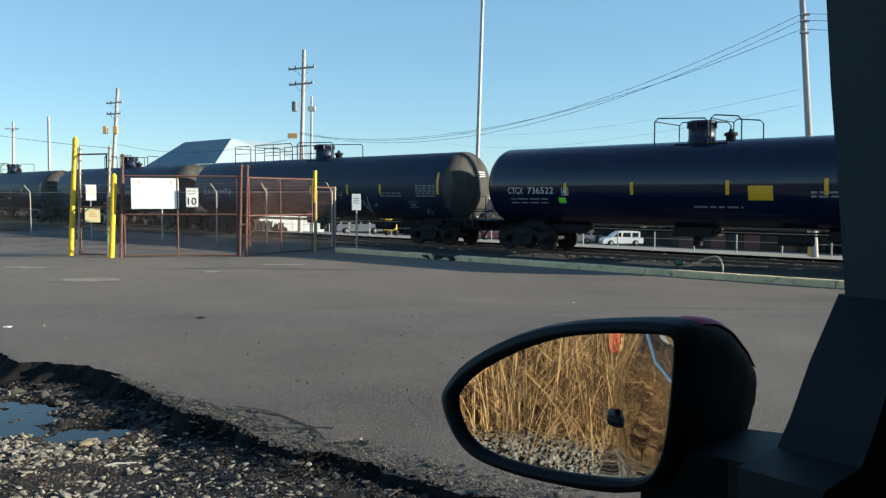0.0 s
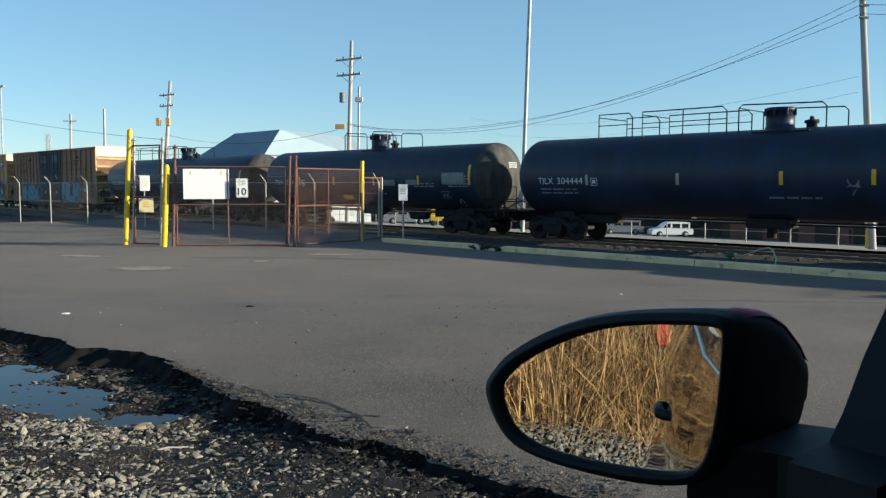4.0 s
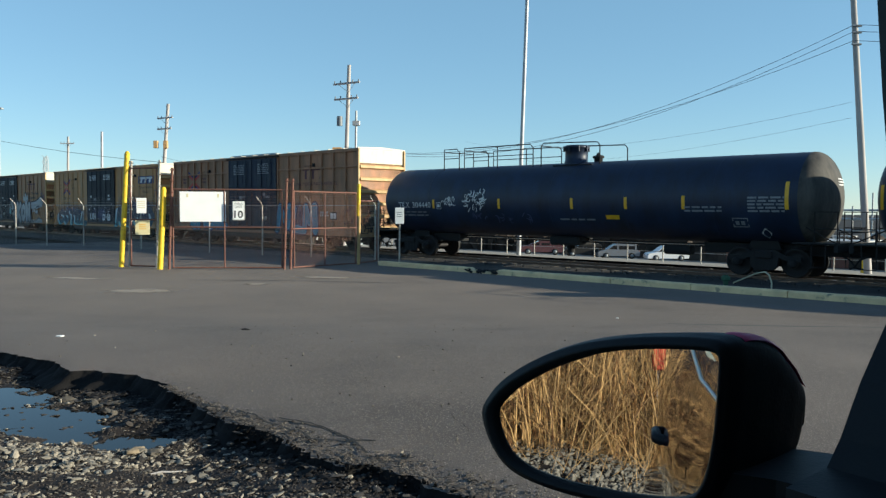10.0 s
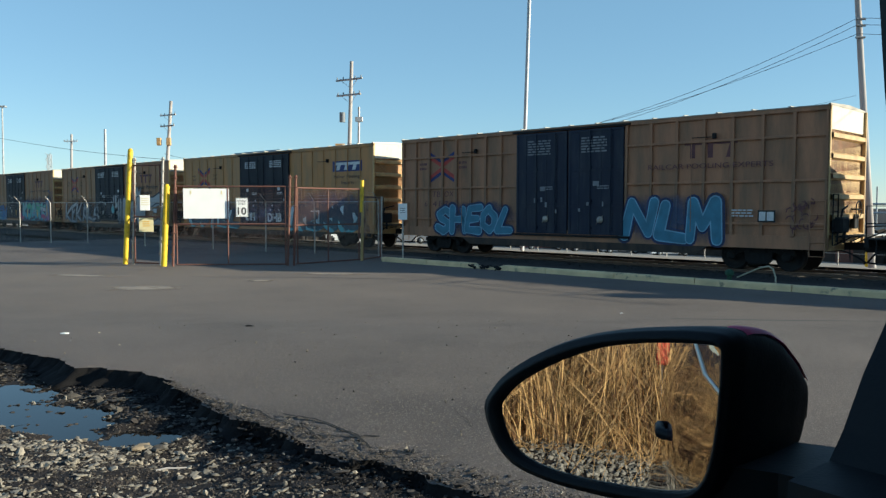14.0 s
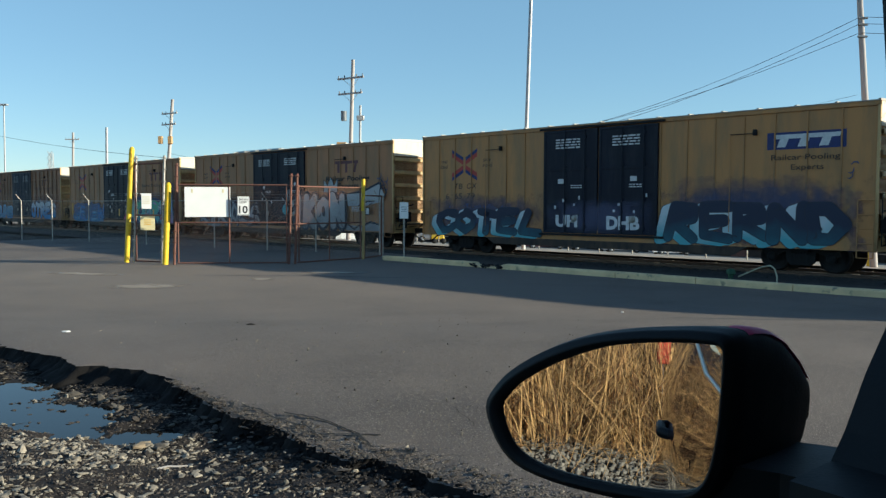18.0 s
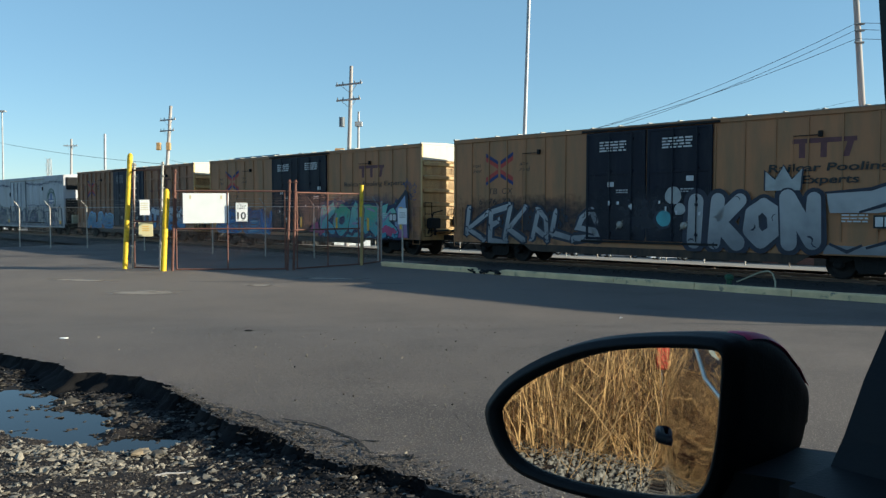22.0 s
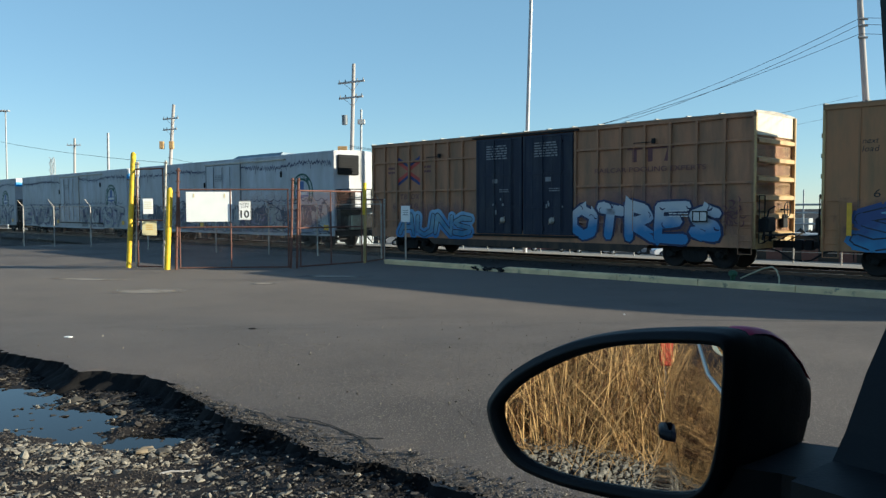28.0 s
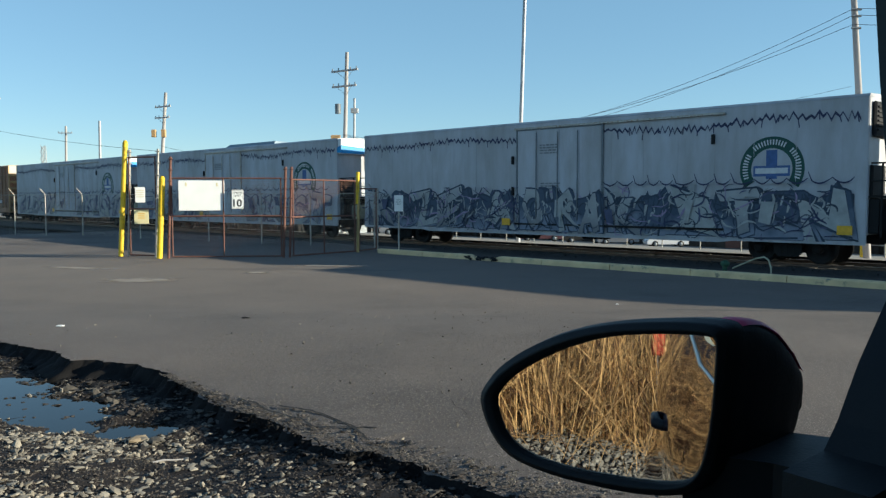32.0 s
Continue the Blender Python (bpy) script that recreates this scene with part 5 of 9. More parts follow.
        s.add(v, [(i, i + 1, k + i + 1, k + i) for i in range(k - 1)])
        part("end_wall", s, M["end_yellow"], car, "yellow pressed-rib end wall")
        s = Shape()
        a, b = sorted((x0 - way * 0.02, x0 + way * 0.05))
        s.box(a, b, -HALF + 0.02, HALF - 0.1, 4.3, 5.0, 0.01)
        part("end_top", s, M[top], car, "pale painted top of the end wall")
        s = Shape()
        a, b = sorted((x0 - way * 0.02, x0 + way * 0.06))
        s.box(a, b, -HALF, -HALF + 0.1, 0.8, 5.0, 0.01)
        s.box(*sorted((x0 - way * 0.02, x0 + way * 0.13)), HALF - 0.09, HALF, 0.8, 5.0, 0.01)
        s.box(a, b, -HALF, HALF, 0.72, 1.05, 0.015)
        part("end_post", s, M["end_yellow"], car)
        ladder(car, x0 + way * 0.14, -HALF + 0.12, 0.9, 2.4, 0.42, "y", M["under"])
        ladder(car, way * (h - 0.3) - 0.22, -HALF - 0.05, 0.55, 2.2, 0.44, "x", p)
        s = Shape()
        s.box(*sorted((x0, x0 + way * 0.55)), -1.1, 1.1, 1.12, 1.17)
        for y in (-1.0, 0, 1.0):
            s.tube([(x0, y, 0.85), (x0 + way * 0.5, y, 1.12)], 0.02, 5)
        part("crossover_platform", s, M["under"], car)
        s = Shape().box(*sorted((x0 + way * 0.02, x0 + way * 0.34)), -1.2, -0.55, 1.25, 1.72, 0.05)
        s.tube([(x0 + way * 0.2, -1.25, 1.0), (x0 + way * 0.28, -1.0, 1.95), (x0 + way * 0.2, -0.35, 2.05)], 0.03, 6)
        s.tube([(x0 + way * 0.3, -0.9, 0.95), (x0 + way * 0.3, -0.9, 1.3)], 0.05, 6)
        part("brake_gear", s, M["under"], car, "grimy brake cylinder and rods on the end")
        coupler(car, way * (h - 0.2), way, BOX_GAP / 2 + 0.2)
    s = Shape()
    x0 = h + 0.16
    s.tube([(x0 + 0.05 * 0, 0.62 + 0.26 * math.cos(a), 1.95 + 0.26 * math.sin(a)) for a in [2 * math.pi * i / 16 for i in range(17)]], 0.018, 5)
    for a in range(4):
        s.tube([(x0, 0.62, 1.95), (x0, 0.62 + 0.26 * math.cos(a * 1.571), 1.95 + 0.26 * math.sin(a * 1.571))], 0.012, 5)
    s.tube([(x0 - 0.22, 0.62, 1.95), (x0 + 0.02, 0.62, 1.95)], 0.03, 6)
    s.box(x0 - 0.2, x0 - 0.05, 0.45, 0.8, 1.35, 1.8, 0.02)
    part("brake_wheel", s, M["under"], car)
    # plug doors
    for x0, x1 in ((-2.53, -0.06), (-0.04, 2.37)):
        s = Shape()
        s.box(x0 + 0.03, x1 - 0.03, -HALF - 0.03, -HALF + 0.06, 1.0, 4.84, 0.015)
        dm = M["door"] if grid else M["door_dark"]
        door = part("plug_door", s, dm, car, "dark navy plug door with lock rods")
        for a, b in ((x0 + 0.03, x0 + 0.13), (x1 - 0.13, x1 - 0.03)):
            part("door_stile", Shape().box(a, b, -HALF - 0.05, -HALF - 0.03, 1.0, 4.84, 0.006), dm, door)
        for z in (1.0, 2.0, 3.32, 4.74):
            part("door_rail", Shape().box(x0 + 0.13, x1 - 0.13, -HALF - 0.05, -HALF - 0.03, z, z + 0.1, 0.006), dm, door)
        if grid:
            for i in range(1, 5):
                x = x0 + (x1 - x0) * i / 5
                part("door_rib", Shape().box(x - 0.03, x + 0.03, -HALF - 0.045, -HALF - 0.03, 1.1, 4.74, 0.004), M["door"], door)
        for dx in (0.42, 0.78):
            x = x0 + (x1 - x0) * dx
            s = Shape().tube([(x, -HALF - 0.09, 1.02), (x, -HALF - 0.09, 4.8)], 0.02, 6)
            for z in (1.2, 2.2, 3.4, 4.5):
                s.box(x - 0.05, x + 0.05, -HALF - 0.1, -HALF - 0.03, z, z + 0.09)
            part("lock_rod", s, dm, door)
        x = x0 + (x1 - x0) * 0.6
        s = Shape()
        s.turned([(0, 0.02), (0, 0.13), (0.03, 0.13), (0.05, 0.03)], Matrix.Translation((x, -HALF - 0.06, 1.55)) @ Matrix.Rotation(-math.pi / 2, 4, "Z"), 12)
        s.tube([(x - 0.14, -HALF - 0.1, 1.4), (x + 0.14, -HALF - 0.1, 1.7)], 0.016, 5)
        part("handle", s, M["galv"], door)
        s = Shape()
        zz = 4.45 if not grid else 4.5
        bars(s, x0 + 0.6, zz, 1.1, 4 if not grid else 6, 0.055, 0.045, -HALF - 0.056, rnd)
        ink = M["white_paint"] if not grid else M["grey_ink"]
        part("stencils", s, ink, door, "white stencilled notices")
        s = Shape()
        bars(s, x0 + 1.3, 2.75, 0.5, 2, 0.04, 0.04, -HALF - 0.056, rnd)
        part("small_print", s, ink, door)
        s = Shape()
        x = x0 + rnd.uniform(0.5, 1.7)
        z = rnd.uniform(2.5, 3.1)
        s.add([(x, -HALF - 0.056, z), (x + 0.26, -HALF - 0.056, z), (x + 0.26, -HALF - 0.056, z + 0.17), (x, -HALF - 0.056, z + 0.17)], [(0, 1, 2, 3)])
        part("data_plate", s, ink, door)
        # pale tags on the lock gear low on the door
        for k in range(4):
            x, z = x0 + rnd.uniform(0.5, 2.0), rnd.uniform(1.75, 2.45)
            w, t = rnd.uniform(0.05, 0.1), rnd.uniform(0.08, 0.2)
            part("lock_tag", Shape().box(x, x + w, -HALF - 0.115, -HALF - 0.10, z, z + t, 0.004), ink, door, "pale tag on the lock gear")
    for z in (0.9, 4.87):
        part("door_track", Shape().box(-2.7, 2.6, -HALF - 0.07, -HALF, z, z + 0.08, 0.01), M["under"], car)
    # small levers and rods high on the side
    for x in (-h + 3.75, 4.9):
        s = Shape().box(x + 0.72, x + 0.84, -HALF - 0.06, -HALF + 0.05, 4.22, 4.40, 0.015)
        s.tube([(x, -HALF - 0.02, 4.28), (x + 0.75, -HALF - 0.02, 4.28)], 0.014, 5)
        part("door_lever", s, M["under"], car)
        part("lever_rod", Shape().tube([(x, -HALF - 0.02, 4.28), (x, -HALF - 0.02, 1.2)], 0.012, 5), p, car)
    # small scribbles by the end of the side
    s = Shape()
    s.use(M["maroon"] if grid else M["g_haze"])
    for i in range(26 if logo != "panel" else 3):
        x, z, a = h - 1.15 + rnd.uniform(0, 0.75), rnd.uniform(2.55, 3.35) if not grid else rnd.uniform(1.4, 2.2), rnd.uniform(0, 6.28)
        pts = [(x + 0.07 * k * math.cos(a + 0.5 * k), z + 0.07 * k * math.sin(a + 0.5 * k)) for k in range(4)]
        stroke(s, pts, 0.03, -HALF - 0.004)
    part("scrawl", s, None, car, "faint sprayed scribbles")
    # underframe
    s = Shape()
    s.box(-h + 0.1, h - 0.1, -0.32, 0.32, 0.66, 1.02, 0.02)
    for x in (-4.6, -2.6, 0, 2.6, 4.6):
        s.box(x - 0.06, x + 0.06, -1.4, 1.4, 0.8, 1.02)
    s.tube([(-4.4, -0.8, 0.55), (-4.4, -0.8, 0.55), (-3.4, -0.8, 0.55)], 0.2, 10)
    s.box(1.2, 2.2, -1.1, -0.5, 0.5, 0.85, 0.03)
    s.tube([(-5, -1.0, 0.68), (5, -1.0, 0.68)], 0.02, 5)
    for x in (-2.45, 2.3):
        s.tube([(x - 0.15, -HALF + 0.03, 0.82), (x - 0.15, -HALF + 0.03, 0.42), (x + 0.2, -HALF + 0.03, 0.42), (x + 0.2, -HALF + 0.03, 0.82)], 0.018, 5)
    part("underframe", s, M["under"], car)
    truck(car, h - 2.25)
    truck(car, -h + 2.25)
    # emblem: two crossed chevrons, and writing
    y = -HALF + (0.082 if grid else 0.046)
    s = Shape()
    cx, cz = -h + 2.5, 3.72
    for way in (-1, 1):
        for off, wd, mt in ((0.0, 0.19, "red_ink"), (0.19, 0.15, "blue_ink")):
            s.use(M[mt])
            o = off * 0.9
            for up in (-1, 1):
                s.add([(cx + way * (0.06 + o * 0.0), y, cz + up * (o)), (cx + way * 0.72, y, cz + up * (0.34 + o)), (cx + way * 0.72, y, cz + up * (0.34 + o + wd)), (cx + way * 0.06, y, cz + up * (o + wd))], [(0, 1, 2, 3)])
    part("emblem", s, None, car, "red and blue crossed chevron emblem")
    s = Shape()
    s.use(M["maroon"] if grid else M["ink"])
    if not grid:
        write(s, "next", cx - 1.42, 3.83, 0.17, y, 0.42, 0.2)
        write(s, "load", cx - 1.42, 3.6, 0.17, y, 0.42, 0.2)
        write(s, "any", cx + 1.05, 3.83, 0.17, y, 0.42, 0.2)
        write(s, "road", cx + 1.05, 3.6, 0.17, y, 0.48, 0.2)
    else:
        bars(s, cx - 1.4, 3.83, 0.45, 2, 0.1, 0.1, y, rnd)
        bars(s, cx + 1.0, 3.83, 0.45, 2, 0.1, 0.1, y, rnd)
    part("slogan", s, None, car, "small worn painted slogan")
    s = Shape()
    s.use(M["maroon"] if grid else M["ink"])
    if marks:
        low = 0.27 if grid else 0.0
        write(s, marks[:2], cx - 0.62, 2.72 - low, 0.24, y, 0.5, 0.15)
        write(s, marks[2:], cx + 0.12, 2.72 - low, 0.24, y, 0.55, 0.15)
        write(s, number[0], cx - 1.1, 2.3 - low, 0.24, y, 0.18, 0.12)
        write(s, number[1:3], cx - 0.6, 2.3 - low, 0.24, y, 0.45, 0.12)
        write(s, number[3:], cx + 0.12, 2.3 - low, 0.24, y, 0.45, 0.12)
        part("reporting_marks", s, None, car, "worn painted reporting marks")
    # plain blocks for the owner's mark, and its line of words
    s = Shape()
    lx = h - 4.75 if grid else h - 4.5
    if logo == "panel":
        lx = h - 3.2
        s.use(M["blue_ink"]).add([(lx, y, 3.74), (lx + 2.3, y, 3.74), (lx + 2.3, y, 4.26), (lx, y, 4.26)], [(0, 1, 2, 3)])
        s.use(M["white_paint"])
        s.add([(lx + 0.2, y - 0.004, 4.06), (lx + 2.12, y - 0.004, 4.06), (lx + 2.16, y - 0.004, 4.19), (lx + 0.24, y - 0.004, 4.19)], [(0, 1, 2, 3)])
        for i in range(3):
            a = lx + 0.2 + i * 0.62
            s.add([(a + 0.1, y - 0.004, 3.81), (a + 0.36, y - 0.004, 3.81), (a + 0.46, y - 0.004, 4.07), (a + 0.2, y - 0.004, 4.07)], [(0, 1, 2, 3)])
    else:
        s.use(M["maroon"])
        for i in range(3):
            a = lx + 0.1 + i * 0.62
            if i == 0:
                s.add([(a, y, 4.05), (a + 1.82, y, 4.05), (a + 1.82, y, 4.19), (a, y, 4.19)], [(0, 1, 2, 3)])
            s.add([(a + 0.2, y, 3.62), (a + 0.38, y, 3.62), (a + 0.38 + 0.12 * (i == 2), y, 4.05), (a + 0.2 + 0.12 * (i == 2), y, 4.05)], [(0, 1, 2, 3)])
    part("owner_mark", s, None, car, "faded painted block emblem")
    if grid:
        y = -HALF - 0.004
    s = Shape()
    s.use(M["maroon"] if grid else M["ink"])
    y -= 0.0 if grid else 0.036
    if logo == "panel":
        write(s, "Railcar Pooling", lx + 0.15, 3.42, 0.17, y, 2.0)
        write(s, "Experts", lx + 0.75, 3.12, 0.17, y, 0.95)
    elif logo == "split":
        write(s, "Railcar Pooling", lx - 0.6, 3.22, 0.24, y, 3.4, 0.15, 0.02)
        write(s, "Experts", lx + 0.4, 2.86, 0.24, y, 1.6, 0.15, 0.02)
    elif grid:
        write(s, "RAILCAR POOLING EXPERTS", lx - 1.2, 3.28, 0.17, y, 4.3)
    else:
        write(s, "Railcar Pooling Experts", lx - 1.0, 3.22, 0.22, y, 4.4)
    part("lettering", s, None, car, "worn painted lettering")
    # a small placard and a data panel
    if logo == "panel":
        return car
    s = Shape()
    s.use(M["ink"]).add([(h - 2.05, y - 0.03, 1.55), (h - 1.5, y - 0.03, 1.55), (h - 1.5, y - 0.03, 1.92), (h - 2.05, y - 0.03, 1.92)], [(0, 1, 2, 3)])
    s.use(M["white_paint"])
    for a, b in ((h - 2.0, h - 1.8), (h - 1.76, h - 1.55)):
        s.add([(a, y - 0.034, 1.6), (b, y - 0.034, 1.6), (b, y - 0.034, 1.87), (a, y - 0.034, 1.87)], [(0, 1, 2, 3)])
    bars(s, h - 2.9, 1.9, 0.7, 3, 0.04, 0.05, y, rnd)
    s.v = [(a, -HALF - 0.11 + (b - y), c) for a, b, c in s.v]
    part("data_panel", s, None, car, "small black and white data panel")
    return car


TANK_R, TANK_Z = 1.46, 2.47
TX = 1.45


def on_tank(s):
    """Bends flat writing onto the tank's near side."""
    s.v = [(x, -math.sqrt(max(TANK_R ** 2 - (z - TANK_Z) ** 2, 0.01)) + y, z) for x, y, z in s.v]
    return s


def tankcar(label, length, text, number, paint, strips, man, rails, seed=0, extra=None, ends=0.62):
    """A tank car; x = 0 at its middle, rolling to +x."""
    car = thing("tank_car", label, "tank car", "freight cars of the train")
    rnd = random.Random(seed)
    h = length / 2
    s = Shape()
    prof = [(-h + 0.72 - 0.72 * math.cos(a), TANK_R * math.sin(a)) for a in [math.pi / 2 * i / 10 for i in range(11)]]
    belly = [(x, TANK_R) for x in (-h * 0.5, -0.3, 0.3, h * 0.5)]
    prof = prof + belly + [(-x, r) for x, r in prof[::-1]]
    s.turned(prof, Matrix.Translation((0, 0, TANK_Z)), 56)
    part("tank", s, M[paint], car)
    s = Shape()
    for x in (-h * 0.66, -h * 0.33, 0.0, h * 0.33, h * 0.66):
        s.turned([(x - 0.03, TANK_R), (x - 0.02, TANK_R + 0.004), (x + 0.02, TANK_R + 0.004), (x + 0.03, TANK_R)], Matrix.Translation((0, 0, TANK_Z)), 56)
    part("weld_seam", s, M[paint], car)
    # only the sunward head gets this lighter skin, sunlight put into its colour
    s = Shape().turned([(h - 0.72 + 0.735 * math.cos(a), (TANK_R + 0.006) * math.sin(a)) for a in [math.pi / 2 * i / 14 for i in range(14, -1, -1)]], Matrix.Translation((0, 0, TANK_Z)), 56)
    part("tank_head", s, M["sunlit_dusty_head"], car, "dusty dished tank head, coloured lighter for the sun on it")
    for way in (-1, 1):
        s = Shape()
        a, b = sorted((way * (h + 0.45), way * (h - 4.2)))
        s.box(a, b, -0.3, 0.3, 0.68, 1.02, 0.02)
        a, b = sorted((way * (h - 2.6), way * (h - 1.5)))
        s.prism([(a, 0.85), (b, 0.85), (b - 0.15, 1.2), (a + 0.15, 1.2)], -0.55, 0.55)
        a, b = sorted((way * (h + 0.32), way * (h + 0.45)))
        s.box(a, b, -1.35, 1.35, 0.85, 1.08, 0.02)
        s.box(*sorted((way * (h - 0.9), way * (h + 0.45))), -1.35, 1.35, 1.08, 1.12)
        for y in (-1.3, 1.3):
            s.tube([(way * (h + 0.4), y, 1.08), (way * (h + 0.4), y, 2.05), (way * (h - 0.25), y, 2.05), (way * (h - 0.25), y, 1.1)], 0.022, 6)
            s.tube([(way * (h + 0.4), y, 1.55), (way * (h - 0.25), y, 1.55)], 0.018, 6)
            s.tube([(way * (h + 0.42), y, 1.1), (way * (h - 0.9), y * 0.8, 1.75)], 0.02, 6)
        s.tube([(way * (h + 0.42), -1.2, 1.08), (way * (h + 0.42), -1.2, 1.45), (way * (h + 0.42), 1.2, 1.45), (way * (h + 0.42), 1.2, 1.08)], 0.02, 6)
        coupler(car, way * (h + 0.2), way, 0.6)
        ladder(car, way * (h - 0.1) - 0.2, -1.38, 0.4, 1.1, 0.4, "x", M["under"], "step")
        part("end_sill", s, M["under"], car)
    s = Shape()
    s.box(-0.7, 0.7, -0.5, 0.5, 0.72, 1.05, 0.05)
    s.tube([(0, 0, 0.4), (0, 0, 1.1)], 0.16, 10)
    s.tube([(-h + 4.2, -0.2, 0.86), (h - 4.2, -0.2, 0.86)], 0.03, 6)
    s.tube([(-h + 4.2, 0.2, 0.92), (h - 4.2, 0.2, 0.92)], 0.03, 6)
    s.tube([(h - 5.6, -0.4, 0.72), (h - 4.6, -0.4, 0.72)], 0.18, 10)
    part("outlet", s, M["under"], car)
    # fittings on top
    top = TANK_Z + TANK_R
    s = Shape()
    m = Matrix.Translation((man, 0, top - 0.08)) @ Matrix.Rotation(-math.pi / 2, 4, "Y")
    s.turned([(0, 0.47), (0.1, 0.47), (0.12, 0.44), (0.62, 0.44), (0.64, 0.48), (0.70, 0.48), (0.75, 0.42), (0.77, 0.05)], m, 20)
    for i in range(8):
        a = i * math.pi / 4
        s.box(-0.03, 0.03, -0.03, 0.03, 0.5, 0.72, m=Matrix.Translation((man + 0.48 * math.cos(a), 0.48 * math.sin(a), top - 0.08)))
    part("manway", s, M["tank"], car, "round manway housing with bolts")
    s = Shape()
    m = Matrix.Translation((man + 0.95, 0.1, top - 0.08)) @ Matrix.Rotation(-math.pi / 2, 4, "Y")
    s.turned([(0, 0.16), (0.2, 0.16), (0.22, 0.22), (0.3, 0.22), (0.34, 0.08), (0.42, 0.06), (0.44, 0.02)], m, 12)
    s.tube([(man + 0.8, 0.1, top + 0.2), (man + 1.15, 0.1, top + 0.2)], 0.05, 8)
    part("valve", s, M["under"], car)
    s = Shape()
    s.box(man - 0.65, man + 1.15, -0.65, 0.65, top - 0.16, top - 0.11)
    part("platform", s, M["under"], car)
    for x0, x1, style in rails:
        s = Shape()
        z1 = top + 0.75
        for y in (-0.95, 0.95):
            if style == "loop":
                s.tube([(x0, y, top - 0.15), (x0, y, z1 - 0.1), (x0 + 0.12, y, z1), (x1 - 0.12, y, z1 - 0.08), (x1, y, z1 - 0.2), (x1, y, top - 0.15)], 0.022, 6)
            else:
                s.tube([(x0, y, top - 0.15), (x0, y, z1), (x1 - 0.15, y, z1), (x1, y, z1 - 0.15), (x1, y, top - 0.15)], 0.022, 6)
                s.tube([(x0, y, top + 0.35), (x1, y, top + 0.35)], 0.016, 6)
                k = max(1, int((x1 - x0) / 1.4))
                for i in range(1, k):
                    s.tube([(x0 + (x1 - x0) * i / k, y, top - 0.15), (x0 + (x1 - x0) * i / k, y, z1)], 0.02, 6)
        s.tube([(x0, -0.95, z1 - 0.1), (x0, 0.95, z1 - 0.1)], 0.02, 6)
        part("handrail", s, M["under"], car)
    for i, (u, tall) in enumerate(strips):
        s = Shape()
        z0, z1 = (2.12, 2.12 + tall)
        k = 6
        s.add([(-h + u + dx, -0.008, z0 + (z1 - z0) * j / k) for j in range(k + 1) for dx in (0, 0.12)], [(2 * j, 2 * j + 1, 2 * j + 3, 2 * j + 2) for j in range(k)])
        pale = seed == 2 and 1 < u < 8
        on_tank(s)
        if u < 0.72:
            # on the curve of the dished end
            s.v = [(x, -math.sqrt(max(TANK_R ** 2 * (1 - ((0.72 - h - x) / 0.72) ** 2) - (z - TANK_Z) ** 2, 0.01)) - 0.01 if x < 0.72 - h else y, z) for x, y, z in s.v]
        part("reflector", s, M["reflector_pale"] if pale else M["reflector"], car, "faded reflective strip" if pale else "yellow reflective strip")
    s = Shape()
    s.use(M["white_paint"])
    write(s, text, -h + TX, 2.16, 0.25, -0.009, 0.7)
    part("reporting_marks", on_tank(s), None, car, "white stencilled reporting marks")
    s = Shape()
    s.use(M["white_paint"])
    write(s, number, -h + TX + 0.9, 2.16, 0.25, -0.009, 1.15)
    part("car_number", on_tank(s), None, car, "white stencilled number")
    s = Shape()
    s.use(M["grey_ink"])
    bars(s, -h + TX + 0.08, 1.94, 1.7, 2, 0.05, 0.09, -0.009, rnd)
    bars(s, h - 4.4, 2.16, 1.3, 2, 0.06, 0.06, -0.009, rnd)
    bars(s, 0.4, 1.7, 1.6, 1, 0.06, 0.06, -0.009, rnd)
    bars(s, h - 2.25, 2.46, 1.15, 5, 0.06, 0.045, -0.009, rnd)
    for a, b, c, d in ((h - 2.80, 1.55, 0.52, 0.03), (h - 2.80, 1.82, 0.52, 0.03), (h - 2.80, 1.55, 0.03, 0.3), (h - 2.31, 1.55, 0.03, 0.3), (h - 2.70, 1.62, 0.12, 0.13), (h - 2.52, 1.62, 0.12, 0.13)):
        s.add([(a, -0.009, b), (a + c, -0.009, b), (a + c, -0.009, b + d), (a, -0.009, b + d)], [(0, 1, 2, 3)])
    s.use(M["white_paint"])
    for a, b, c, d in ((-h + 3.85, 2.1, 0.28, 0.02), (-h + 3.85, 2.36, 0.28, 0.02), (-h + 3.85, 2.1, 0.02, 0.28), (-h + 4.11, 2.1, 0.02, 0.28), (-h + 3.92, 2.18, 0.14, 0.12)):
        s.add([(a, -0.009, b), (a + c, -0.009, b), (a + c, -0.009, b + d), (a, -0.009, b + d)], [(0, 1, 2, 3)])
    part("stencils", on_tank(s), None, car, "faint stencilled notices")
    for j, (u, z, w, hh, mt) in enumerate(extra or ()):
        s = Shape()
        k = 5
        s.add([(-h + u + dx, -0.011, z + hh * i / k) for i in range(k + 1) for dx in (0, w)], [(2 * i, 2 * i + 1, 2 * i + 3, 2 * i + 2) for i in range(k)])
        part("placard", on_tank(s), M[mt], car)
    # small hazard diamond by the end
    s = Shape()
    s.use(M["white_paint"])
    s.add([(h - 1.8, -0.012, 1.2), (h - 1.63, -0.012, 1.37), (h - 1.8, -0.012, 1.54), (h - 1.97, -0.012, 1.37)], [(0, 1, 2, 3)])
    part("placard", on_tank(s), None, car, "white diamond placard")
    # marks on the leading head
    s = Shape()
    s.use(M["white_paint"])
    bars(s, -0.05, 3.05, 0.6, 3, 0.04, 0.05, 0, rnd)
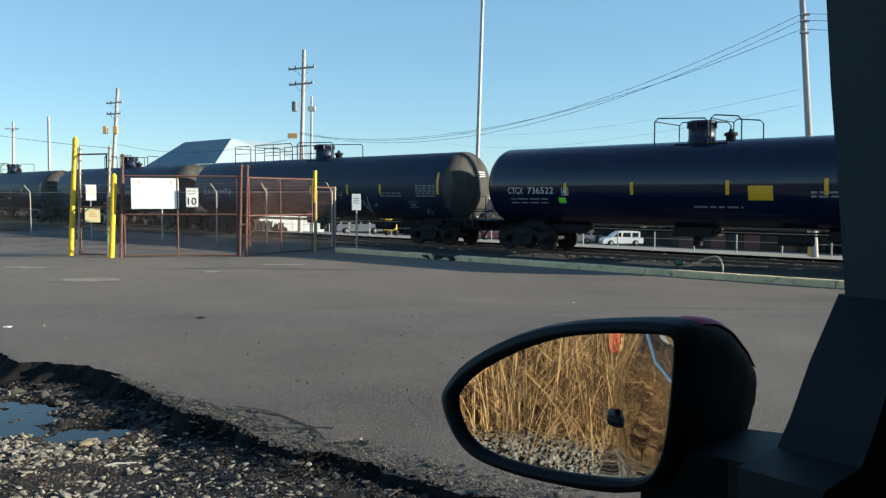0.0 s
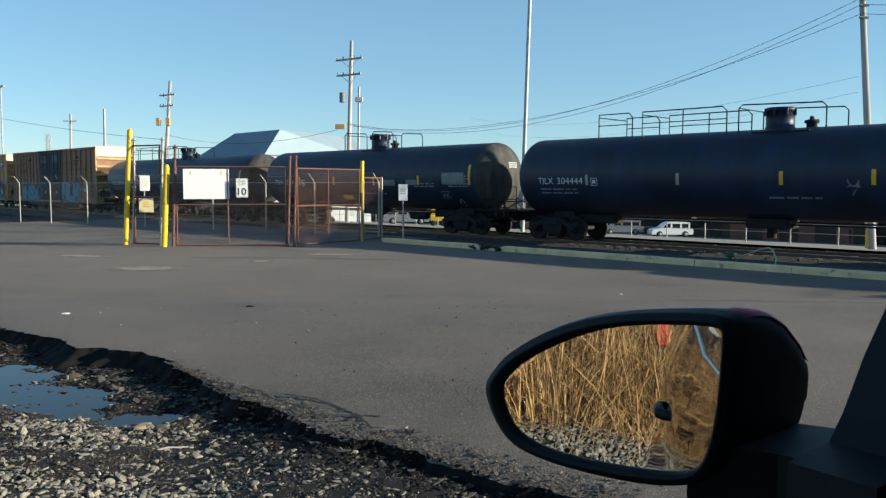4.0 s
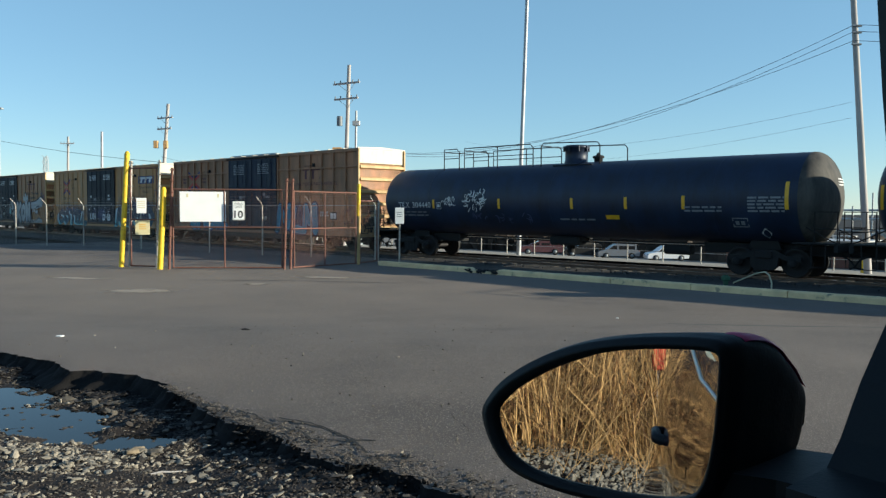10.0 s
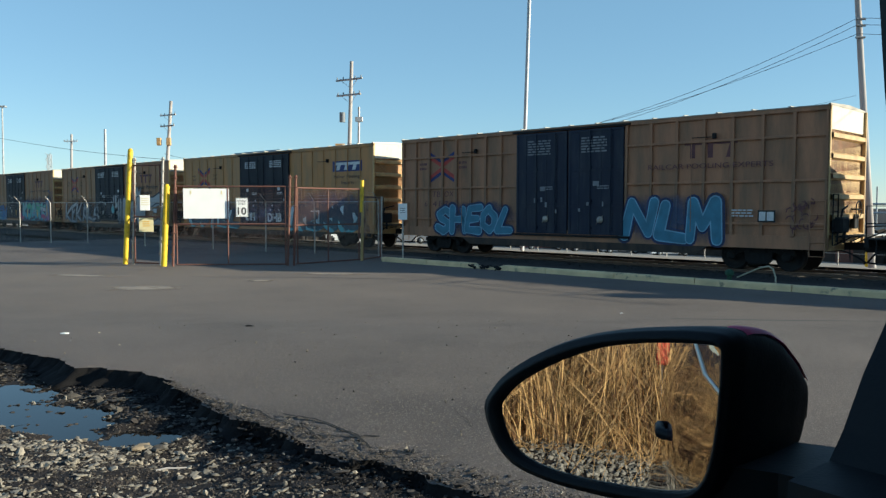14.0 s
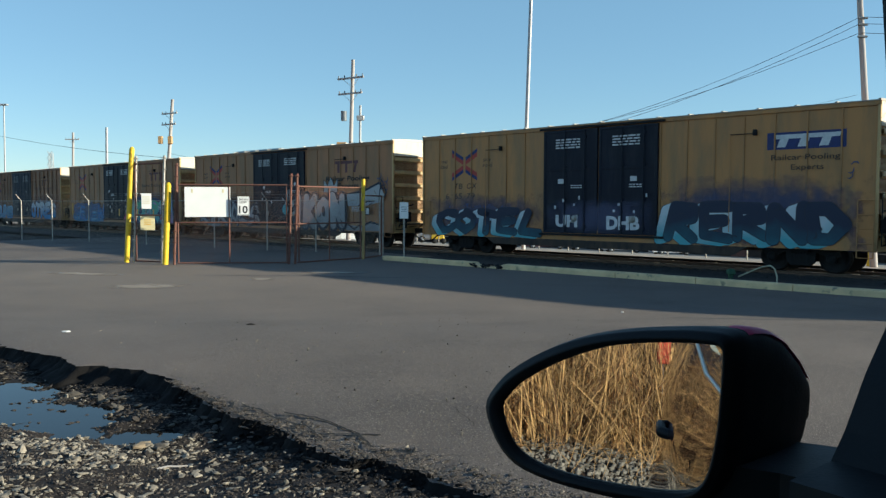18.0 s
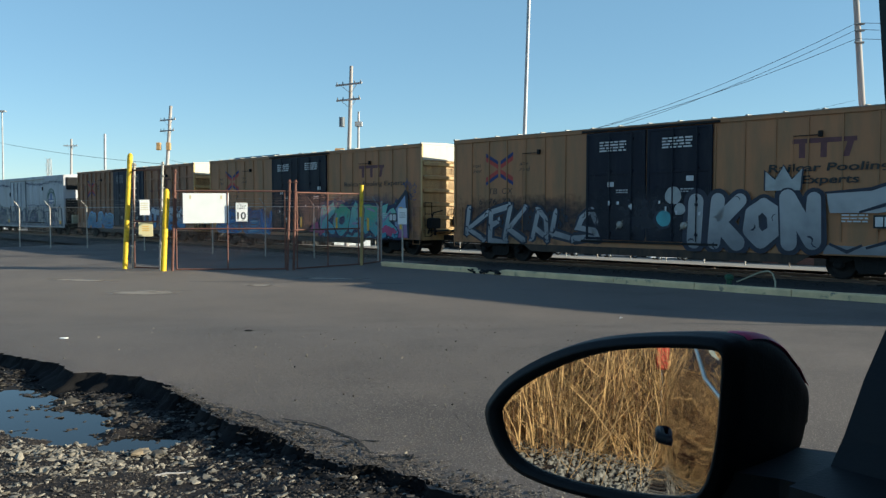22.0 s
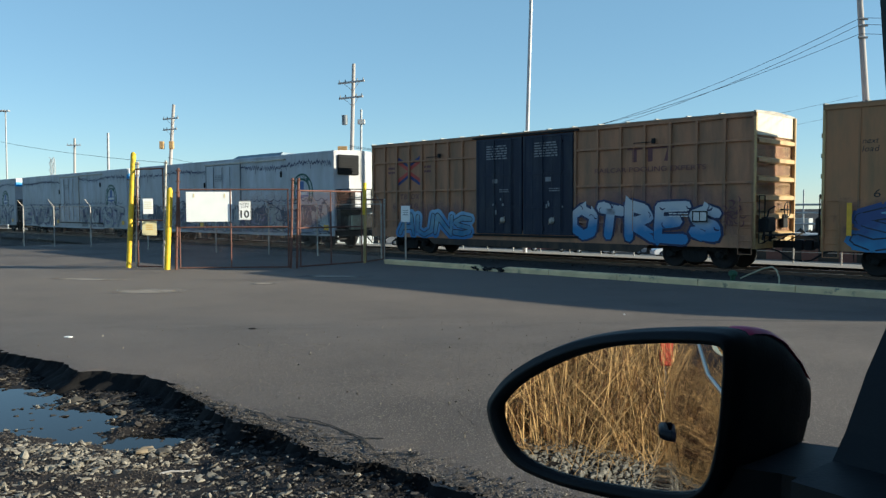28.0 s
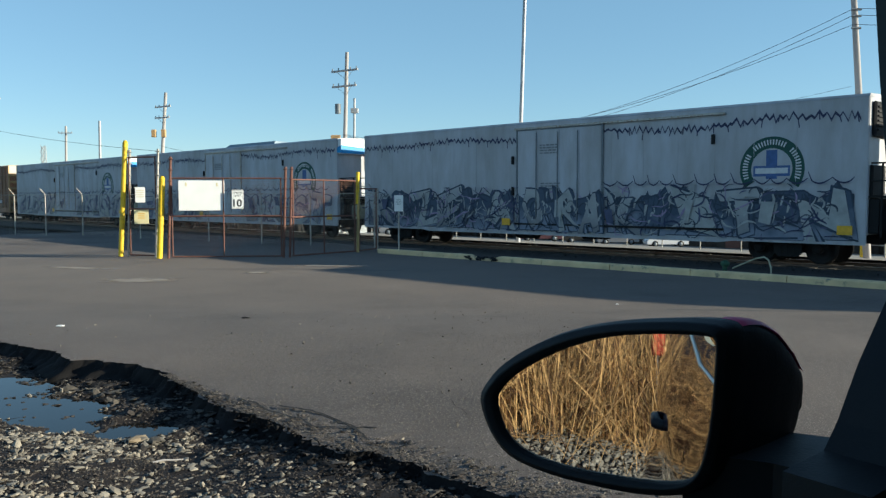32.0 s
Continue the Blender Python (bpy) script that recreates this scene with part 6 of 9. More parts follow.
    s.v = [(h - 0.72 + 0.72 * math.sqrt(max(1 - ((x + 0.0) ** 2 + (z - TANK_Z) ** 2) / TANK_R ** 2, 0)) + 0.03, x, z) for x, y, z in s.v]
    part("end_lettering", s, None, car, "small white stencils on the tank head")
    truck(car, h - 1.85)
    truck(car, -h + 1.85)
    return car


REEFER = 22.0


def reefer(label, first, seed):
    """A white insulated refrigerator car with a cooling unit at its leading end."""
    car = thing("refrigerator_car", label, "refrigerator car", "freight cars of the train")
    rnd = random.Random(seed)
    h = REEFER / 2
    p = M["reefer"]
    s = Shape().box(-h, h, -HALF, HALF, 0.95, 4.9, 0.03)
    part("body", s, p, car)
    s = Shape()
    s.prism([(-h, 1.0), (-h, 0.66), (-h + 3.9, 0.66), (-h + 4.4, 0.6), (h - 4.4, 0.6), (h - 3.9, 0.66), (h, 0.66), (h, 1.0)], -HALF - 0.006, -HALF + 0.06)
    s.prism([(-h, 1.0), (-h, 0.66), (h, 0.66), (h, 1.0)], HALF - 0.06, HALF + 0.006)
    part("side_sill", s, p, car)
    s = Shape()
    s.add([(x, y, z) for x in (-h, h) for y, z in ((-HALF - 0.01, 4.88), (-HALF + 0.05, 4.96), (0, 5.03), (HALF - 0.05, 4.96), (HALF + 0.01, 4.88))], [(0, 1, 6, 5), (1, 2, 7, 6), (2, 3, 8, 7), (3, 4, 9, 8), (4, 0, 5, 9), (0, 4, 3, 2, 1), (5, 6, 7, 8, 9)])
    part("roof", s, p, car)
    for i in range(17):
        x = -h + 0.7 + i * (REEFER - 1.4) / 16
        if -3.0 < x < 2.4:
            continue
        part("panel_seam", Shape().box(x - 0.012, x + 0.012, -HALF - 0.006, -HALF + 0.01, 1.0, 4.86), p, car)
    # sliding plug door with its track
    s = Shape()
    s.box(-1.65, 2.2, -HALF - 0.05, -HALF + 0.02, 1.1, 4.62, 0.02)
    door = part("plug_door", s, p, car)
    for x in (-0.75, 0.35, 1.25):
        part("door_seam", Shape().box(x - 0.02, x + 0.02, -HALF - 0.065, -HALF - 0.05, 1.1, 4.62), p, door)
    for x in (-0.7, 0.3, 1.2):
        part("lock_rod", Shape().tube([(x, -HALF - 0.1, 1.2), (x, -HALF - 0.1, 4.5)], 0.02, 6), M["can"] if first else M["galv"], door)
    for a, b, c, d in ((-1.72, 2.27, 4.62, 4.66), (-1.72, 2.27, 1.06, 1.10), (-1.72, -1.66, 1.1, 4.62), (2.21, 2.27, 1.1, 4.62)):
        part("door_gasket", Shape().box(a, b, -HALF - 0.055, -HALF + 0.01, c, d), M["can"] if first else M["galv"], door, "grey rubber door seal")
    s = Shape()
    s.use(M["grey_ink"])
    bars(s, -0.55, 4.0, 0.8, 4, 0.05, 0.05, -HALF - 0.07, rnd)
    bars(s, -0.5, 2.55, 0.9, 3, 0.05, 0.05, -HALF - 0.07, rnd)
    part("stencils", s, None, door)
    part("door_track", Shape().box(-1.8, 6.8, -HALF - 0.09, -HALF, 4.66, 4.74, 0.01), M["galv"], car)
    part("door_track", Shape().box(-1.8, 6.8, -HALF - 0.09, -HALF, 0.98, 1.05, 0.01), M["under"], car)
    for x, z in ((6.4, 3.9), (-1.9, 3.5), (-1.9, 2.3)):
        part("door_stop", Shape().box(x - 0.06, x + 0.06, -HALF - 0.08, -HALF, z - 0.16, z + 0.16, 0.02), M["under"], car)
    # round emblem: green ring, white field, blue cross
    cx, cz = h - 2.72, 2.9
    s = Shape()
    s.use(M["green_ink"])
    a = [math.radians(-35 + 250 * i / 40) for i in range(41)]
    s.add([(cx + r * math.cos(t), -HALF - 0.006, cz + r * math.sin(t)) for t in a for r in (0.63, 0.99)], [(2 * i, 2 * i + 1, 2 * i + 3, 2 * i + 2) for i in range(40)])
    s.use(M["white_paint"])
    for i in range(2, 38):
        if i in (13, 14, 27, 28):
            continue
        t0, t1 = a[i] + 0.025, a[i + 1] - 0.03
        s.add([(cx + r * math.cos(t), -HALF - 0.010, cz + r * math.sin(t)) for t in (t0, t1) for r in (0.74, 0.90)], [(0, 1, 3, 2)])
    for k, (x0, x1, z0, z1, mt) in enumerate(((-0.17, 0.17, -0.3, 0.58, "emblem_blue"), (-0.56, 0.56, -0.22, 0.10, "emblem_blue"), (-0.50, 0.50, -0.14, 0.03, "white_paint"))):
        o = -HALF - 0.0065 - 0.002 * k
        s.use(M[mt]).add([(cx + x0, o, cz + z0), (cx + x1, o, cz + z0), (cx + x1, o, cz + z1), (cx + x0, o, cz + z1)], [(0, 1, 2, 3)])
    part("emblem", s, None, car, "round green and blue painted emblem")
    # drips along the eave and sprayed figures below
    y = -HALF - 0.012
    s = Shape()
    s.use(M["g_navy"])
    pts, x, z = [], -h + 0.15, 4.45
    while x < h - 0.1:
        pts.append((x, 4.36 + (0.11 if len(pts) % 2 else -0.11) * rnd.uniform(0.1, 1.4) + 0.08 * math.sin(x * 0.9)))
        x += rnd.uniform(0.06, 0.15)
    pts = [q for q in pts if not (-1.7 < q[0] < 2.2)]
    for group in ([q for q in pts if q[0] < 0], [q for q in pts if q[0] > 0]):
        v = []
        for q in group:
            w = rnd.uniform(0.025, 0.06)
            v += [(q[0], y, q[1] - w), (q[0], y, q[1] + w)]
        s.add(v, [(2 * i, 2 * i + 1, 2 * i + 3, 2 * i + 2) for i in range(len(group) - 1)])
    for q in pts[::5]:
        stroke(s, [q, (q[0] + rnd.uniform(-0.05, 0.05), q[1] - rnd.uniform(0.12, 0.3))], 0.03, y - 0.002)
    part("drip_line", s, None, car, "sprayed dark blue jagged drip line")
    base = -h + 0.2
    words = (("ROZEMA", -10.6, -1.9), ("OHRA", -1.5, 2.3), ("KWITEN", 2.5, 10.6)) if first else (("ELDOM", -10.4, -2.2), ("BRUST", 2.6, 10.2))
    for k, (word, a, b) in enumerate(words):
        tag(car, word, a, b, 0.8, 2.3, ["f_chrome", "f_slate", "g_silver"] if first else ["f_chrome", "g_silver"], "g_slate" if first else "g_haze", y - (0.06 if k == 1 and first else 0.004), seed + k, None, "g_silver" if first else "g_haze", side="f_slate", block="f_slate" if first else None, push=(0.16, -0.08), bend=1.6, spurs=4, fat=0.05)
    s = Shape()
    y -= 0.034
    for i in range(420 if first else 200):
        s.use(M[rnd.choice(["g_haze", "g_slate", "g_silver", "g_navy", "g_lilac", "g_slate"] if first else ["g_haze", "g_silver", "g_lilac"])])
        x, z = rnd.uniform(base, h - 0.9), rnd.uniform(0.85, 2.25)
        a, bend, r = rnd.uniform(0, 6.28), rnd.uniform(-0.35, 0.35), rnd.uniform(0.06, 0.13)
        pts = []
        for j in range(rnd.randint(4, 10)):
            pts.append((min(x, h - 0.1), min(max(z, 0.72), 2.45)))
            x, z, a = x + r * math.cos(a), z + r * 0.9 * math.sin(a), a + bend + rnd.uniform(-0.3, 0.3)
        stroke(s, pts, rnd.uniform(0.02, 0.05), y - 0.00005 * i)
    y -= 0.05
    for i in range(6):
        s.use(M[rnd.choice(["g_haze", "g_silver"])])
        x, z, w, hh = rnd.uniform(base, h - 1.2), rnd.uniform(0.8, 1.7), rnd.uniform(0.12, 0.4), rnd.uniform(0.25, 0.7)
        s.add([(x, y, z), (x + w, y, z + rnd.uniform(-0.1, 0.1)), (x + w * 0.7 + rnd.uniform(-0.3, 0.3), y, z + hh), (x + rnd.uniform(-0.3, 0.2), y, z + hh)], [(0, 1, 2, 3)])
    s.use(M["g_navy"])
    x = 2.3 if first else base
    while x < h - 0.6:
        w = rnd.uniform(0.45, 0.8)
        pts = [(x + w * j / 6, 2.45 + 0.16 * abs(2 * ((j / 6) - 0.5)) ** 2 + rnd.uniform(-0.01, 0.01) + (0.2 if j == 0 and rnd.random() < 0.5 else 0)) for j in range(7)]
        stroke(s, pts, 0.035, y - 0.003)
        x += w
    part("graffiti", s, None, car, "dense sprayed figures in white and dark blue outlines")
    for x in (-2.4, h - 0.75):
        s = Shape().add([(x, y - 0.006, 0.95), (x + 0.42, y - 0.006, 0.95), (x + 0.42, y - 0.006, 1.22), (x, y - 0.006, 1.22)], [(0, 1, 2, 3)])
        part("reflector", s, M["reflector"], car)
    # leading end: cooling unit, platform, rail and fuel tank
    if first:
        s = Shape()
        s.box(h, h + 0.12, -1.3, 0.05, 3.75, 4.76, 0.05)
        part("unit_housing", s, M["under"], car, "dark cooling unit louvres")
        for i in range(6):
            z = 3.92 + i * 0.13
            part("louvre", Shape().box(h + 0.12, h + 0.16, -1.2, 0.0, z, z + 0.05, m=None), M["under"], car)
    else:
        s = Shape().box(h, h + 0.25, -HALF + 0.05, HALF - 0.05, 4.2, 4.93, 0.03)
        part("end_top", s, M["car_white"], car, "white top of the end wall")
        s = Shape()
        s.add([(h + 0.256, -HALF + 0.05, 4.22), (h + 0.256, HALF - 0.05, 4.22), (h + 0.256, HALF - 0.05, 4.42), (h + 0.256, -HALF + 0.05, 4.62)], [(0, 1, 2, 3)])
        s.add([(h + 0.0, -HALF - 0.004, 4.25), (h + 0.25, -HALF + 0.046, 4.25), (h + 0.25, -HALF + 0.046, 4.6), (h + 0.0, -HALF - 0.004, 4.5)], [(0, 1, 2, 3)])
        part("blue_band", s, M["sky_blue"], car, "bright blue painted band")
    s = Shape()
    s.box(h, h + 1.15, -1.4, 1.4, 2.02, 2.08, 0.01)
    for x, yy in ((h + 0.35, -1.38), (h + 1.12, -1.38), (h + 1.12, 0.0), (h + 1.12, 1.38)):
        s.tube([(x, yy, 0.9 if yy else 2.05), (x, yy, 3.0)], 0.03, 6)
    for z in (2.5, 3.0):
        s.tube([(h + 0.05, -1.38, z), (h + 1.12, -1.38, z), (h + 1.12, 1.38, z)], 0.026, 6)
    part("end_platform", s, M["under"], car, "railed end platform")
    s = Shape()
    s.box(h + 0.15, h + 0.7, -1.1, 1.1, 0.98, 1.75, 0.12)
    part("fuel_tank", s, M["under"], car, "grimy dark fuel tank")
    # stands for the tank's sunlit part, the sun put into its tan colour
    part("battery_box", Shape().box(h + 0.74, h + 1.1, -1.2, -0.4, 1.0, 1.7, 0.05), M["pipe_pale"], car, "tan box for the fuel tank's sunlit part, light put into its colour")
    s = Shape()
    s.box(h, h + 0.3, -1.35, 0.1, 1.0, 2.0, 0.03)
    s.box(h, h + 0.1, -1.35, -0.2, 2.08, 2.95, 0.02)
    part("control_box", s, M["under"], car)
    for yy, z0, z1 in ((0.25, 3.4, 4.6), (1.2, 3.4, 4.6)):
        part("hatch_edge", Shape().box(h, h + 0.02, yy, yy + 0.03, z0, z1), M["can"], car)
    s = Shape()
    s.box(-h + 0.1, h + 1.15, -0.34, 0.34, 0.66, 0.96, 0.02)
    for x in (-6, -3, 0, 3, 6):
        s.box(x - 0.06, x + 0.06, -1.4, 1.4, 0.72, 0.95)
    s.tube([(-2.2, -0.8, 0.6), (-1.2, -0.8, 0.6)], 0.2, 10)
    s.box(1.0, 2.0, -1.0, -0.5, 0.5, 0.9, 0.04)
    s.tube([(-5.5, -1.0, 0.62), (5.5, -1.0, 0.62)], 0.02, 5)
    part("underframe", s, M["under"], car)
    coupler(car, h + 0.9, 1, 0.75)
    coupler(car, -h + 0.1, -1, 1.1)
    truck(car, h - 2.35)
    truck(car, -h + 2.35)
    return car


def place_car(car, middle):
    CARS.append((car, middle))
    return car


PIT = BOX + BOX_GAP
c1 = tankcar("glossy blue-black tank car with white reporting marks", 16.83, "CTCX", "736522", "tank_blue", ((0.35, 0.42), (3.95, 0.42), (6.6, 0.42), (9.9, 0.45), (12.8, 0.48)), 0.05, ((-1.2, 0.65, "loop"), (0.75, 1.75, "loop")), 1,
             ((10.6, 1.95, 0.75, 0.45, "reflector"), (3.7, 1.82, 0.3, 0.2, "lime")))
place_car(c1, 69.955)
c2 = tankcar("long black tank car with white marks and a top walkway", 19.895, "TILX", "304444", "tank", ((0.3, 0.7), (3.62, 0.38), (7.25, 0.4), (10.7, 0.42), (13.3, 0.45), (15.45, 0.45), (18.85, 0.9)), 0.15, ((-6.1, -4.7, "rail"), (-4.3, -1.2, "rail"), (-0.8, 1.9, "loop")), 2)
place_car(c2, 50.41)
c3 = tankcar("shorter black tank car with patched white notices", 16.826, "TILX", "255104", "tank", ((0.3, 0.7), (3.65, 0.42), (6.55, 0.42), (9.6, 0.42), (12.65, 0.42), (15.75, 0.85)), 0.1, ((-1.5, 0.2, "loop"), (0.6, 2.1, "loop")), 3,
             ((7.0, 1.42, 0.8, 0.22, "reflector"), (10.3, 2.1, 0.85, 0.26, "grey_ink"), (11.9, 2.12, 0.7, 0.24, "grey_ink"), (14.2, 2.15, 1.3, 0.5, "grey_ink")))
place_car(c3, 30.86)
c4 = tankcar("long black tank car with white scrawl and a top walkway", 19.895, "TILX", "304440", "tank", ((0.3, 0.7), (3.62, 0.38), (7.35, 0.4), (10.9, 0.4), (13.2, 0.42), (15.4, 0.45), (18.8, 0.85)), 0.2, ((-6.1, -5.2, "rail"), (-4.9, -1.2, "rail"), (-0.8, 1.9, "loop")), 4,
             ((12.4, 1.75, 0.55, 0.15, "reflector"),))
place_car(c4, 11.314)
# thin scrawls: (car, half length, from, height, width, tall, strokes, paint)
for car, half, u, z, w, tall, k, mt in ((c4, 9.95, 5.6, 2.15, 1.1, 0.6, 46, "white_paint"), (c4, 9.95, 4.35, 2.3, 0.6, 0.2, 16, "white_paint"), (c4, 9.95, 5.8, 1.66, 3.6, 0.16, 22, "g_haze"), (c2, 9.95, 12.6, 2.0, 0.5, 0.12, 6, "grey_ink")):
    rnd = random.Random(int(u * 10))
    s = Shape()
    s.use(M[mt])
    for i in range(k):
        x, zz, a = u - half + rnd.uniform(0, w), z + rnd.uniform(0, tall), rnd.uniform(0, 6)
        turn_by = rnd.uniform(-0.9, 0.9)
        pts = []
        for j in range(5):
            pts.append((x, zz))
            x, zz, a = x + 0.06 * math.cos(a), zz + 0.06 * math.sin(a), a + turn_by
        stroke(s, pts, 0.028, -0.012)
    part("scrawl", on_tank(s), None, car, "loose chalky scrawl")
s = Shape()
s.use(M["grey_ink"])
for pts in (((4.2, 2.12), (4.35, 1.8), (4.55, 1.2)), ((4.55, 1.2), (4.62, 1.6), (4.72, 2.15)), ((5.0, 1.6), (5.1, 1.66), (5.25, 1.72))):
    fine = []
    for (xa, za), (xb, zb) in zip(pts, pts[1:]):
        fine += [(xa + (xb - xa) * k / 8, za + (zb - za) * k / 8) for k in range(8)]
    stroke(s, fine, 0.09, -0.014)
part("scrawl", on_tank(s), None, c2, "pale sprayed letter")

b6 = boxcar("tan ribbed double-door boxcar with turquoise graffiti", "box_c", True, "TBOX", "64174", seed=6)
piece(b6, "SHEOL", -7.0, -2.65, 0.82, 2.12, [(0.26, "g_navy"), (0.08, "g_sky"), (0.0, "g_cyan")], -HALF - 0.006, 61, 0.26, 12)
mist(b6, -7.3, -2.5, 0.75, 2.3, -HALF - 0.003, "mist_blue")
mist(b6, 2.1, 6.3, 0.75, 2.5, -HALF - 0.003, "mist_blue")
piece(b6, "NLM", 2.4, 5.95, 0.78, 2.36, [(0.24, "g_navy"), (0.08, "g_sky"), (0.0, "g_cyan")], -HALF - 0.006, 62, 0.31, 12, jitter=0.03)
b7 = boxcar("yellow double-door boxcar with shaded teal graffiti along its base", "box_b", False, "TBOX", "66579", seed=7, logo="panel")
piece(b7, "COTEL", -8.3, -2.6, 0.8, 2.0, [(0.05, "g_dark"), (0.0, "f_night")], -HALF - 0.012, 71, 0.30, 12, (-0.30, -0.10, "f_ice"), scratch=1)
mist(b7, -9.2, -2.4, 0.75, 2.5, -HALF - 0.008, "mist_slate")
mist(b7, -2.5, 2.4, 0.95, 2.3, -HALF - 0.062, "mist_slate")
piece(b7, "RERND", 2.75, 8.5, 0.8, 2.25, [(0.05, "g_dark"), (0.0, "f_night")], -HALF - 0.012, 72, 0.36, 12, (-0.34, -0.12, "f_ice"), scratch=1)
mist(b7, 2.4, 9.1, 0.7, 3.0, -HALF - 0.008, "mist_slate")
mist(b7, 2.5, 9.0, 0.7, 2.6, -HALF - 0.006, "mist_slate")
s = Shape()
s.use(M["white_paint"])
write(s, "UH", -1.9, 1.25, 0.42, -HALF - 0.07, 1.0, 0, 0.05)
write(s, "DHB", 0.35, 1.2, 0.45, -HALF - 0.07, 1.35, 0, 0.05)
part("graffiti", s, None, b7, "white block letters on the doors")
b8 = boxcar("tan double-door boxcar with big white graffiti", "box_a", False, "TBOX", "67672", seed=8, logo="split")
piece(b8, "KEKALS", -8.5, -1.9, 0.8, 2.2, [(0.20, "g_dark"), (0.08, "g_dark"), (0.0, "f_chrome")], -HALF - 0.006, 81, 0.20, 5, spikes=6, scratch=9, jitter=0.2)
mist(b8, -9.1, -1.5, 0.7, 2.7, -HALF - 0.003, "mist_dark")
mist(b8, -2.5, 2.6, 0.9, 2.9, -HALF - 0.058, "mist_dark")
piece(b8, "IKON", 1.2, 5.75, 0.78, 2.72, [(0.30, "g_dark"), (0.10, "g_dark"), (0.0, "f_chrome")], -HALF - 0.056, 82, 0.46, 14, scratch=2, jitter=0.04)
s = Shape()
for grow, mt in ((0.05, "g_dark"), (0.0, "g_silver")):
    s.use(M[mt])
    o = -HALF - 0.06 - (0.004 if grow == 0 else 0)
    s.add([(4.1 - grow, o, 2.66), (5.15 + grow, o, 2.66), (5.2 + grow, o, 3.3 + grow), (4.9, o, 2.98 + grow), (4.65, o, 3.4 + grow), (4.4, o, 2.98 + grow), (4.1 - grow, o, 3.25 + grow)], [(0, 1, 3, 5), (1, 2, 3), (3, 4, 5), (5, 6, 0)])
part("graffiti", s, None, b8, "sprayed silver crown")
s = Shape()
s.use(M["f_chrome"])
s.add([(5.9, -HALF - 0.05, 2.55), (7.1, -HALF - 0.05, 2.62), (8.35, -HALF - 0.05, 3.02), (8.75, -HALF - 0.05, 2.45), (8.5, -HALF - 0.05, 2.18), (7.3, -HALF - 0.05, 1.98), (6.0, -HALF - 0.05, 1.98)], [(0, 6, 5, 1), (1, 5, 4, 3, 2)])
s.use(M["g_dark"])
for pts in (((5.85, 2.57), (7.1, 2.66), (8.35, 3.07), (8.5, 2.75)), ((8.3, 2.2), (8.5, 3.25), (8.85, 2.6), (8.6, 2.3)), ((6.8, 2.0), (7.5, 2.22), (8.0, 2.2), (7.6, 2.02)), ((6.0, 1.08), (6.5, 0.86), (6.9, 1.06)), ((7.0, 0.98), (7.7, 1.22), (8.4, 1.1))):
    stroke(s, pts, 0.08, -HALF - 0.056)
s.use(M["f_chrome"])
s.add([(5.85, -HALF - 0.05, 1.05), (6.9, -HALF - 0.05, 1.02), (7.7, -HALF - 0.05, 1.24), (8.4, -HALF - 0.05, 1.12), (8.5, -HALF - 0.05, 0.8), (5.85, -HALF - 0.05, 0.78)], [(0, 1, 2, 3, 4, 5)])
part("graffiti", s, None, b8, "flat white sprayed fields")
s = Shape()
for cx, cz, r, mt in ((1.0, 2.55, 0.30, "g_silver"), (1.25, 2.1, 0.2, "g_silver"), (0.62, 1.75, 0.34, "g_dark"), (0.66, 1.78, 0.27, "g_aqua")):
    s.use(M[mt])
    blob(s, cx, cz, r, r, -HALF - 0.068 - 0.002 * (mt != "g_dark"), random.Random(int(cx * 10)), rough=0.05)
part("graffiti", s, None, b8, "pale sprayed bubbles on the door")
b9 = boxcar("tan double-door boxcar with green and blue graffiti", "box_a", False, "TBOX", "66271", seed=9)
piece(b9, "SENEW", -8.3, -2.5, 0.8, 2.0, [(0.34, "f_deep"), (0.08, "g_dark"), (0.0, ["f_deep", "g_blue", "g_haze"])], -HALF - 0.006, 91, 0.24, 5, shine="g_sky", spikes=3, scratch=3, jitter=0.14)
mist(b9, -8.9, -2.0, 0.7, 2.3, -HALF - 0.003, "mist_blue")
mist(b9, 1.0, 9.2, 0.7, 2.9, -HALF - 0.008, "mist_blue")
piece(b9, "KOARK", 1.9, 7.7, 0.78, 2.4, [(0.40, "g_navy"), (0.10, "g_navy"), (0.0, ["f_mint", "f_green"])], -HALF - 0.066, 92, 0.44, 6, shine="g_lilac", spikes=3, scratch=2, jitter=0.09)
s = Shape()
s.use(M["g_navy"])
spiky(s, 1.75, 8.0, 0.78, 2.55, -HALF - 0.056, random.Random(93), 0.08)
s.use(M["f_green"])
spiky(s, 1.75, 8.0, 0.78, 2.45, -HALF - 0.060, random.Random(93))
part("graffiti", s, None, b9, "jagged green sprayed field")
s = Shape()
s.use(M["g_dark"]).add([(7.3, -HALF - 0.064, 2.1), (8.25, -HALF - 0.064, 3.0), (8.4, -HALF - 0.064, 2.9), (8.5, -HALF - 0.064, 0.8), (7.9, -HALF - 0.064, 0.8)], [(0, 4, 3, 2, 1)])
s.use(M["f_lilac"]).add([(7.5, -HALF - 0.076, 2.0), (8.24, -HALF - 0.076, 2.75), (8.4, -HALF - 0.076, 0.82), (7.6, -HALF - 0.076, 0.82)], [(0, 3, 2, 1)])
part("graffiti", s, None, b9, "tall pointed lilac stroke")
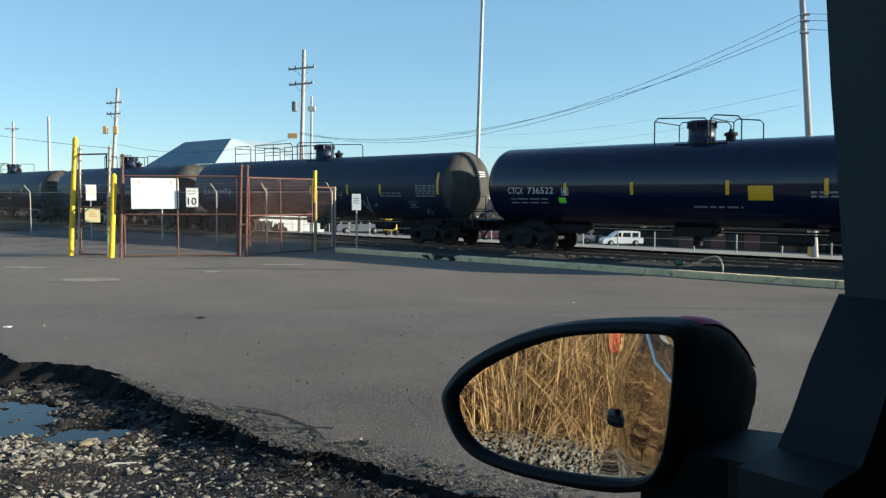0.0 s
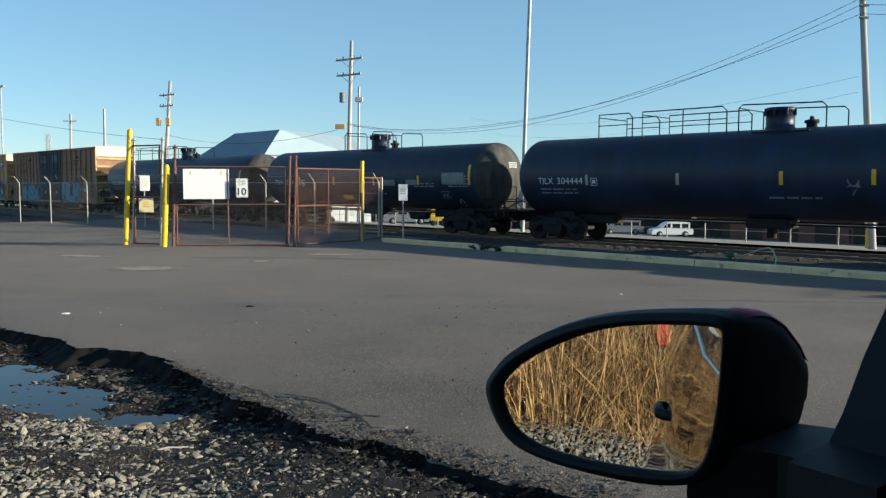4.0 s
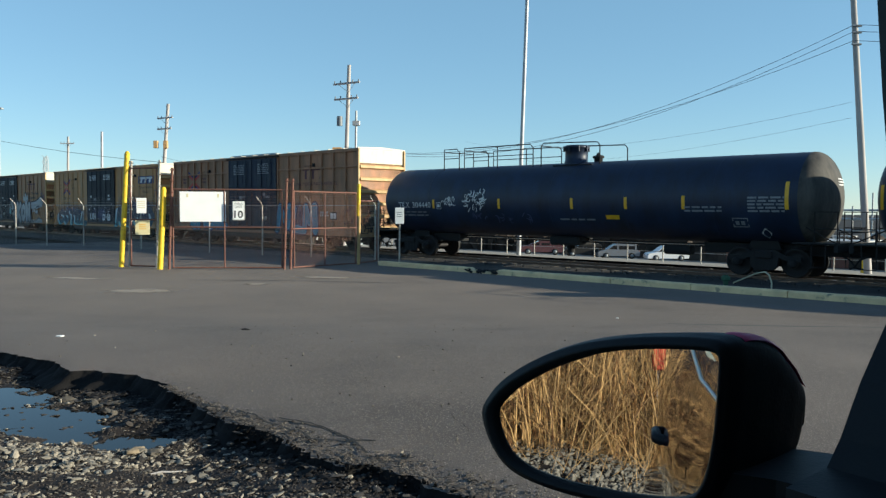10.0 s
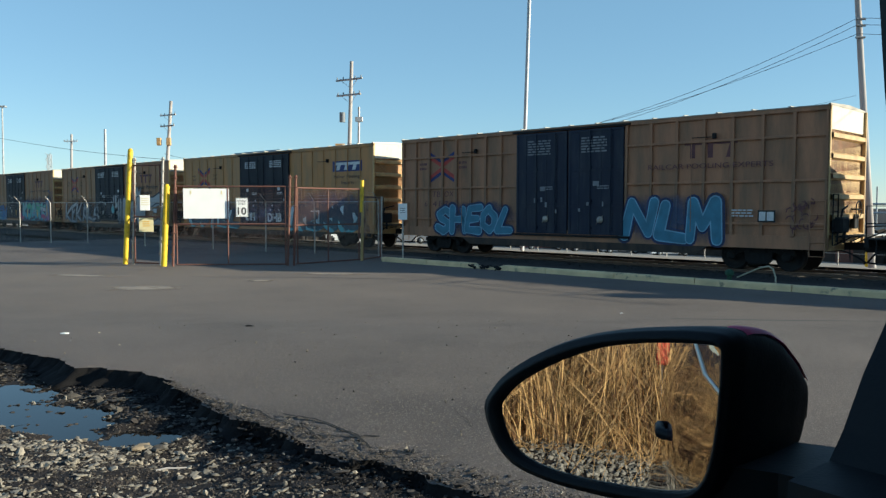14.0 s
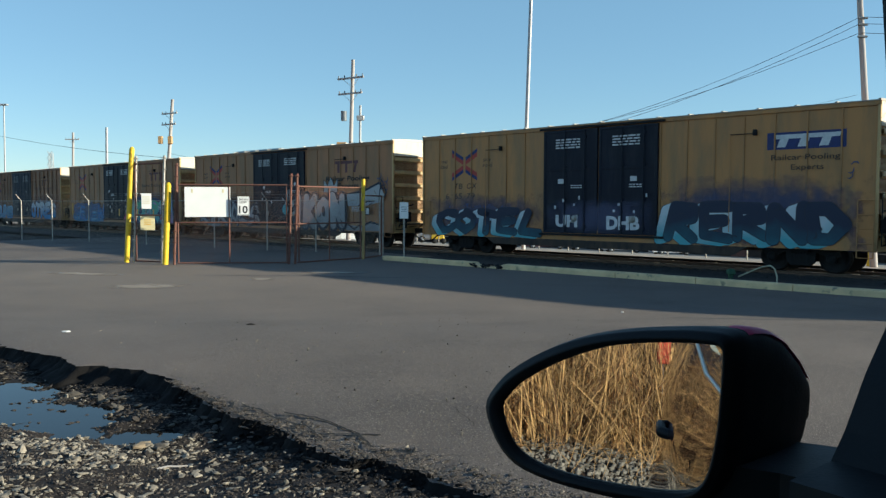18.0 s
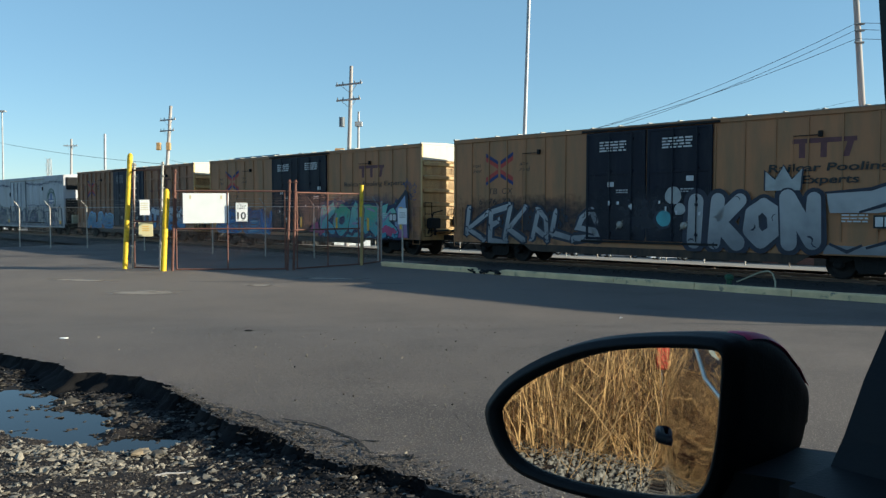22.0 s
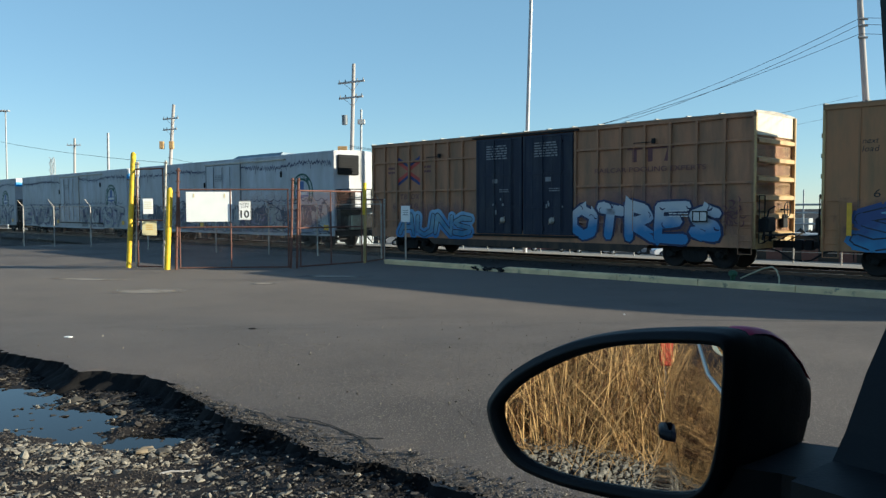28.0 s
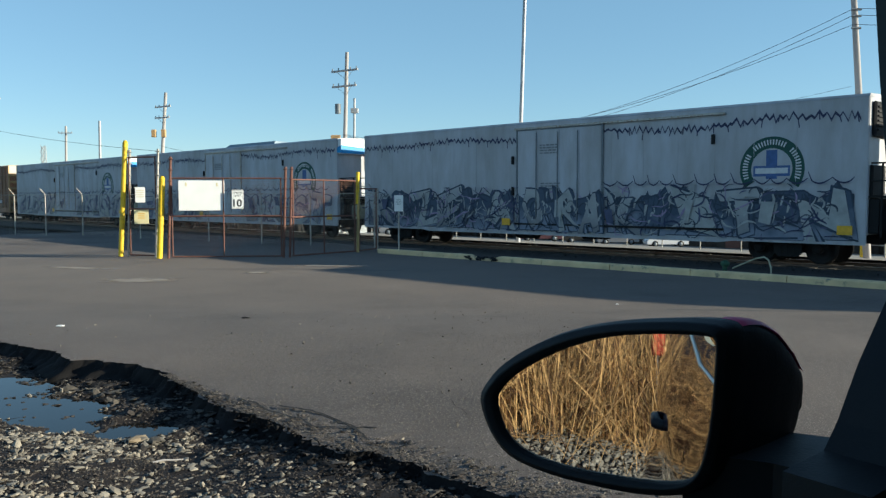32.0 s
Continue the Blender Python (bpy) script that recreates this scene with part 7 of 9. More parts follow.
for i, (x, z, w, hh) in enumerate(((-8.5, 1.2, 0.14, 0.95), (0.2, 1.2, 0.16, 0.5), (3.2, 1.1, 0.16, 0.6), (5.6, 1.1, 0.16, 0.6), (7.9, 1.2, 0.2, 1.0))):
    s = Shape().add([(x, -HALF - 0.11, z), (x + w, -HALF - 0.11, z), (x + w, -HALF - 0.11, z + hh), (x, -HALF - 0.11, z + hh)], [(0, 1, 2, 3)])
    part("reflector", s, M["reflector"], b9, "yellow reflective strip")
s = Shape()
s.use(M["g_pink"])
for x, z, r in ((1.5, 1.15, 0.32), (6.9, 1.15, 0.22), (7.3, 1.1, 0.26), (2.0, 1.0, 0.2)):
    blob(s, x, z, r * 1.3, r * 0.8, -HALF - 0.098, random.Random(int(x * 7)), 20, 0.5)
part("graffiti", s, None, b9, "magenta sprayed patches")
b10 = boxcar("tan ribbed double-door boxcar with pale blue graffiti", "box_c", True, "TBOX", "63118", seed=10)
piece(b10, "AUNS", -7.3, -2.75, 0.8, 1.85, [(0.36, "f_blue"), (0.08, "g_dark"), (0.0, "f_pale")], -HALF - 0.006, 101, 0.20, 12, scratch=3)
mist(b10, -7.9, -2.5, 0.8, 2.4, -HALF - 0.003, "mist_violet")
piece(b10, "OTRES", 2.2, 8.2, 0.78, 2.3, [(0.16, "g_navy"), (0.07, "g_navy"), (0.0, "f_frost")], -HALF - 0.006, 102, 0.36, 6, spikes=3, scratch=3, jitter=0.08)
mist(b10, 1.6, 9.1, 0.8, 2.9, -HALF - 0.003, "mist_violet")
for i, b in enumerate((b6, b7, b8, b9, b10)):
    place_car(b, -BOX / 2 - i * PIT)
r11 = reefer("white refrigerator car with dark sprayed figures and a railed platform", True, 31)
place_car(r11, -103.34 - REEFER / 2)
r12 = reefer("white refrigerator car with faded graffiti and a blue end band", False, 32)
place_car(r12, -127.40 - REEFER / 2)
r13 = reefer("dusty white refrigerator car with graffiti and a blue end band", False, 33)
place_car(r13, -151.46 - REEFER / 2)
b14 = boxcar("weathered tan ribbed boxcar at the tail of the view", "box_c", True, "TBOX", "64402", seed=14)
place_car(b14, -175.6 - BOX / 2)


# ---- gate, fence and signs ----
def pipe_post(name, label, cat, x, y, top, r, mat, lean=(0.0, 0.0), group="", cap=True):
    z0 = rise(x, y)
    s = Shape()
    s.tube([(0, 0, -0.05), (lean[0], lean[1], top - z0 - r)], r, 14)
    if cap:
        s.tube([(lean[0], lean[1], top - z0 - r), (lean[0], lean[1], top - z0 - r * 0.3), (lean[0], lean[1], top - z0)], r, 14, r * 0.35)
    return thing(name, label, cat, group, m=pose(x, y, z0), shape=s, mat=mat)


pipe_post("bollard", "tall round yellow-painted steel post beside the gate", "bollard", -11.55, 29.52, 4.25, 0.095, M["yellow_post"], (0.27, 0.0), "yellow gate posts")
pipe_post("bollard", "shorter round yellow-painted steel bollard beside the gate", "bollard", -9.75, 28.41, 2.92, 0.105, M["yellow_post"], (0.16, 0.0), "yellow gate posts")


def leaf(name, label, a, b, top, mids, uprights, net=True, bottom=0.06):
    """A pipe-framed chain-link leaf from a to b."""
    a, b = Vector((*a, 0)), Vector((*b, 0))
    d = b - a
    ln = d.length
    g = thing(name, label, "gate", m=Matrix.Translation(a) @ Matrix.Rotation(math.atan2(d.y, d.x), 4, "Z"))
    for z in [bottom, top] + list(mids):
        part("rail", Shape().tube([(0.0, 0, z), (ln, 0, z)], 0.028, 8), M["rust"], g)
    for u in uprights:
        part("upright", Shape().tube([(u * ln, 0, bottom), (u * ln, 0, top)], 0.026, 8), M["rust"], g)
    if net:
        s = Shape().add([(0.0, 0.006, bottom), (ln, 0.006, bottom), (ln, 0.006, top), (0.0, 0.006, top)], [(0, 1, 2, 3)])
        o = part("chain_link", s, M["net_rust"], g, "rusty woven chain-link mesh")
        uv = o.data.uv_layers.new(name="net")
        for lp in o.data.loops:
            c = o.data.vertices[lp.vertex_index].co
            uv.data[lp.index].uv = (c.x, c.z)
    return g


def barbed_post(x, y, top, mat, lean=0.0, group="gate posts", barbs=True, label="rusty steel gate post with barbed wire clips"):
    s = Shape()
    s.tube([(0, 0, -0.05), (lean, 0, top)], 0.045, 10)
    ob = thing("gate_post", label, "post", group, m=pose(x, y, 0), shape=s, mat=mat)
    for i in range(9):
        z = 0.4 + (top - 0.5) * i / 8
        part("clip", Shape().box(-0.075, 0.075, -0.06, 0.06, z, z + 0.035, 0.01, Matrix.Translation((lean * z / top, 0, 0))), mat, ob)
    return ob


barbed_post(-11.26, 29.52, 3.9, M["galv"], 0.13, label="galvanised gate post with clips")
barbed_post(-10.06, 28.96, 3.9, M["galv"], 0.16, label="galvanised gate post with clips")
barbed_post(-9.43, 28.41, 3.6, M["rust"], 0.15)
barbed_post(-5.41, 28.72, 3.25, M["rust"], 0.11)
barbed_post(-5.20, 28.80, 3.25, M["rust"], 0.10)
M["post_tan"] = material("faded_yellow_paint", (0.46, 0.32, 0.13), 0.7, vary=0.25, scale=4, bump=0.2, second=(0.25, 0.13, 0.06), amount=0.15, streak=3)
tan_post = pipe_post("gate_post", "steel gate post in faded yellow paint with a brighter head", "post", -3.0, 31.36, 2.4, 0.06, M["post_tan"], (0.05, 0), "gate posts")
s = Shape().tube([(0, 0, 1.9), (0.03, 0, 3.15)], 0.075, 10)
part("post_head", s, M["yellow_post"], tan_post, "yellow painted sleeve")
pipe_post("fence_post", "slim galvanised fence post", "post", -2.35, 33.0, 2.55, 0.04, M["galv"], (0.03, 0), "fence posts")
walk_gate = leaf("pedestrian_gate", "narrow chain-link gate panel with two small signs", (-11.2, 29.5), (-10.0, 28.98), 3.62, (1.75,), (0.03, 0.97), False)
gate = leaf("vehicle_gate", "rusty pipe and chain-link swing gate leaf with a large white sign", (-9.32, 28.43), (-5.44, 28.72), 2.84, (1.5,), (0.01, 0.47, 0.99))
gate2 = leaf("vehicle_gate", "rusty pipe and chain-link swing gate leaf standing angled", (-5.12, 28.85), (-3.05, 31.3), 2.8, (1.45,), (0.02, 0.48, 0.98))
leaf("short_fence", "short chain-link fence panel at the end of the kerb", (-2.95, 31.4), (-2.37, 32.95), 2.5, (), (0.02, 0.98))


def sign(name, label, m, wide, high, mat, marks=None):
    s = Shape().box(-wide / 2, wide / 2, -0.012, 0.0, 0, high, 0.004)
    # rounded corners come from a cut edge
    ob = thing(name, label, "sign", m=m, shape=s, mat=mat)
    if marks:
        part("print", marks, None, ob, "black printed lettering")
    return ob


gd = math.degrees(math.atan2(28.72 - 28.43, -5.44 + 9.32))
s = Shape()
s.use(M["sign_cream"])
for x in (-0.55, 0.5):
    s.add([(x, -0.017, 0.86), (x + 0.05, -0.017, 0.86), (x + 0.05, -0.017, 0.98), (x, -0.017, 0.98)], [(0, 1, 2, 3)])
sign("notice_board", "large blank white sign board fixed to the gate", pose(-8.21, 28.40, 1.70, 0, 0, gd + 9), 1.56, 1.06, M["sign_white"], s)
s = Shape()
s.use(M["ink"])
write(s, "SPEED", -0.15, 0.53, 0.07, -0.017, 0.3)
write(s, "LIMIT", -0.13, 0.43, 0.07, -0.017, 0.26)
write(s, "10", -0.15, 0.08, 0.26, -0.017, 0.3, 0, 0.02)
for a, b, c, d in ((-0.2, 0.2, 0.02, 0.03), (-0.2, 0.2, 0.645, 0.655), (-0.2, -0.19, 0.02, 0.655), (0.19, 0.2, 0.02, 0.655)):
    s.add([(a, -0.015, c), (b, -0.015, c), (b, -0.015, d), (a, -0.015, d)], [(0, 1, 2, 3)])
sign("speed_limit_sign", "white speed limit sign with black figures on the gate", pose(-6.98, 28.52, 1.76, 0, 0, gd + 9), 0.42, 0.67, M["sign_white"], s)
s = Shape()
s.use(M["sign_cream"])
bars(s, -0.13, 0.42, 0.26, 4, 0.025, 0.05, -0.017, random.Random(2))
sign("small_sign", "small white sign with faint print on the narrow gate", pose(-10.72, 29.34, 1.98, 0, 0, 14), 0.34, 0.56, M["sign_white"], s)
s = Shape()
s.use(M["reflector"])
bars(s, -0.12, 0.36, 0.24, 3, 0.03, 0.05, -0.017, random.Random(3))
sign("small_sign", "small faded yellow sign on the narrow gate", pose(-10.68, 29.32, 1.2, 0, 0, 14), 0.5, 0.52, M["sign_cream"], s)
s = Shape().tube([(0, 0, -0.05), (0, 0, 2.2)], 0.035, 8)
sp = thing("sign_post", "galvanised sign post at the end of the kerb", "sign post", m=pose(-1.35, 30.6, 0), shape=s, mat=M["galv"])
s = Shape().box(-0.17, 0.17, -0.05, -0.035, 1.62, 2.24, 0.004)
part("sign_plate", s, M["sign_white"], sp, "plain white sign plate")
s = Shape()
s.use(M["ink"])
bars(s, -0.1, 2.05, 0.2, 3, 0.02, 0.06, -0.055, random.Random(4))
part("print", s, None, sp)

# The yard fence beyond the gate, with outward barbed arms.
fence = thing("yard_fence", "chain-link yard fence with angled barbed-wire arms", "fence")
FENCE = [(-58, 66), (-45, 58.5), (-36, 53.5), (-31.5, 51.0), (-27.6, 49), (-24.81, 47.6), (-22.32, 46.2), (-20.2, 46.18), (-15.6, 42.6), (-11.12, 39.55), (-8.09, 37.59), (-5.59, 36.2), (-2.5, 33.6)]
for i, (x, y) in enumerate(FENCE):
    s = Shape().tube([(x, y, -0.05), (x, y, 2.35)], 0.035, 8)
    s.tube([(x, y, 2.35), (x - 0.22, y - 0.2, 2.72)], 0.02, 6)
    part("post", s, M["galv"], fence)
for (x0, y0), (x1, y1) in zip(FENCE, FENCE[1:]):
    part("top_rail", Shape().tube([(x0, y0, 2.33), (x1, y1, 2.33)], 0.018, 6), M["galv"], fence)
    s = Shape()
    for k in (0.35, 0.7, 1.0):
        s.tube([(x0 - 0.22 * k, y0 - 0.2 * k, 2.35 + 0.37 * k), (x1 - 0.22 * k, y1 - 0.2 * k, 2.35 + 0.37 * k)], 0.004, 4)
    part("barbed_wire", s, M["galv"], fence)
    s = Shape().add([(x0, y0, 0.03), (x1, y1, 0.03), (x1, y1, 2.33), (x0, y0, 2.33)], [(0, 1, 2, 3)])
    o = part("chain_link", s, M["net_galv"], fence)
    uv = o.data.uv_layers.new(name="net")
    ln = math.hypot(x1 - x0, y1 - y0)
    for lp in o.data.loops:
        c = o.data.vertices[lp.vertex_index].co
        uv.data[lp.index].uv = (ln if abs(c.x - x1) < 1e-4 else 0.0, c.z)

# The bent pipe and valve behind the kerb.
s = Shape()
s.tube([at(-9.5, 20.95, 0.22), at(-9.2, 20.92, 0.36), at(-8.85, 20.9, 0.52), at(-8.62, 20.88, 0.57), at(-8.5, 20.86, 0.5), at(-8.42, 20.84, 0.3), at(-8.40, 20.8, 0.02)], 0.022, 8)
pipe = thing("bent_pipe", "pale pipe bent over behind the kerb", "pipe", shape=s, mat=M["pipe_pale"])
s = Shape()
p = at(-9.72, 20.95, 0)
s.tube([(p.x, p.y, 0.0), (p.x, p.y, 0.42)], 0.07, 10)
s.box(p.x - 0.1, p.x + 0.1, p.y - 0.1, p.y + 0.1, 0.26, 0.4, 0.03)
thing("water_valve", "squat green painted valve behind the kerb", "valve", shape=s, mat=M["green_valve"])


# ---- poles and wires ----
def wood_pole(x, y, top, r, arms, lean=0.0, name="utility_pole", label="weathered wooden utility pole with crossarms", mat="wood_pole"):
    z0 = rise(x, y) - 0.1
    ob = thing(name, label, "utility pole", "utility poles", m=pose(x, y, 0))
    s = Shape().tube([(0, 0, z0), (lean * 0.5, 0, (z0 + top) / 2), (lean, 0, top)], r, 12, r * 0.7)
    part("pole", s, M[mat], ob)
    for z, wide, rz in arms:
        k = lean * (z - z0) / (top - z0)
        s = Shape().box(-wide / 2, wide / 2, -r - 0.1, -r, z - 0.06, z + 0.06, 0.01, Matrix.Translation((k, 0, 0)) @ Matrix.Rotation(radians(rz), 4, "Z"))
        arm = part("crossarm", s, M[mat], ob)
        for i in range(5):
            xx = -wide / 2 + 0.1 + i * (wide - 0.2) / 4
            if abs(xx) < 0.15:
                continue
            q = Matrix.Translation((k, 0, 0)) @ Matrix.Rotation(radians(rz), 4, "Z") @ Vector((xx, -r - 0.05, z + 0.06))
            part("insulator", Shape().tube([q, q + Vector((0, 0, 0.06)), q + Vector((0, 0, 0.16))], 0.05, 8, 0.03), M["can"], arm)
        s = Shape()
        for e in (-1, 1):
            s.tube([Matrix.Translation((k, 0, 0)) @ Matrix.Rotation(radians(rz), 4, "Z") @ Vector((e * wide * 0.3, -r - 0.03, z - 0.05)), (k, -r, z - 0.6)], 0.015, 5)
        part("brace", s, M["galv"], ob)
    return ob


u1 = wood_pole(-6.27, 55, 11.98, 0.17, ((10.72, 2.3, -34), (9.68, 2.1, -34)), 0.39)
part("transformer", Shape().tube([(-0.25, -0.1, 7.85), (-0.25, -0.1, 8.5)], 0.2, 12), M["can"], u1, "grey cylindrical transformer")
part("bracket", Shape().box(-0.75, -0.1, -0.15, 0.0, 6.05, 6.4, 0.02), M["ochre_box"], u1)
u2 = wood_pole(-25.75, 75, 11.87, 0.2, ((10.55, 2.2, -34), (9.55, 2.0, -34)), 0.95)
for dx in (-0.15, 0.75):
    part("meter_box", Shape().box(dx - 0.19, dx + 0.19, -0.4, -0.05, 7.75, 8.45, 0.03), M["ochre_box"], u2, "ochre painted box")
wood_pole(-50.3, 110, 11.9, 0.2, ((10.95, 1.9, 0),), 0.3)
s = Shape().tube([(-37.3, 90, rise(-37.3, 90)), (-37.16, 90, 10.7)], 0.17, 10, 0.14)
thing("steel_pole", "plain pale steel pole", "pole", shape=s, mat=M["far_steel"])
lm = thing("light_mast", "tall thin galvanised lighting mast", "light mast", m=pose(4.28, 40, 0))
part("mast", Shape().tube([(-0.1, 0, -2), (0.0, 0, 4.2), (0.24, 0, 13), (0.5, 0, 24)], 0.12, 12, 0.07), M["far_steel"], lm)
part("lamp_head", Shape().box(0.1, 0.9, -0.2, 0.2, 24, 24.2, 0.03), M["far_steel"], lm)
st = thing("steel_pole", "slim pale steel pole with a small camera box", "pole", m=pose(-5.84, 58, 0))
part("pole", Shape().tube([(0, 0, -2.2), (0.15, 0, 9.26)], 0.11, 10, 0.08), M["far_steel"], st)
part("camera_box", Shape().box(-0.12, 0.42, -0.15, 0.15, 8.2, 8.55, 0.03), M["far_steel"], st)
hm = thing("light_mast", "distant high lighting mast with a ring of lamps", "light mast", m=pose(-64.9, 120, 0))
part("mast", Shape().tube([(0, 0, -5), (0.2, 0, 16.8)], 0.16, 8, 0.1), M["far_steel"], hm)
for i in range(4):
    part("lamp_head", Shape().box(-0.75 + i * 0.4, -0.45 + i * 0.4, -0.3, 0.3, 16.75, 17.0, 0.03), M["far_steel"], hm)
lt = thing("lattice_tower", "distant steel lattice tower", "tower", m=pose(-57.9, 120, 0))
s = Shape()
for x, y in ((-0.4, -0.4), (0.4, -0.4), (0.4, 0.4), (-0.4, 0.4)):
    s.tube([(x, y, -5), (x * 0.5, y * 0.5, 9.8)], 0.06, 5)
for i in range(14):
    z = -4 + i
    s.tube([(-0.4, -0.4, z), (0.4, -0.4, z + 1)], 0.04, 4)
    s.tube([(0.4, -0.4, z), (-0.4, -0.4, z + 1)], 0.04, 4)
part("lattice", s, M["far_steel"], lt)
rp = wood_pole(16.95, 31, 11.6, 0.15, (), -1.0, label="near wooden utility pole, slightly leaning")
for z in (9.3, 9.05, 8.6):
    part("insulator", Shape().tube([(-0.95, -0.1, z), (-0.72, -0.1, z), (-0.6, -0.1, z)], 0.045, 8), M["can"], rp)


def wire(a, b, sag, label, r=0.012):
    a, b = Vector(a), Vector(b)
    pts = [a.lerp(b, i / 24) - Vector((0, 0, sag * 4 * (i / 24) * (1 - i / 24))) for i in range(25)]
    thing("overhead_wire", label, "wire", "overhead wires", shape=Shape().tube(pts, r, 5), mat=M["cable"])


RPX = 16.1
for k, (za, zb, sag) in enumerate(((9.35, 6.45, 2.2), (9.1, 6.4, 2.25), (8.75, 6.3, 1.75))):
    wire((RPX, 30.95, za), (-6.2, 54.8, zb), sag, "black sagging overhead wire between the poles", 0.010)
    wire((RPX, 30.95, za), (26, 18, za - 0.3), 0.8, "black overhead wire running on past the near pole", 0.010)
wire((-6.9, 54.9, 6.0), (-25.5, 75, 7.0), 0.9, "thin overhead wire between far poles")
wire((-25.8, 75, 6.5), (-82, 125, 16.2), 0.9, "thin overhead wire between far poles", 0.02)
wire((RPX, 31, 6.4), (3.0, 80, 9.0), 1.2, "thin overhead wire in the distance", 0.005)
wire((RPX, 31, 5.8), (5.0, 80, 7.5), 1.0, "thin overhead wire in the distance", 0.005)


# ---- beyond the tracks ----
wh = thing("warehouse", "low warehouse with a blue-grey hipped roof", "warehouse", m=pose(0, 0, 0))
part("wall", Shape().prism([(-26.6, 90), (-17.6, 82), (-9.0, 96.2), (-9.0, 107), (-26, 104)], -5.38, 4.5, Matrix.Rotation(0, 4, "Z") @ Matrix(((1, 0, 0, 0), (0, 0, 1, 0), (0, -1, 0, 0), (0, 0, 0, 1)))), M["wall_pale"], wh)
s = Shape()
peak, foot, corner = (-16.68, 85, 8.13), (-17.6, 81.5, 5.4), (-27.0, 90, 5.4)
s.use(M["roof_blue"]).add([foot, peak, (-23.98, 95, 8.36), corner, (-26.4, 104, 5.4)], [(0, 1, 2, 3), (2, 4, 3)])
# the sunward slope is painted lighter than the rest of the roof
s.use(M["roof_sunlit"]).add([foot, peak, (-11.88, 97, 8.22), (-10.4, 97.5, 7.9), (-8.6, 96, 5.4)], [(0, 1, 2, 3, 4)])
s.use(M["roof_blue"]).add([peak, (-23.98, 95, 8.36), (-22.0, 108, 8.3), (-11.88, 97, 8.22), (-26.4, 104, 5.4), (-8.6, 108, 5.4), (-10.4, 97.5, 7.9), (-8.6, 96, 5.4)], [(0, 3, 2, 1), (1, 2, 4), (2, 3, 6, 7, 5)])
part("roof", s, None, wh, "hipped metal roof")
for k in range(5):
    p = Vector((-17.4, 82, 2.2)).lerp(Vector((-9.2, 95.6, 2.2)), (k + 0.7) / 5.4)
    part("window", Shape().box(-0.7, 0.7, -0.09, 0.05, -0.6, 0.6, 0.02, Matrix.Translation(p) @ Matrix.Rotation(radians(58.9), 4, "Z")), M["glass_dark"], wh)



def parked_car(label, x, y, rz, paint, tall=1.5):
    z0 = rise(x, y)
    car = thing("parked_car", label, "car", "parked cars", m=pose(x, y, z0, 0, 0, rz))
    s = Shape().prism([(-2.25, 0.3), (-2.3, 0.75), (-2.1, 0.95), (-1.5, 1.02), (1.1, 1.0), (2.1, 0.85), (2.28, 0.6), (2.25, 0.3)], -0.88, 0.88)
    part("body", s, M[paint], car)
    s = Shape().prism([(-2.0, 0.98), (-1.6, tall - 0.05), (-1.2, tall), (0.3, tall - 0.02), (1.25, 0.98)], -0.74, 0.74)
    part("cabin", s, M["glass_dark"], car)
    s = Shape().prism([(-1.9, tall - 0.22), (-1.62, tall), (-1.2, tall + 0.04), (0.2, tall + 0.02), (0.66, tall - 0.2)], -0.76, 0.76)
    for x0 in (-1.85, -0.95, 0.1):
        s.box(x0 - 0.09, x0 + 0.09, -0.77, 0.77, 0.95, tall - 0.1)
    s.prism([(0.6, tall - 0.2), (0.7, tall - 0.2), (1.3, 0.98), (1.15, 0.98)], -0.77, 0.77)
    part("roof", s, M[paint], car)
    for wx in (-1.4, 1.4):
        for wy in (-0.8, 0.8):
            w = part("wheel", Shape().turned([(-0.11, 0.1), (-0.11, 0.3), (-0.08, 0.34), (0.08, 0.34), (0.11, 0.3), (0.11, 0.1)], Matrix.Translation((wx, wy, 0.34)) @ Matrix.Rotation(math.pi / 2, 4, "Z"), 18), M["tyre"], car)
            part("rim", Shape().turned([(-0.125, 0.02), (-0.12, 0.2), (0.12, 0.2), (0.125, 0.02)], Matrix.Translation((wx, wy, 0.34)) @ Matrix.Rotation(math.pi / 2, 4, "Z"), 12), M["can"], w)
    for yy in (-0.6, 0.6):
        part("headlight", Shape().box(2.1, 2.27, yy - 0.18, yy + 0.18, 0.62, 0.76, 0.03), M["chrome"], car)
        part("tail_light", Shape().box(-2.3, -2.2, yy - 0.16, yy + 0.16, 0.7, 0.9, 0.03), M["red_flag"], car)
    return car


parked_car("white sport utility car parked in the far lot", 25.3, 87, 182, "car_white", 1.68)
parked_car("dark sport utility car parked in the far lot", 20.2, 88, 178, "car_grey", 1.62)
parked_car("black saloon parked in the far lot", 16.6, 89, 180, "tyre", 1.45)
parked_car("dark red saloon parked in the far lot", 11.2, 84, 176, "maroon", 1.45)
parked_car("grey saloon parked by the far fence", -3.2, 80, 5, "car_grey", 1.42)
tr = thing("yellow_machine", "small yellow work machine parked in the far lot", "machine", m=pose(0.0, 80, rise(0, 80)))
part("body", Shape().box(-0.8, 0.5, -0.6, 0.6, 0.45, 1.1, 0.08), M["yellow_post"], tr)
part("cab", Shape().box(-0.7, 0.0, -0.5, 0.5, 1.1, 1.9, 0.06), M["yellow_post"], tr)
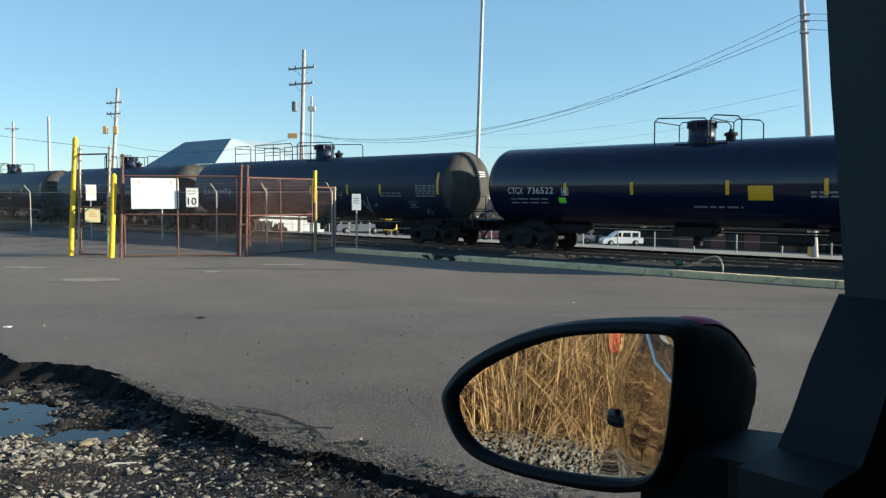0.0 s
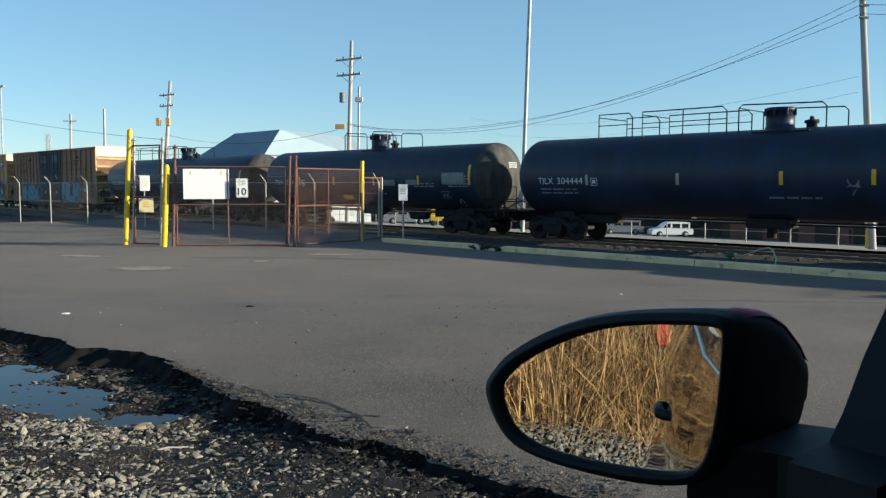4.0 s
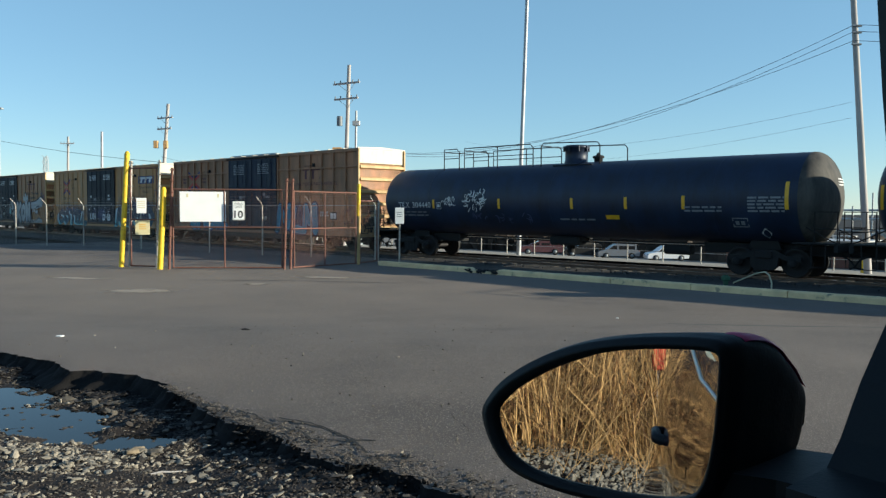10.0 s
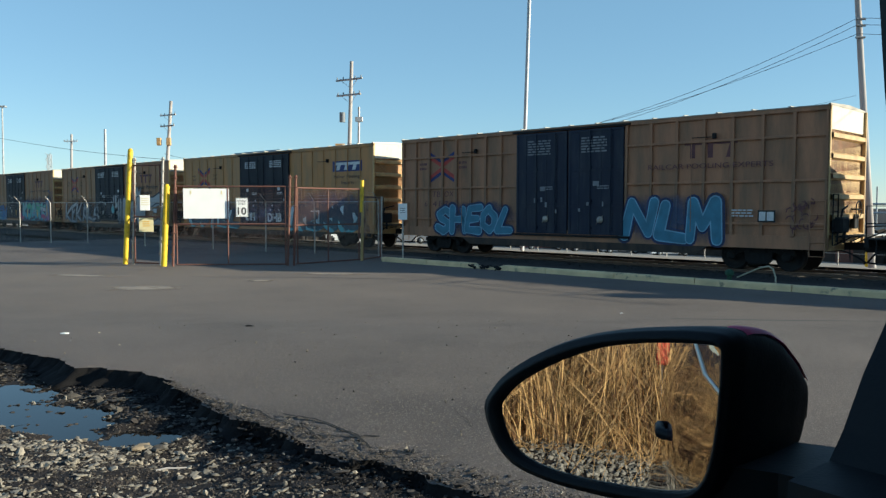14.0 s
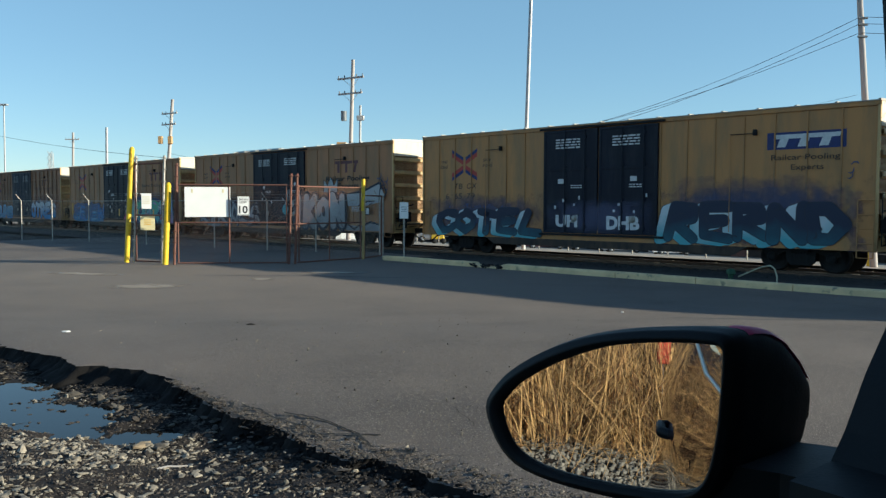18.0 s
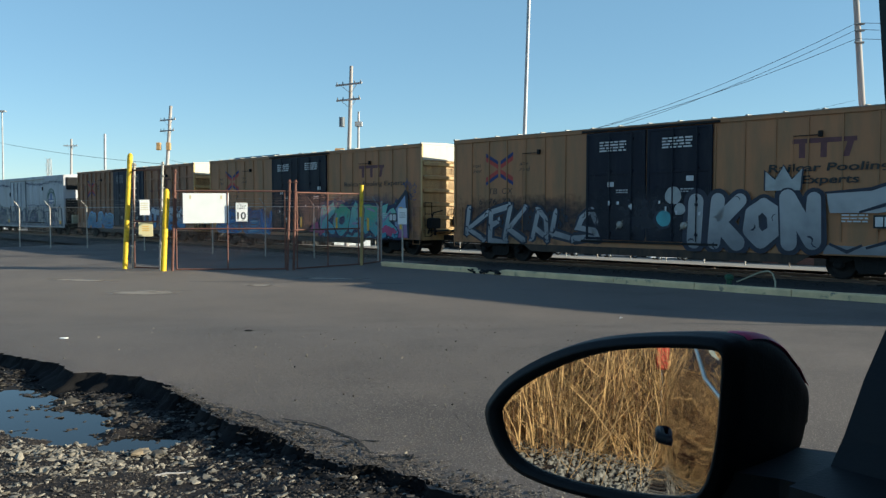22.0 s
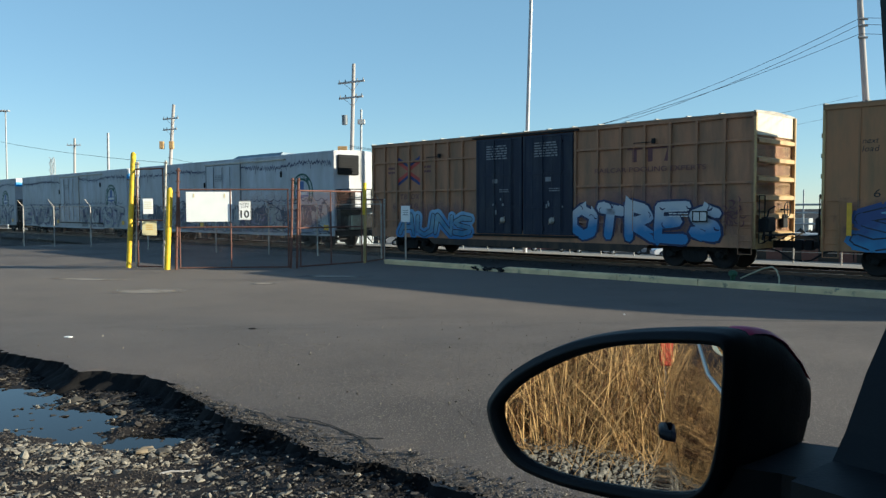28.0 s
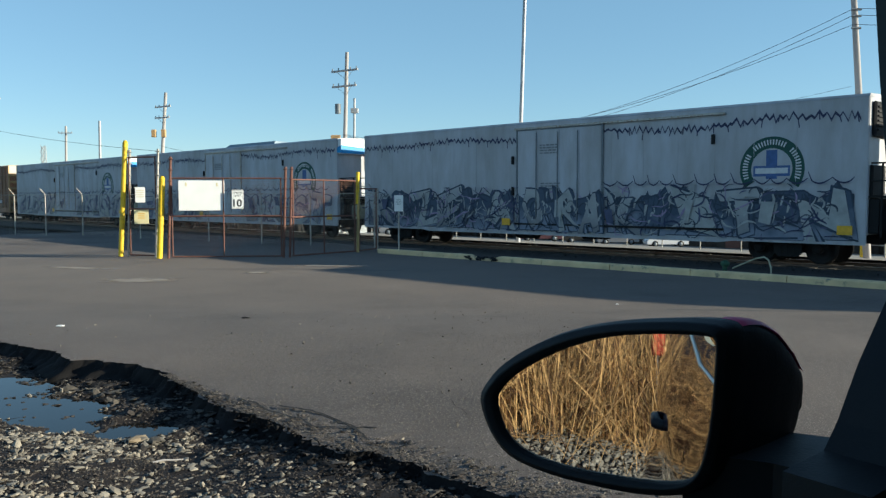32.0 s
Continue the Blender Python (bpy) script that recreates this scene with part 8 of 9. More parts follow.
for wx in (-0.5, 0.4):
    for wy in (-0.55, 0.55):
        part("wheel", Shape().turned([(-0.1, 0.05), (-0.1, 0.28), (0.1, 0.28), (0.1, 0.05)], Matrix.Translation((wx, wy, 0.3)) @ Matrix.Rotation(math.pi / 2, 4, "Z"), 14), M["tyre"], tr)
pipe_post("bollard", "yellow bollard on the far side of the tracks", "bollard", 20.0, 37, 0.35, 0.12, M["yellow_post"])
# far fence
ff = thing("far_fence", "low chain-link fence along the far lot", "fence")
prev = None
for i in range(46):
    p = at(-70 + i * 2.6, 46.5)
    z0 = rise(p.x, p.y)
    part("post", Shape().tube([(p.x, p.y, z0 - 0.05), (p.x, p.y, z0 + 1.2)], 0.04, 6), M["galv"], ff)
    if prev:
        part("top_rail", Shape().tube([(prev.x, prev.y, prev.z + 1.18), (p.x, p.y, z0 + 1.18)], 0.022, 5), M["galv"], ff)
        part("mid_rail", Shape().tube([(prev.x, prev.y, prev.z + 0.65), (p.x, p.y, z0 + 0.65)], 0.016, 5), M["galv"], ff)
    prev = Vector((p.x, p.y, z0))
# dark dead weeds along the far side of the track
s = Shape()
rnd = random.Random(19)
for i in range(5200):
    p = at(rnd.uniform(-95, -43), rnd.uniform(30.6, 33.0))
    z0, tall, a = rise(p.x, p.y) - 0.25, rnd.uniform(0.35, 1.0), rnd.uniform(0, 3.14)
    w = rnd.uniform(0.05, 0.16)
    dx, dy = w * math.cos(a), w * math.sin(a)
    s.add([(p.x - dx, p.y - dy, z0), (p.x + dx, p.y + dy, z0), (p.x + dx * 0.6 + rnd.uniform(-0.2, 0.2), p.y + dy, z0 + tall * 0.8), (p.x + rnd.uniform(-0.2, 0.2), p.y, z0 + tall)], [(0, 1, 2, 3)])
thing("trackside_weeds", "dark dead weeds along the far side of the track", "weeds", kind="stuff", shape=s, mat=M["ballast"])
# bare winter scrub and low sheds at the back of the lot
s = Shape()
rnd = random.Random(9)
for i in range(4200):
    q, n = rnd.uniform(-190, 110), rnd.uniform(93, 112)
    p = at(q, n)
    z0 = rise(p.x, p.y)
    hgt = rnd.uniform(1.2, 3.6)
    w = rnd.uniform(0.5, 1.4)
    a = rnd.uniform(0, 3.14)
    dx, dy = w * math.cos(a), w * math.sin(a)
    s.add([(p.x - dx, p.y - dy, z0), (p.x + dx, p.y + dy, z0), (p.x + dx * 1.3 + rnd.uniform(-0.5, 0.5), p.y + dy * 1.3, z0 + hgt * rnd.uniform(0.5, 1)), (p.x + rnd.uniform(-0.4, 0.4), p.y, z0 + hgt), (p.x - dx * 1.2, p.y - dy * 1.2, z0 + hgt * rnd.uniform(0.4, 0.9))], [(0, 1, 2, 3, 4)])
thing("far_scrub", "band of bare brown winter scrub behind the lot", "scrub", kind="stuff", shape=s, mat=M["scrub"])
for q, n, w, d, hh, mt in ((-12, 92, 14, 6, 3.0, "maroon"), (-36, 96, 16, 7, 3.2, "scrub"), (14, 94, 12, 6, 3.0, "scrub"), (40, 90, 16, 6, 3.4, "maroon")):
    p = at(q, n)
    z0 = rise(p.x, p.y)
    sh = thing("shed", "low plain shed at the back of the far lot", "shed", "low sheds", m=pose(p.x, p.y, z0 - 0.3, 0, 0, math.degrees(ALPHA) - 90))
    part("wall", Shape().box(-w / 2, w / 2, -d / 2, d / 2, 0, hh, 0.02), M[mt], sh)
    part("roof", Shape().prism([(-w / 2 - 0.3, hh), (w / 2 + 0.3, hh), (w / 2 + 0.3, hh + 0.15), (-w / 2 - 0.3, hh + 0.15)], -d / 2 - 0.3, d / 2 + 0.3), M["far_steel"], sh)
    for i in range(4):
        x = -w / 2 + (i + 0.5) * w / 4
        part("door", Shape().box(x - 0.9, x + 0.9, -d / 2 - 0.05, -d / 2 + 0.02, 0, 2.3, 0.01), M["rust"], sh)
# white frame structure seen between the cars
wt = thing("pipe_rack", "white steel rack of pipes and gantries far off", "pipe rack", m=pose(*at(-22, 150, -5.5), 0, 0, math.degrees(ALPHA) - 90))
s = Shape()
for i in range(46):
    x = -60 + i * 3.2
    s.tube([(x, 0, 0), (x, 0, 9 + 2 * math.sin(i * 1.7))], 0.14, 5)
for z in (4.5, 6.5, 8.0):
    s.tube([(-60, 0, z), (84, 0, z)], 0.2, 5)
part("rack", s, M["far_steel"], wt)
s = Shape()
for i in range(16):
    x = -58 + i * 9
    s.box(x, x + 6.2, 1, 3, 0, 3.5 + (i % 3), 0.05)
part("cabin_wall", s, M["wall_pale"], wt)


# ---- the car that the camera sits in ----
# x runs to the car's front, y to its left, z up; its origin lies under the eye.
HEAD = 35.0
CAR_Z = 0.46
CAR = pose(0, 0, CAR_Z, 0, 0, HEAD)
EYE_UP = EYE - CAR_Z
FLANK = 0.275
own = thing("own_car", "dark burgundy sport utility car seen from inside its open side window", "car", m=CAR)


def up(z):
    return EYE_UP + z


# pillar and the triangular panel at its foot
s = Shape()
s.prism([(0.50, up(0.42)), (0.546, up(0.134)), (0.556, up(0.078)), (0.572, up(0.008)), (0.589, up(-0.074)), (0.82, up(-0.09)), (0.78, up(0.008)), (0.72, up(0.15)), (0.60, up(0.42))], FLANK - 0.05, FLANK - 0.005)
part("pillar", s, M["car_trim"], own, "black window pillar")
s = Shape()
s.prism([(0.575, up(0.42)), (0.60, up(0.13)), (0.625, up(0.0)), (0.64, up(-0.08)), (0.80, up(-0.08)), (0.76, up(0.02)), (0.68, up(0.2)), (0.62, up(0.42))], FLANK - 0.075, FLANK - 0.05)
part("pillar_trim", s, M["car_trim"], own, "grey inner pillar trim")
s = Shape()
s.prism([(0.589, up(-0.070)), (0.549, up(-0.115)), (0.524, up(-0.151)), (0.508, up(-0.168)), (0.46, up(-0.172)), (0.46, up(-0.29)), (1.0, up(-0.29)), (0.95, up(-0.075))], FLANK - 0.055, FLANK - 0.0)
part("sail_panel", s, M["car_plastic"], own, "black triangular mirror panel")
s = Shape()
s.prism([(0.63, up(-0.08)), (0.60, up(-0.13)), (0.575, up(-0.19)), (0.56, up(-0.3)), (1.0, up(-0.3)), (0.95, up(-0.08))], FLANK - 0.08, FLANK - 0.055)
part("sail_trim", s, M["car_trim"], own)
# door skins: front door below the window line, rear door, rear wing
OUT = FLANK + 0.03


def skin(x0, x1, name, label):
    """A curved outer panel below the window line."""
    s = Shape()
    prof = [(up(-0.268), OUT - 0.030), (up(-0.30), OUT - 0.008), (up(-0.36), OUT + 0.005), (up(-0.52), OUT + 0.03), (up(-0.70), OUT + 0.035), (up(-0.78), OUT + 0.02), (up(-0.95), OUT + 0.03), (up(-1.15), OUT + 0.02), (up(-1.3), OUT - 0.02)]
    k = len(prof)
    nx = 10
    v = []
    for i in range(nx + 1):
        x = x0 + (x1 - x0) * i / nx
        swell = -0.05 * smooth(-1.9, -3.0, x)
        for z, y in prof:
            tumble = -0.05 * smooth(0.2, -1.0, x) * smooth(up(-0.62), up(-0.28), z) + 0.06 * smooth(-0.4, -1.2, x) * smooth(up(-0.80), up(-0.95), z)
            v.append((x, y + swell + tumble, z))
    for i in range(nx + 1):
        x = x0 + (x1 - x0) * i / nx
        for z, y in prof:
            v.append((x, y - 0.06 - 0.14 * smooth(0.2, -1.0, x), z))
    n = (nx + 1) * k
    f = [(i * k + j, i * k + j + 1, (i + 1) * k + j + 1, (i + 1) * k + j) for i in range(nx) for j in range(k - 1)]
    s.add(v, f, True)
    s.add(v, [tuple(n + a for a in q) for q in f])
    s.add(v, [(j, j + 1, n + j + 1, n + j) for j in range(k - 1)] + [(nx * k + j, nx * k + j + 1, n + nx * k + j + 1, n + nx * k + j) for j in range(k - 1)])
    return part(name, s, M["car_paint"], own, label)


d1 = skin(0.95, -0.85, "front_door", "glossy burgundy door skin")
d2 = skin(-0.856, -1.6, "rear_door", "glossy burgundy door skin")
skin(-1.606, -2.15, "rear_wing", "glossy burgundy rear wing")
skin(2.1, 0.956, "front_wing", "glossy burgundy front wing")
s = Shape().tube([(-1.38, OUT + 0.005, up(-0.60)), (-1.40, OUT + 0.045, up(-0.597)), (-1.50, OUT + 0.045, up(-0.597)), (-1.52, OUT + 0.005, up(-0.60))], 0.017, 8)
part("door_handle", s, M["car_plastic"], d2, "dark door handle")
s = Shape()
s.tube([(0.5, OUT - 0.03, up(-0.275)), (-0.1, OUT - 0.03, up(-0.268)), (-0.5, OUT - 0.014, up(-0.275)), (-1.0, OUT - 0.022, up(-0.265)), (-1.5, OUT - 0.035, up(-0.255)), (-1.85, OUT - 0.06, up(-0.21)), (-2.0, OUT - 0.10, up(-0.08)), (-1.9, OUT - 0.12, up(0.03))], 0.0045, 10)
part("window_trim", s, M["trim_steel"], own, "worn chrome window line")
s = Shape().box(0.40, 0.98, OUT - 0.07, OUT + 0.014, up(-0.5), up(-0.266), 0.01)
part("mirror_base", s, M["car_plastic"], own, "black plastic mirror foot on the door")
# inside door shelf below the open window, pillars, roof, far side and tail that close the car
s = Shape()
s.box(-0.1, 1.2, FLANK - 0.12, FLANK - 0.03, up(-0.95), up(-0.30), 0.02)
s.box(-2.05, -0.1, FLANK - 0.30, FLANK - 0.22, up(-0.95), up(-0.30), 0.02)
part("door_card", s, M["car_plastic"], own)
s = Shape()
s.prism([(-0.60, up(-0.28)), (-0.66, up(0.40)), (-0.78, up(0.40)), (-0.74, up(-0.28))], FLANK - 0.09, FLANK - 0.045)
part("centre_pillar", s, M["car_plastic"], own)
s = Shape()
s.prism([(-1.55, up(-0.26)), (-1.70, up(0.38)), (-2.05, up(0.28)), (-2.12, up(-0.26))], FLANK - 0.10, FLANK - 0.05)
part("rear_pillar", s, M["car_paint"], own)
s = Shape()
s.box(-1.62, -0.72, FLANK - 0.055, FLANK - 0.040, up(-0.28), up(0.36))
part("rear_window", s, M["glass_dark"], own)
s = Shape()
s.prism([(0.55, up(0.40)), (0.45, up(0.46)), (-1.1, up(0.48)), (-1.9, up(0.40)), (-2.0, up(0.34)), (0.5, up(0.36))], FLANK - 1.5, FLANK - 0.03)
part("car_roof", s, M["car_paint"], own)
s = Shape()
s.box(-2.12, 2.1, FLANK - 1.62, FLANK - 1.55, up(-1.3), up(-0.3), 0.02)
s.box(-2.16, -2.08, FLANK - 1.55, FLANK - 0.06, up(-1.3), up(-0.25), 0.02)
s.box(-2.12, 1.1, FLANK - 1.55, FLANK - 0.12, up(-1.32), up(-1.25))
part("far_side", s, M["car_paint"], own)
s = Shape()
s.add([(1.12, FLANK - 0.06, up(-0.31)), (1.12, FLANK - 1.5, up(-0.31)), (0.56, FLANK - 1.42, up(0.38)), (0.56, FLANK - 0.09, up(0.38)), (1.13, FLANK - 0.06, up(-0.31)), (1.13, FLANK - 1.5, up(-0.31)), (0.57, FLANK - 1.42, up(0.385)), (0.57, FLANK - 0.09, up(0.385))], [(0, 1, 2, 3), (7, 6, 5, 4), (0, 3, 7, 4), (1, 0, 4, 5), (2, 1, 5, 6), (3, 2, 6, 7)])
part("windscreen", s, M["glass_dark"], own, "dark tinted windscreen")
s = Shape()
s.add([(x, y, z) for y in (FLANK - 1.62, FLANK - 1.60) for x, z in ((1.1, up(-0.3)), (0.55, up(0.37)), (-1.8, up(0.37)), (-2.1, up(-0.3)))], [(0, 1, 2, 3), (7, 6, 5, 4), (0, 4, 5, 1), (1, 5, 6, 2), (2, 6, 7, 3), (3, 7, 4, 0)])
part("far_windows", s, M["glass_dark"], own, "dark tinted side windows")
s = Shape()
s.prism([(0.95, up(-0.33)), (1.1, up(-0.31)), (2.15, up(-0.42)), (2.2, up(-0.95)), (0.95, up(-0.95))], FLANK - 1.5, FLANK - 0.02)
part("bonnet", s, M["car_paint"], own)
s = Shape()
s.box(0.45, 0.98, FLANK - 1.5, FLANK - 0.13, up(-0.75), up(-0.34), 0.05)
part("dashboard", s, M["car_plastic"], own)
s = Shape()
s.box(-0.75, -0.5, FLANK - 0.75, FLANK - 0.22, up(-0.9), up(0.0), 0.08)
s.box(-0.6, 0.0, FLANK - 0.75, FLANK - 0.22, up(-0.95), up(-0.8), 0.06)
part("seat", s, M["car_plastic"], own)
for wx in (-1.6, 1.45):
    w = part("wheel", Shape().turned([(-0.12, 0.15), (-0.12, 0.33), (-0.08, 0.37), (0.08, 0.37), (0.12, 0.33), (0.12, 0.15)], Matrix.Translation((wx, OUT - 0.12, 0.37)) @ Matrix.Rotation(math.pi / 2, 4, "Z"), 20), M["tyre"], own)

# ---- side mirror ----
C0 = Vector((0.138, 0.62, EYE - 0.167))
VIEW = (C0 - Vector((0, 0, EYE))).normalized()
back = Vector((-math.cos(radians(HEAD)), -math.sin(radians(HEAD)), 0))
outw = Vector((-math.sin(radians(HEAD)), math.cos(radians(HEAD)), 0))
BETA, DOWN = radians(1.9), radians(12.0)
LOOK = ((back * math.cos(BETA) + outw * math.sin(BETA)) * math.cos(DOWN) - Vector((0, 0, math.sin(DOWN)))).normalized()
NORMAL = (LOOK - VIEW).normalized()
RIGHT = Vector((0, 0, 1)).cross(NORMAL).normalized()
UPW = NORMAL.cross(RIGHT)
CAR_INV = CAR.inverted()


GLASS = [(-0.1004, -0.0060), (-0.0915, 0.0087), (-0.0752, 0.0227), (-0.0439, 0.0407), (-0.0089, 0.0546), (0.0241, 0.0613), (0.0576, 0.0646), (0.0781, 0.0652), (0.0841, 0.0629), (0.0850, 0.0550), (0.0840, 0.0275), (0.0820, -0.0003), (0.0777, -0.0242), (0.0717, -0.0381), (0.0604, -0.0463), (0.0366, -0.0505), (0.0066, -0.0524), (-0.0307, -0.0527), (-0.0620, -0.0491), (-0.0829, -0.0409), (-0.0947, -0.0268)]
RIM = [(-0.1182, -0.0086), (-0.1100, 0.0103), (-0.0934, 0.0285), (-0.0640, 0.0476), (-0.0278, 0.0622), (0.0088, 0.0706), (0.0432, 0.0750), (0.0681, 0.0765), (0.0881, 0.0749), (0.0931, 0.0630), (0.0932, 0.0427), (0.0919, 0.0131), (0.0893, -0.0123), (0.0843, -0.0339), (0.0747, -0.0497), (0.0560, -0.0595), (0.0271, -0.0641), (-0.0142, -0.0647), (-0.0530, -0.0623), (-0.0856, -0.0548), (-0.1060, -0.0368)]


def rounded(ring, k=3):
    """A closed smooth line through a ring of corners."""
    out, n = [], len(ring)
    for i in range(n):
        p = [Vector(ring[(i + d) % n]) for d in (-1, 0, 1, 2)]
        for j in range(k):
            t = j / k
            q = 0.5 * (2 * p[1] + (p[2] - p[0]) * t + (2 * p[0] - 5 * p[1] + 4 * p[2] - p[3]) * t * t + (3 * p[1] - p[0] - 3 * p[2] + p[3]) * t ** 3)
            out.append((q.x, q.y))
    return out


SEG = 63


def rim(k):
    """The egg-shaped outline of the mirror, k = 0 the glass, 1 the rim's outer edge; metres to the right and up in the mirror's plane."""
    return [(a[0] + (b[0] - a[0]) * k, a[1] + (b[1] - a[1]) * k) for a, b in zip(rounded(GLASS), rounded(RIM))]


def on_mirror(p, depth):
    """A place in the car from the mirror's plane, pushed forwards by depth."""
    return CAR_INV @ (C0 + RIGHT * p[0] + UPW * p[1]) + Vector((depth, 0, 0))


g0, g1 = rim(0), rim(1)


def shell(levels, first, last, loop=True):
    """A skin through outlines grown by k, pushed forwards by d and pulled towards a centre by c."""
    s = Shape()
    v = []
    fine = [levels[0]]
    for a, b in zip(levels, levels[1:]):
        fine += [tuple(p + (q - p) * i / 4 for p, q in zip(a, b)) for i in range(1, 5)]
    levels = fine
    for k, d, c in levels:
        v += [on_mirror((p[0] * c + 0.06 * (1 - c), p[1] * c - 0.012 * (1 - c) - 0.024 * smooth(0.03, 0.137, d) * smooth(0.0, 0.08, p[0]) * smooth(0.0, 0.06, p[1])), d) for p in rim(k)]
    n = len(levels)
    s.add(v, [(i * SEG + j, i * SEG + (j + 1) % SEG, (i + 1) * SEG + (j + 1) % SEG, (i + 1) * SEG + j) for i in range(n - 1) for j in range(first, last)], True)
    return s


s = Shape()
s.add([on_mirror(p, 0.0) for p in g0] + [on_mirror((0, 0), 0.0)], [(i, (i + 1) % SEG, SEG) for i in range(SEG)])
part("mirror_glass", s, M["mirror"], own, "flat mirror glass")
part("mirror_housing", shell(((0, 0.012, 1), (0.05, -0.006, 1), (0.35, -0.009, 1), (0.8, -0.004, 1), (1, 0.010, 1), (1, 0.035, 0.98), (1, 0.066, 0.92), (1, 0.094, 0.81), (1, 0.116, 0.68), (1, 0.132, 0.42), (1, 0.137, 0.01)), 0, SEG), M["car_plastic"], own, "black plastic mirror housing")
# only the shoulder where the cap glints, brightness painted in
part("mirror_cap", shell(((1.0, 0.016, 1.0), (1.10, 0.022, 0.995), (1.12, 0.045, 0.972), (1.12, 0.068, 0.926), (1.12, 0.096, 0.816), (1.08, 0.118, 0.685)), 22, 25), M["cap_glint"], own, "crimson mirror cap shoulder, its sunlit glint put into the paint")
s = Shape()
a = on_mirror((0.06, -0.035), 0.07)
v = []
for x, y, z0, z1, d in ((a.x - 0.02, a.y, a.z - 0.035, a.z + 0.012, 0.05), (a.x + 0.02, (a.y + FLANK) / 2, a.z - 0.045, a.z + 0.008, 0.05), (a.x + 0.05, FLANK - 0.02, a.z - 0.06, a.z + 0.004, 0.06)):
    v += [(x - d, y, z0), (x + d, y, z0), (x + d, y, z1), (x - d, y, z1)]
s.add(v, [(i * 4 + j, i * 4 + (j + 1) % 4, i * 4 + 4 + (j + 1) % 4, i * 4 + 4 + j) for i in range(2) for j in range(4)])
part("mirror_stalk", s, M["car_plastic"], own)

# ---- dry reeds beside the road behind the car ----
s = Shape()
rnd = random.Random(17)
SIGHT = Vector((LOOK.x, LOOK.y, 0)).normalized()
ASIDE = Vector((-SIGHT.y, SIGHT.x, 0))
for i in range(14500):
    deep = rnd.random() ** 1.5 * 3.0
    c = Vector((C0.x, C0.y, 0)) + SIGHT * (5.9 + deep) + ASIDE * rnd.uniform(-3.4, 3.0)
    x, y = c.x + rnd.uniform(-0.2, 0.2), c.y + rnd.uniform(-0.2, 0.2)
    z0 = gravel_height(x, y) - 0.03
    hgt = rnd.uniform(0.5, 1.9)
    # the share of dark reeds grows with depth into the stand
    s.use(M["reed_dark"] if rnd.random() < 0.28 + 0.12 * deep else M["reed"])
    a, lean = noise.noise((x * 1.3, y * 1.3, 5)) * 5 + rnd.gauss(0, 0.7), rnd.choice((rnd.uniform(0.02, 0.3), rnd.uniform(0.2, 0.9)))
    broken = rnd.random() < 0.75
    snap = rnd.uniform(0.3, 0.7)
    wd = rnd.uniform(0.0018, 0.0048) if rnd.random() < 0.92 else rnd.uniform(0.005, 0.009)
    b = rnd.uniform(0, 3.14)
    wx, wy = wd * math.cos(b), wd * math.sin(b)
    turn_a = a + rnd.uniform(-1.2, 1.2)
    pts = []
    for j in range(7):
        t = j / 6
        k = lean * t ** 1.5 * hgt
        zz = hgt * t * (1 - 0.35 * lean * t)
        px, py = x + k * math.cos(a), y + k * math.sin(a)
        if broken and t > snap:
            o = (t - snap) * hgt
            px, py = px + 1.0 * o * math.cos(turn_a), py + 1.0 * o * math.sin(turn_a)
            zz -= o * rnd.uniform(0.9, 1.5)
        pts.append((px, py, z0 + max(zz, 0.02)))
    v = []
    for j, p in enumerate(pts):
        q = 1 - 0.7 * j / 6
        v += [(p[0] - wx * q, p[1] - wy * q, p[2]), (p[0] + wx * q, p[1] + wy * q, p[2])]
    s.add(v, [(2 * j, 2 * j + 1, 2 * j + 3, 2 * j + 2) for j in range(6)], False)
s.use(M["reed"])
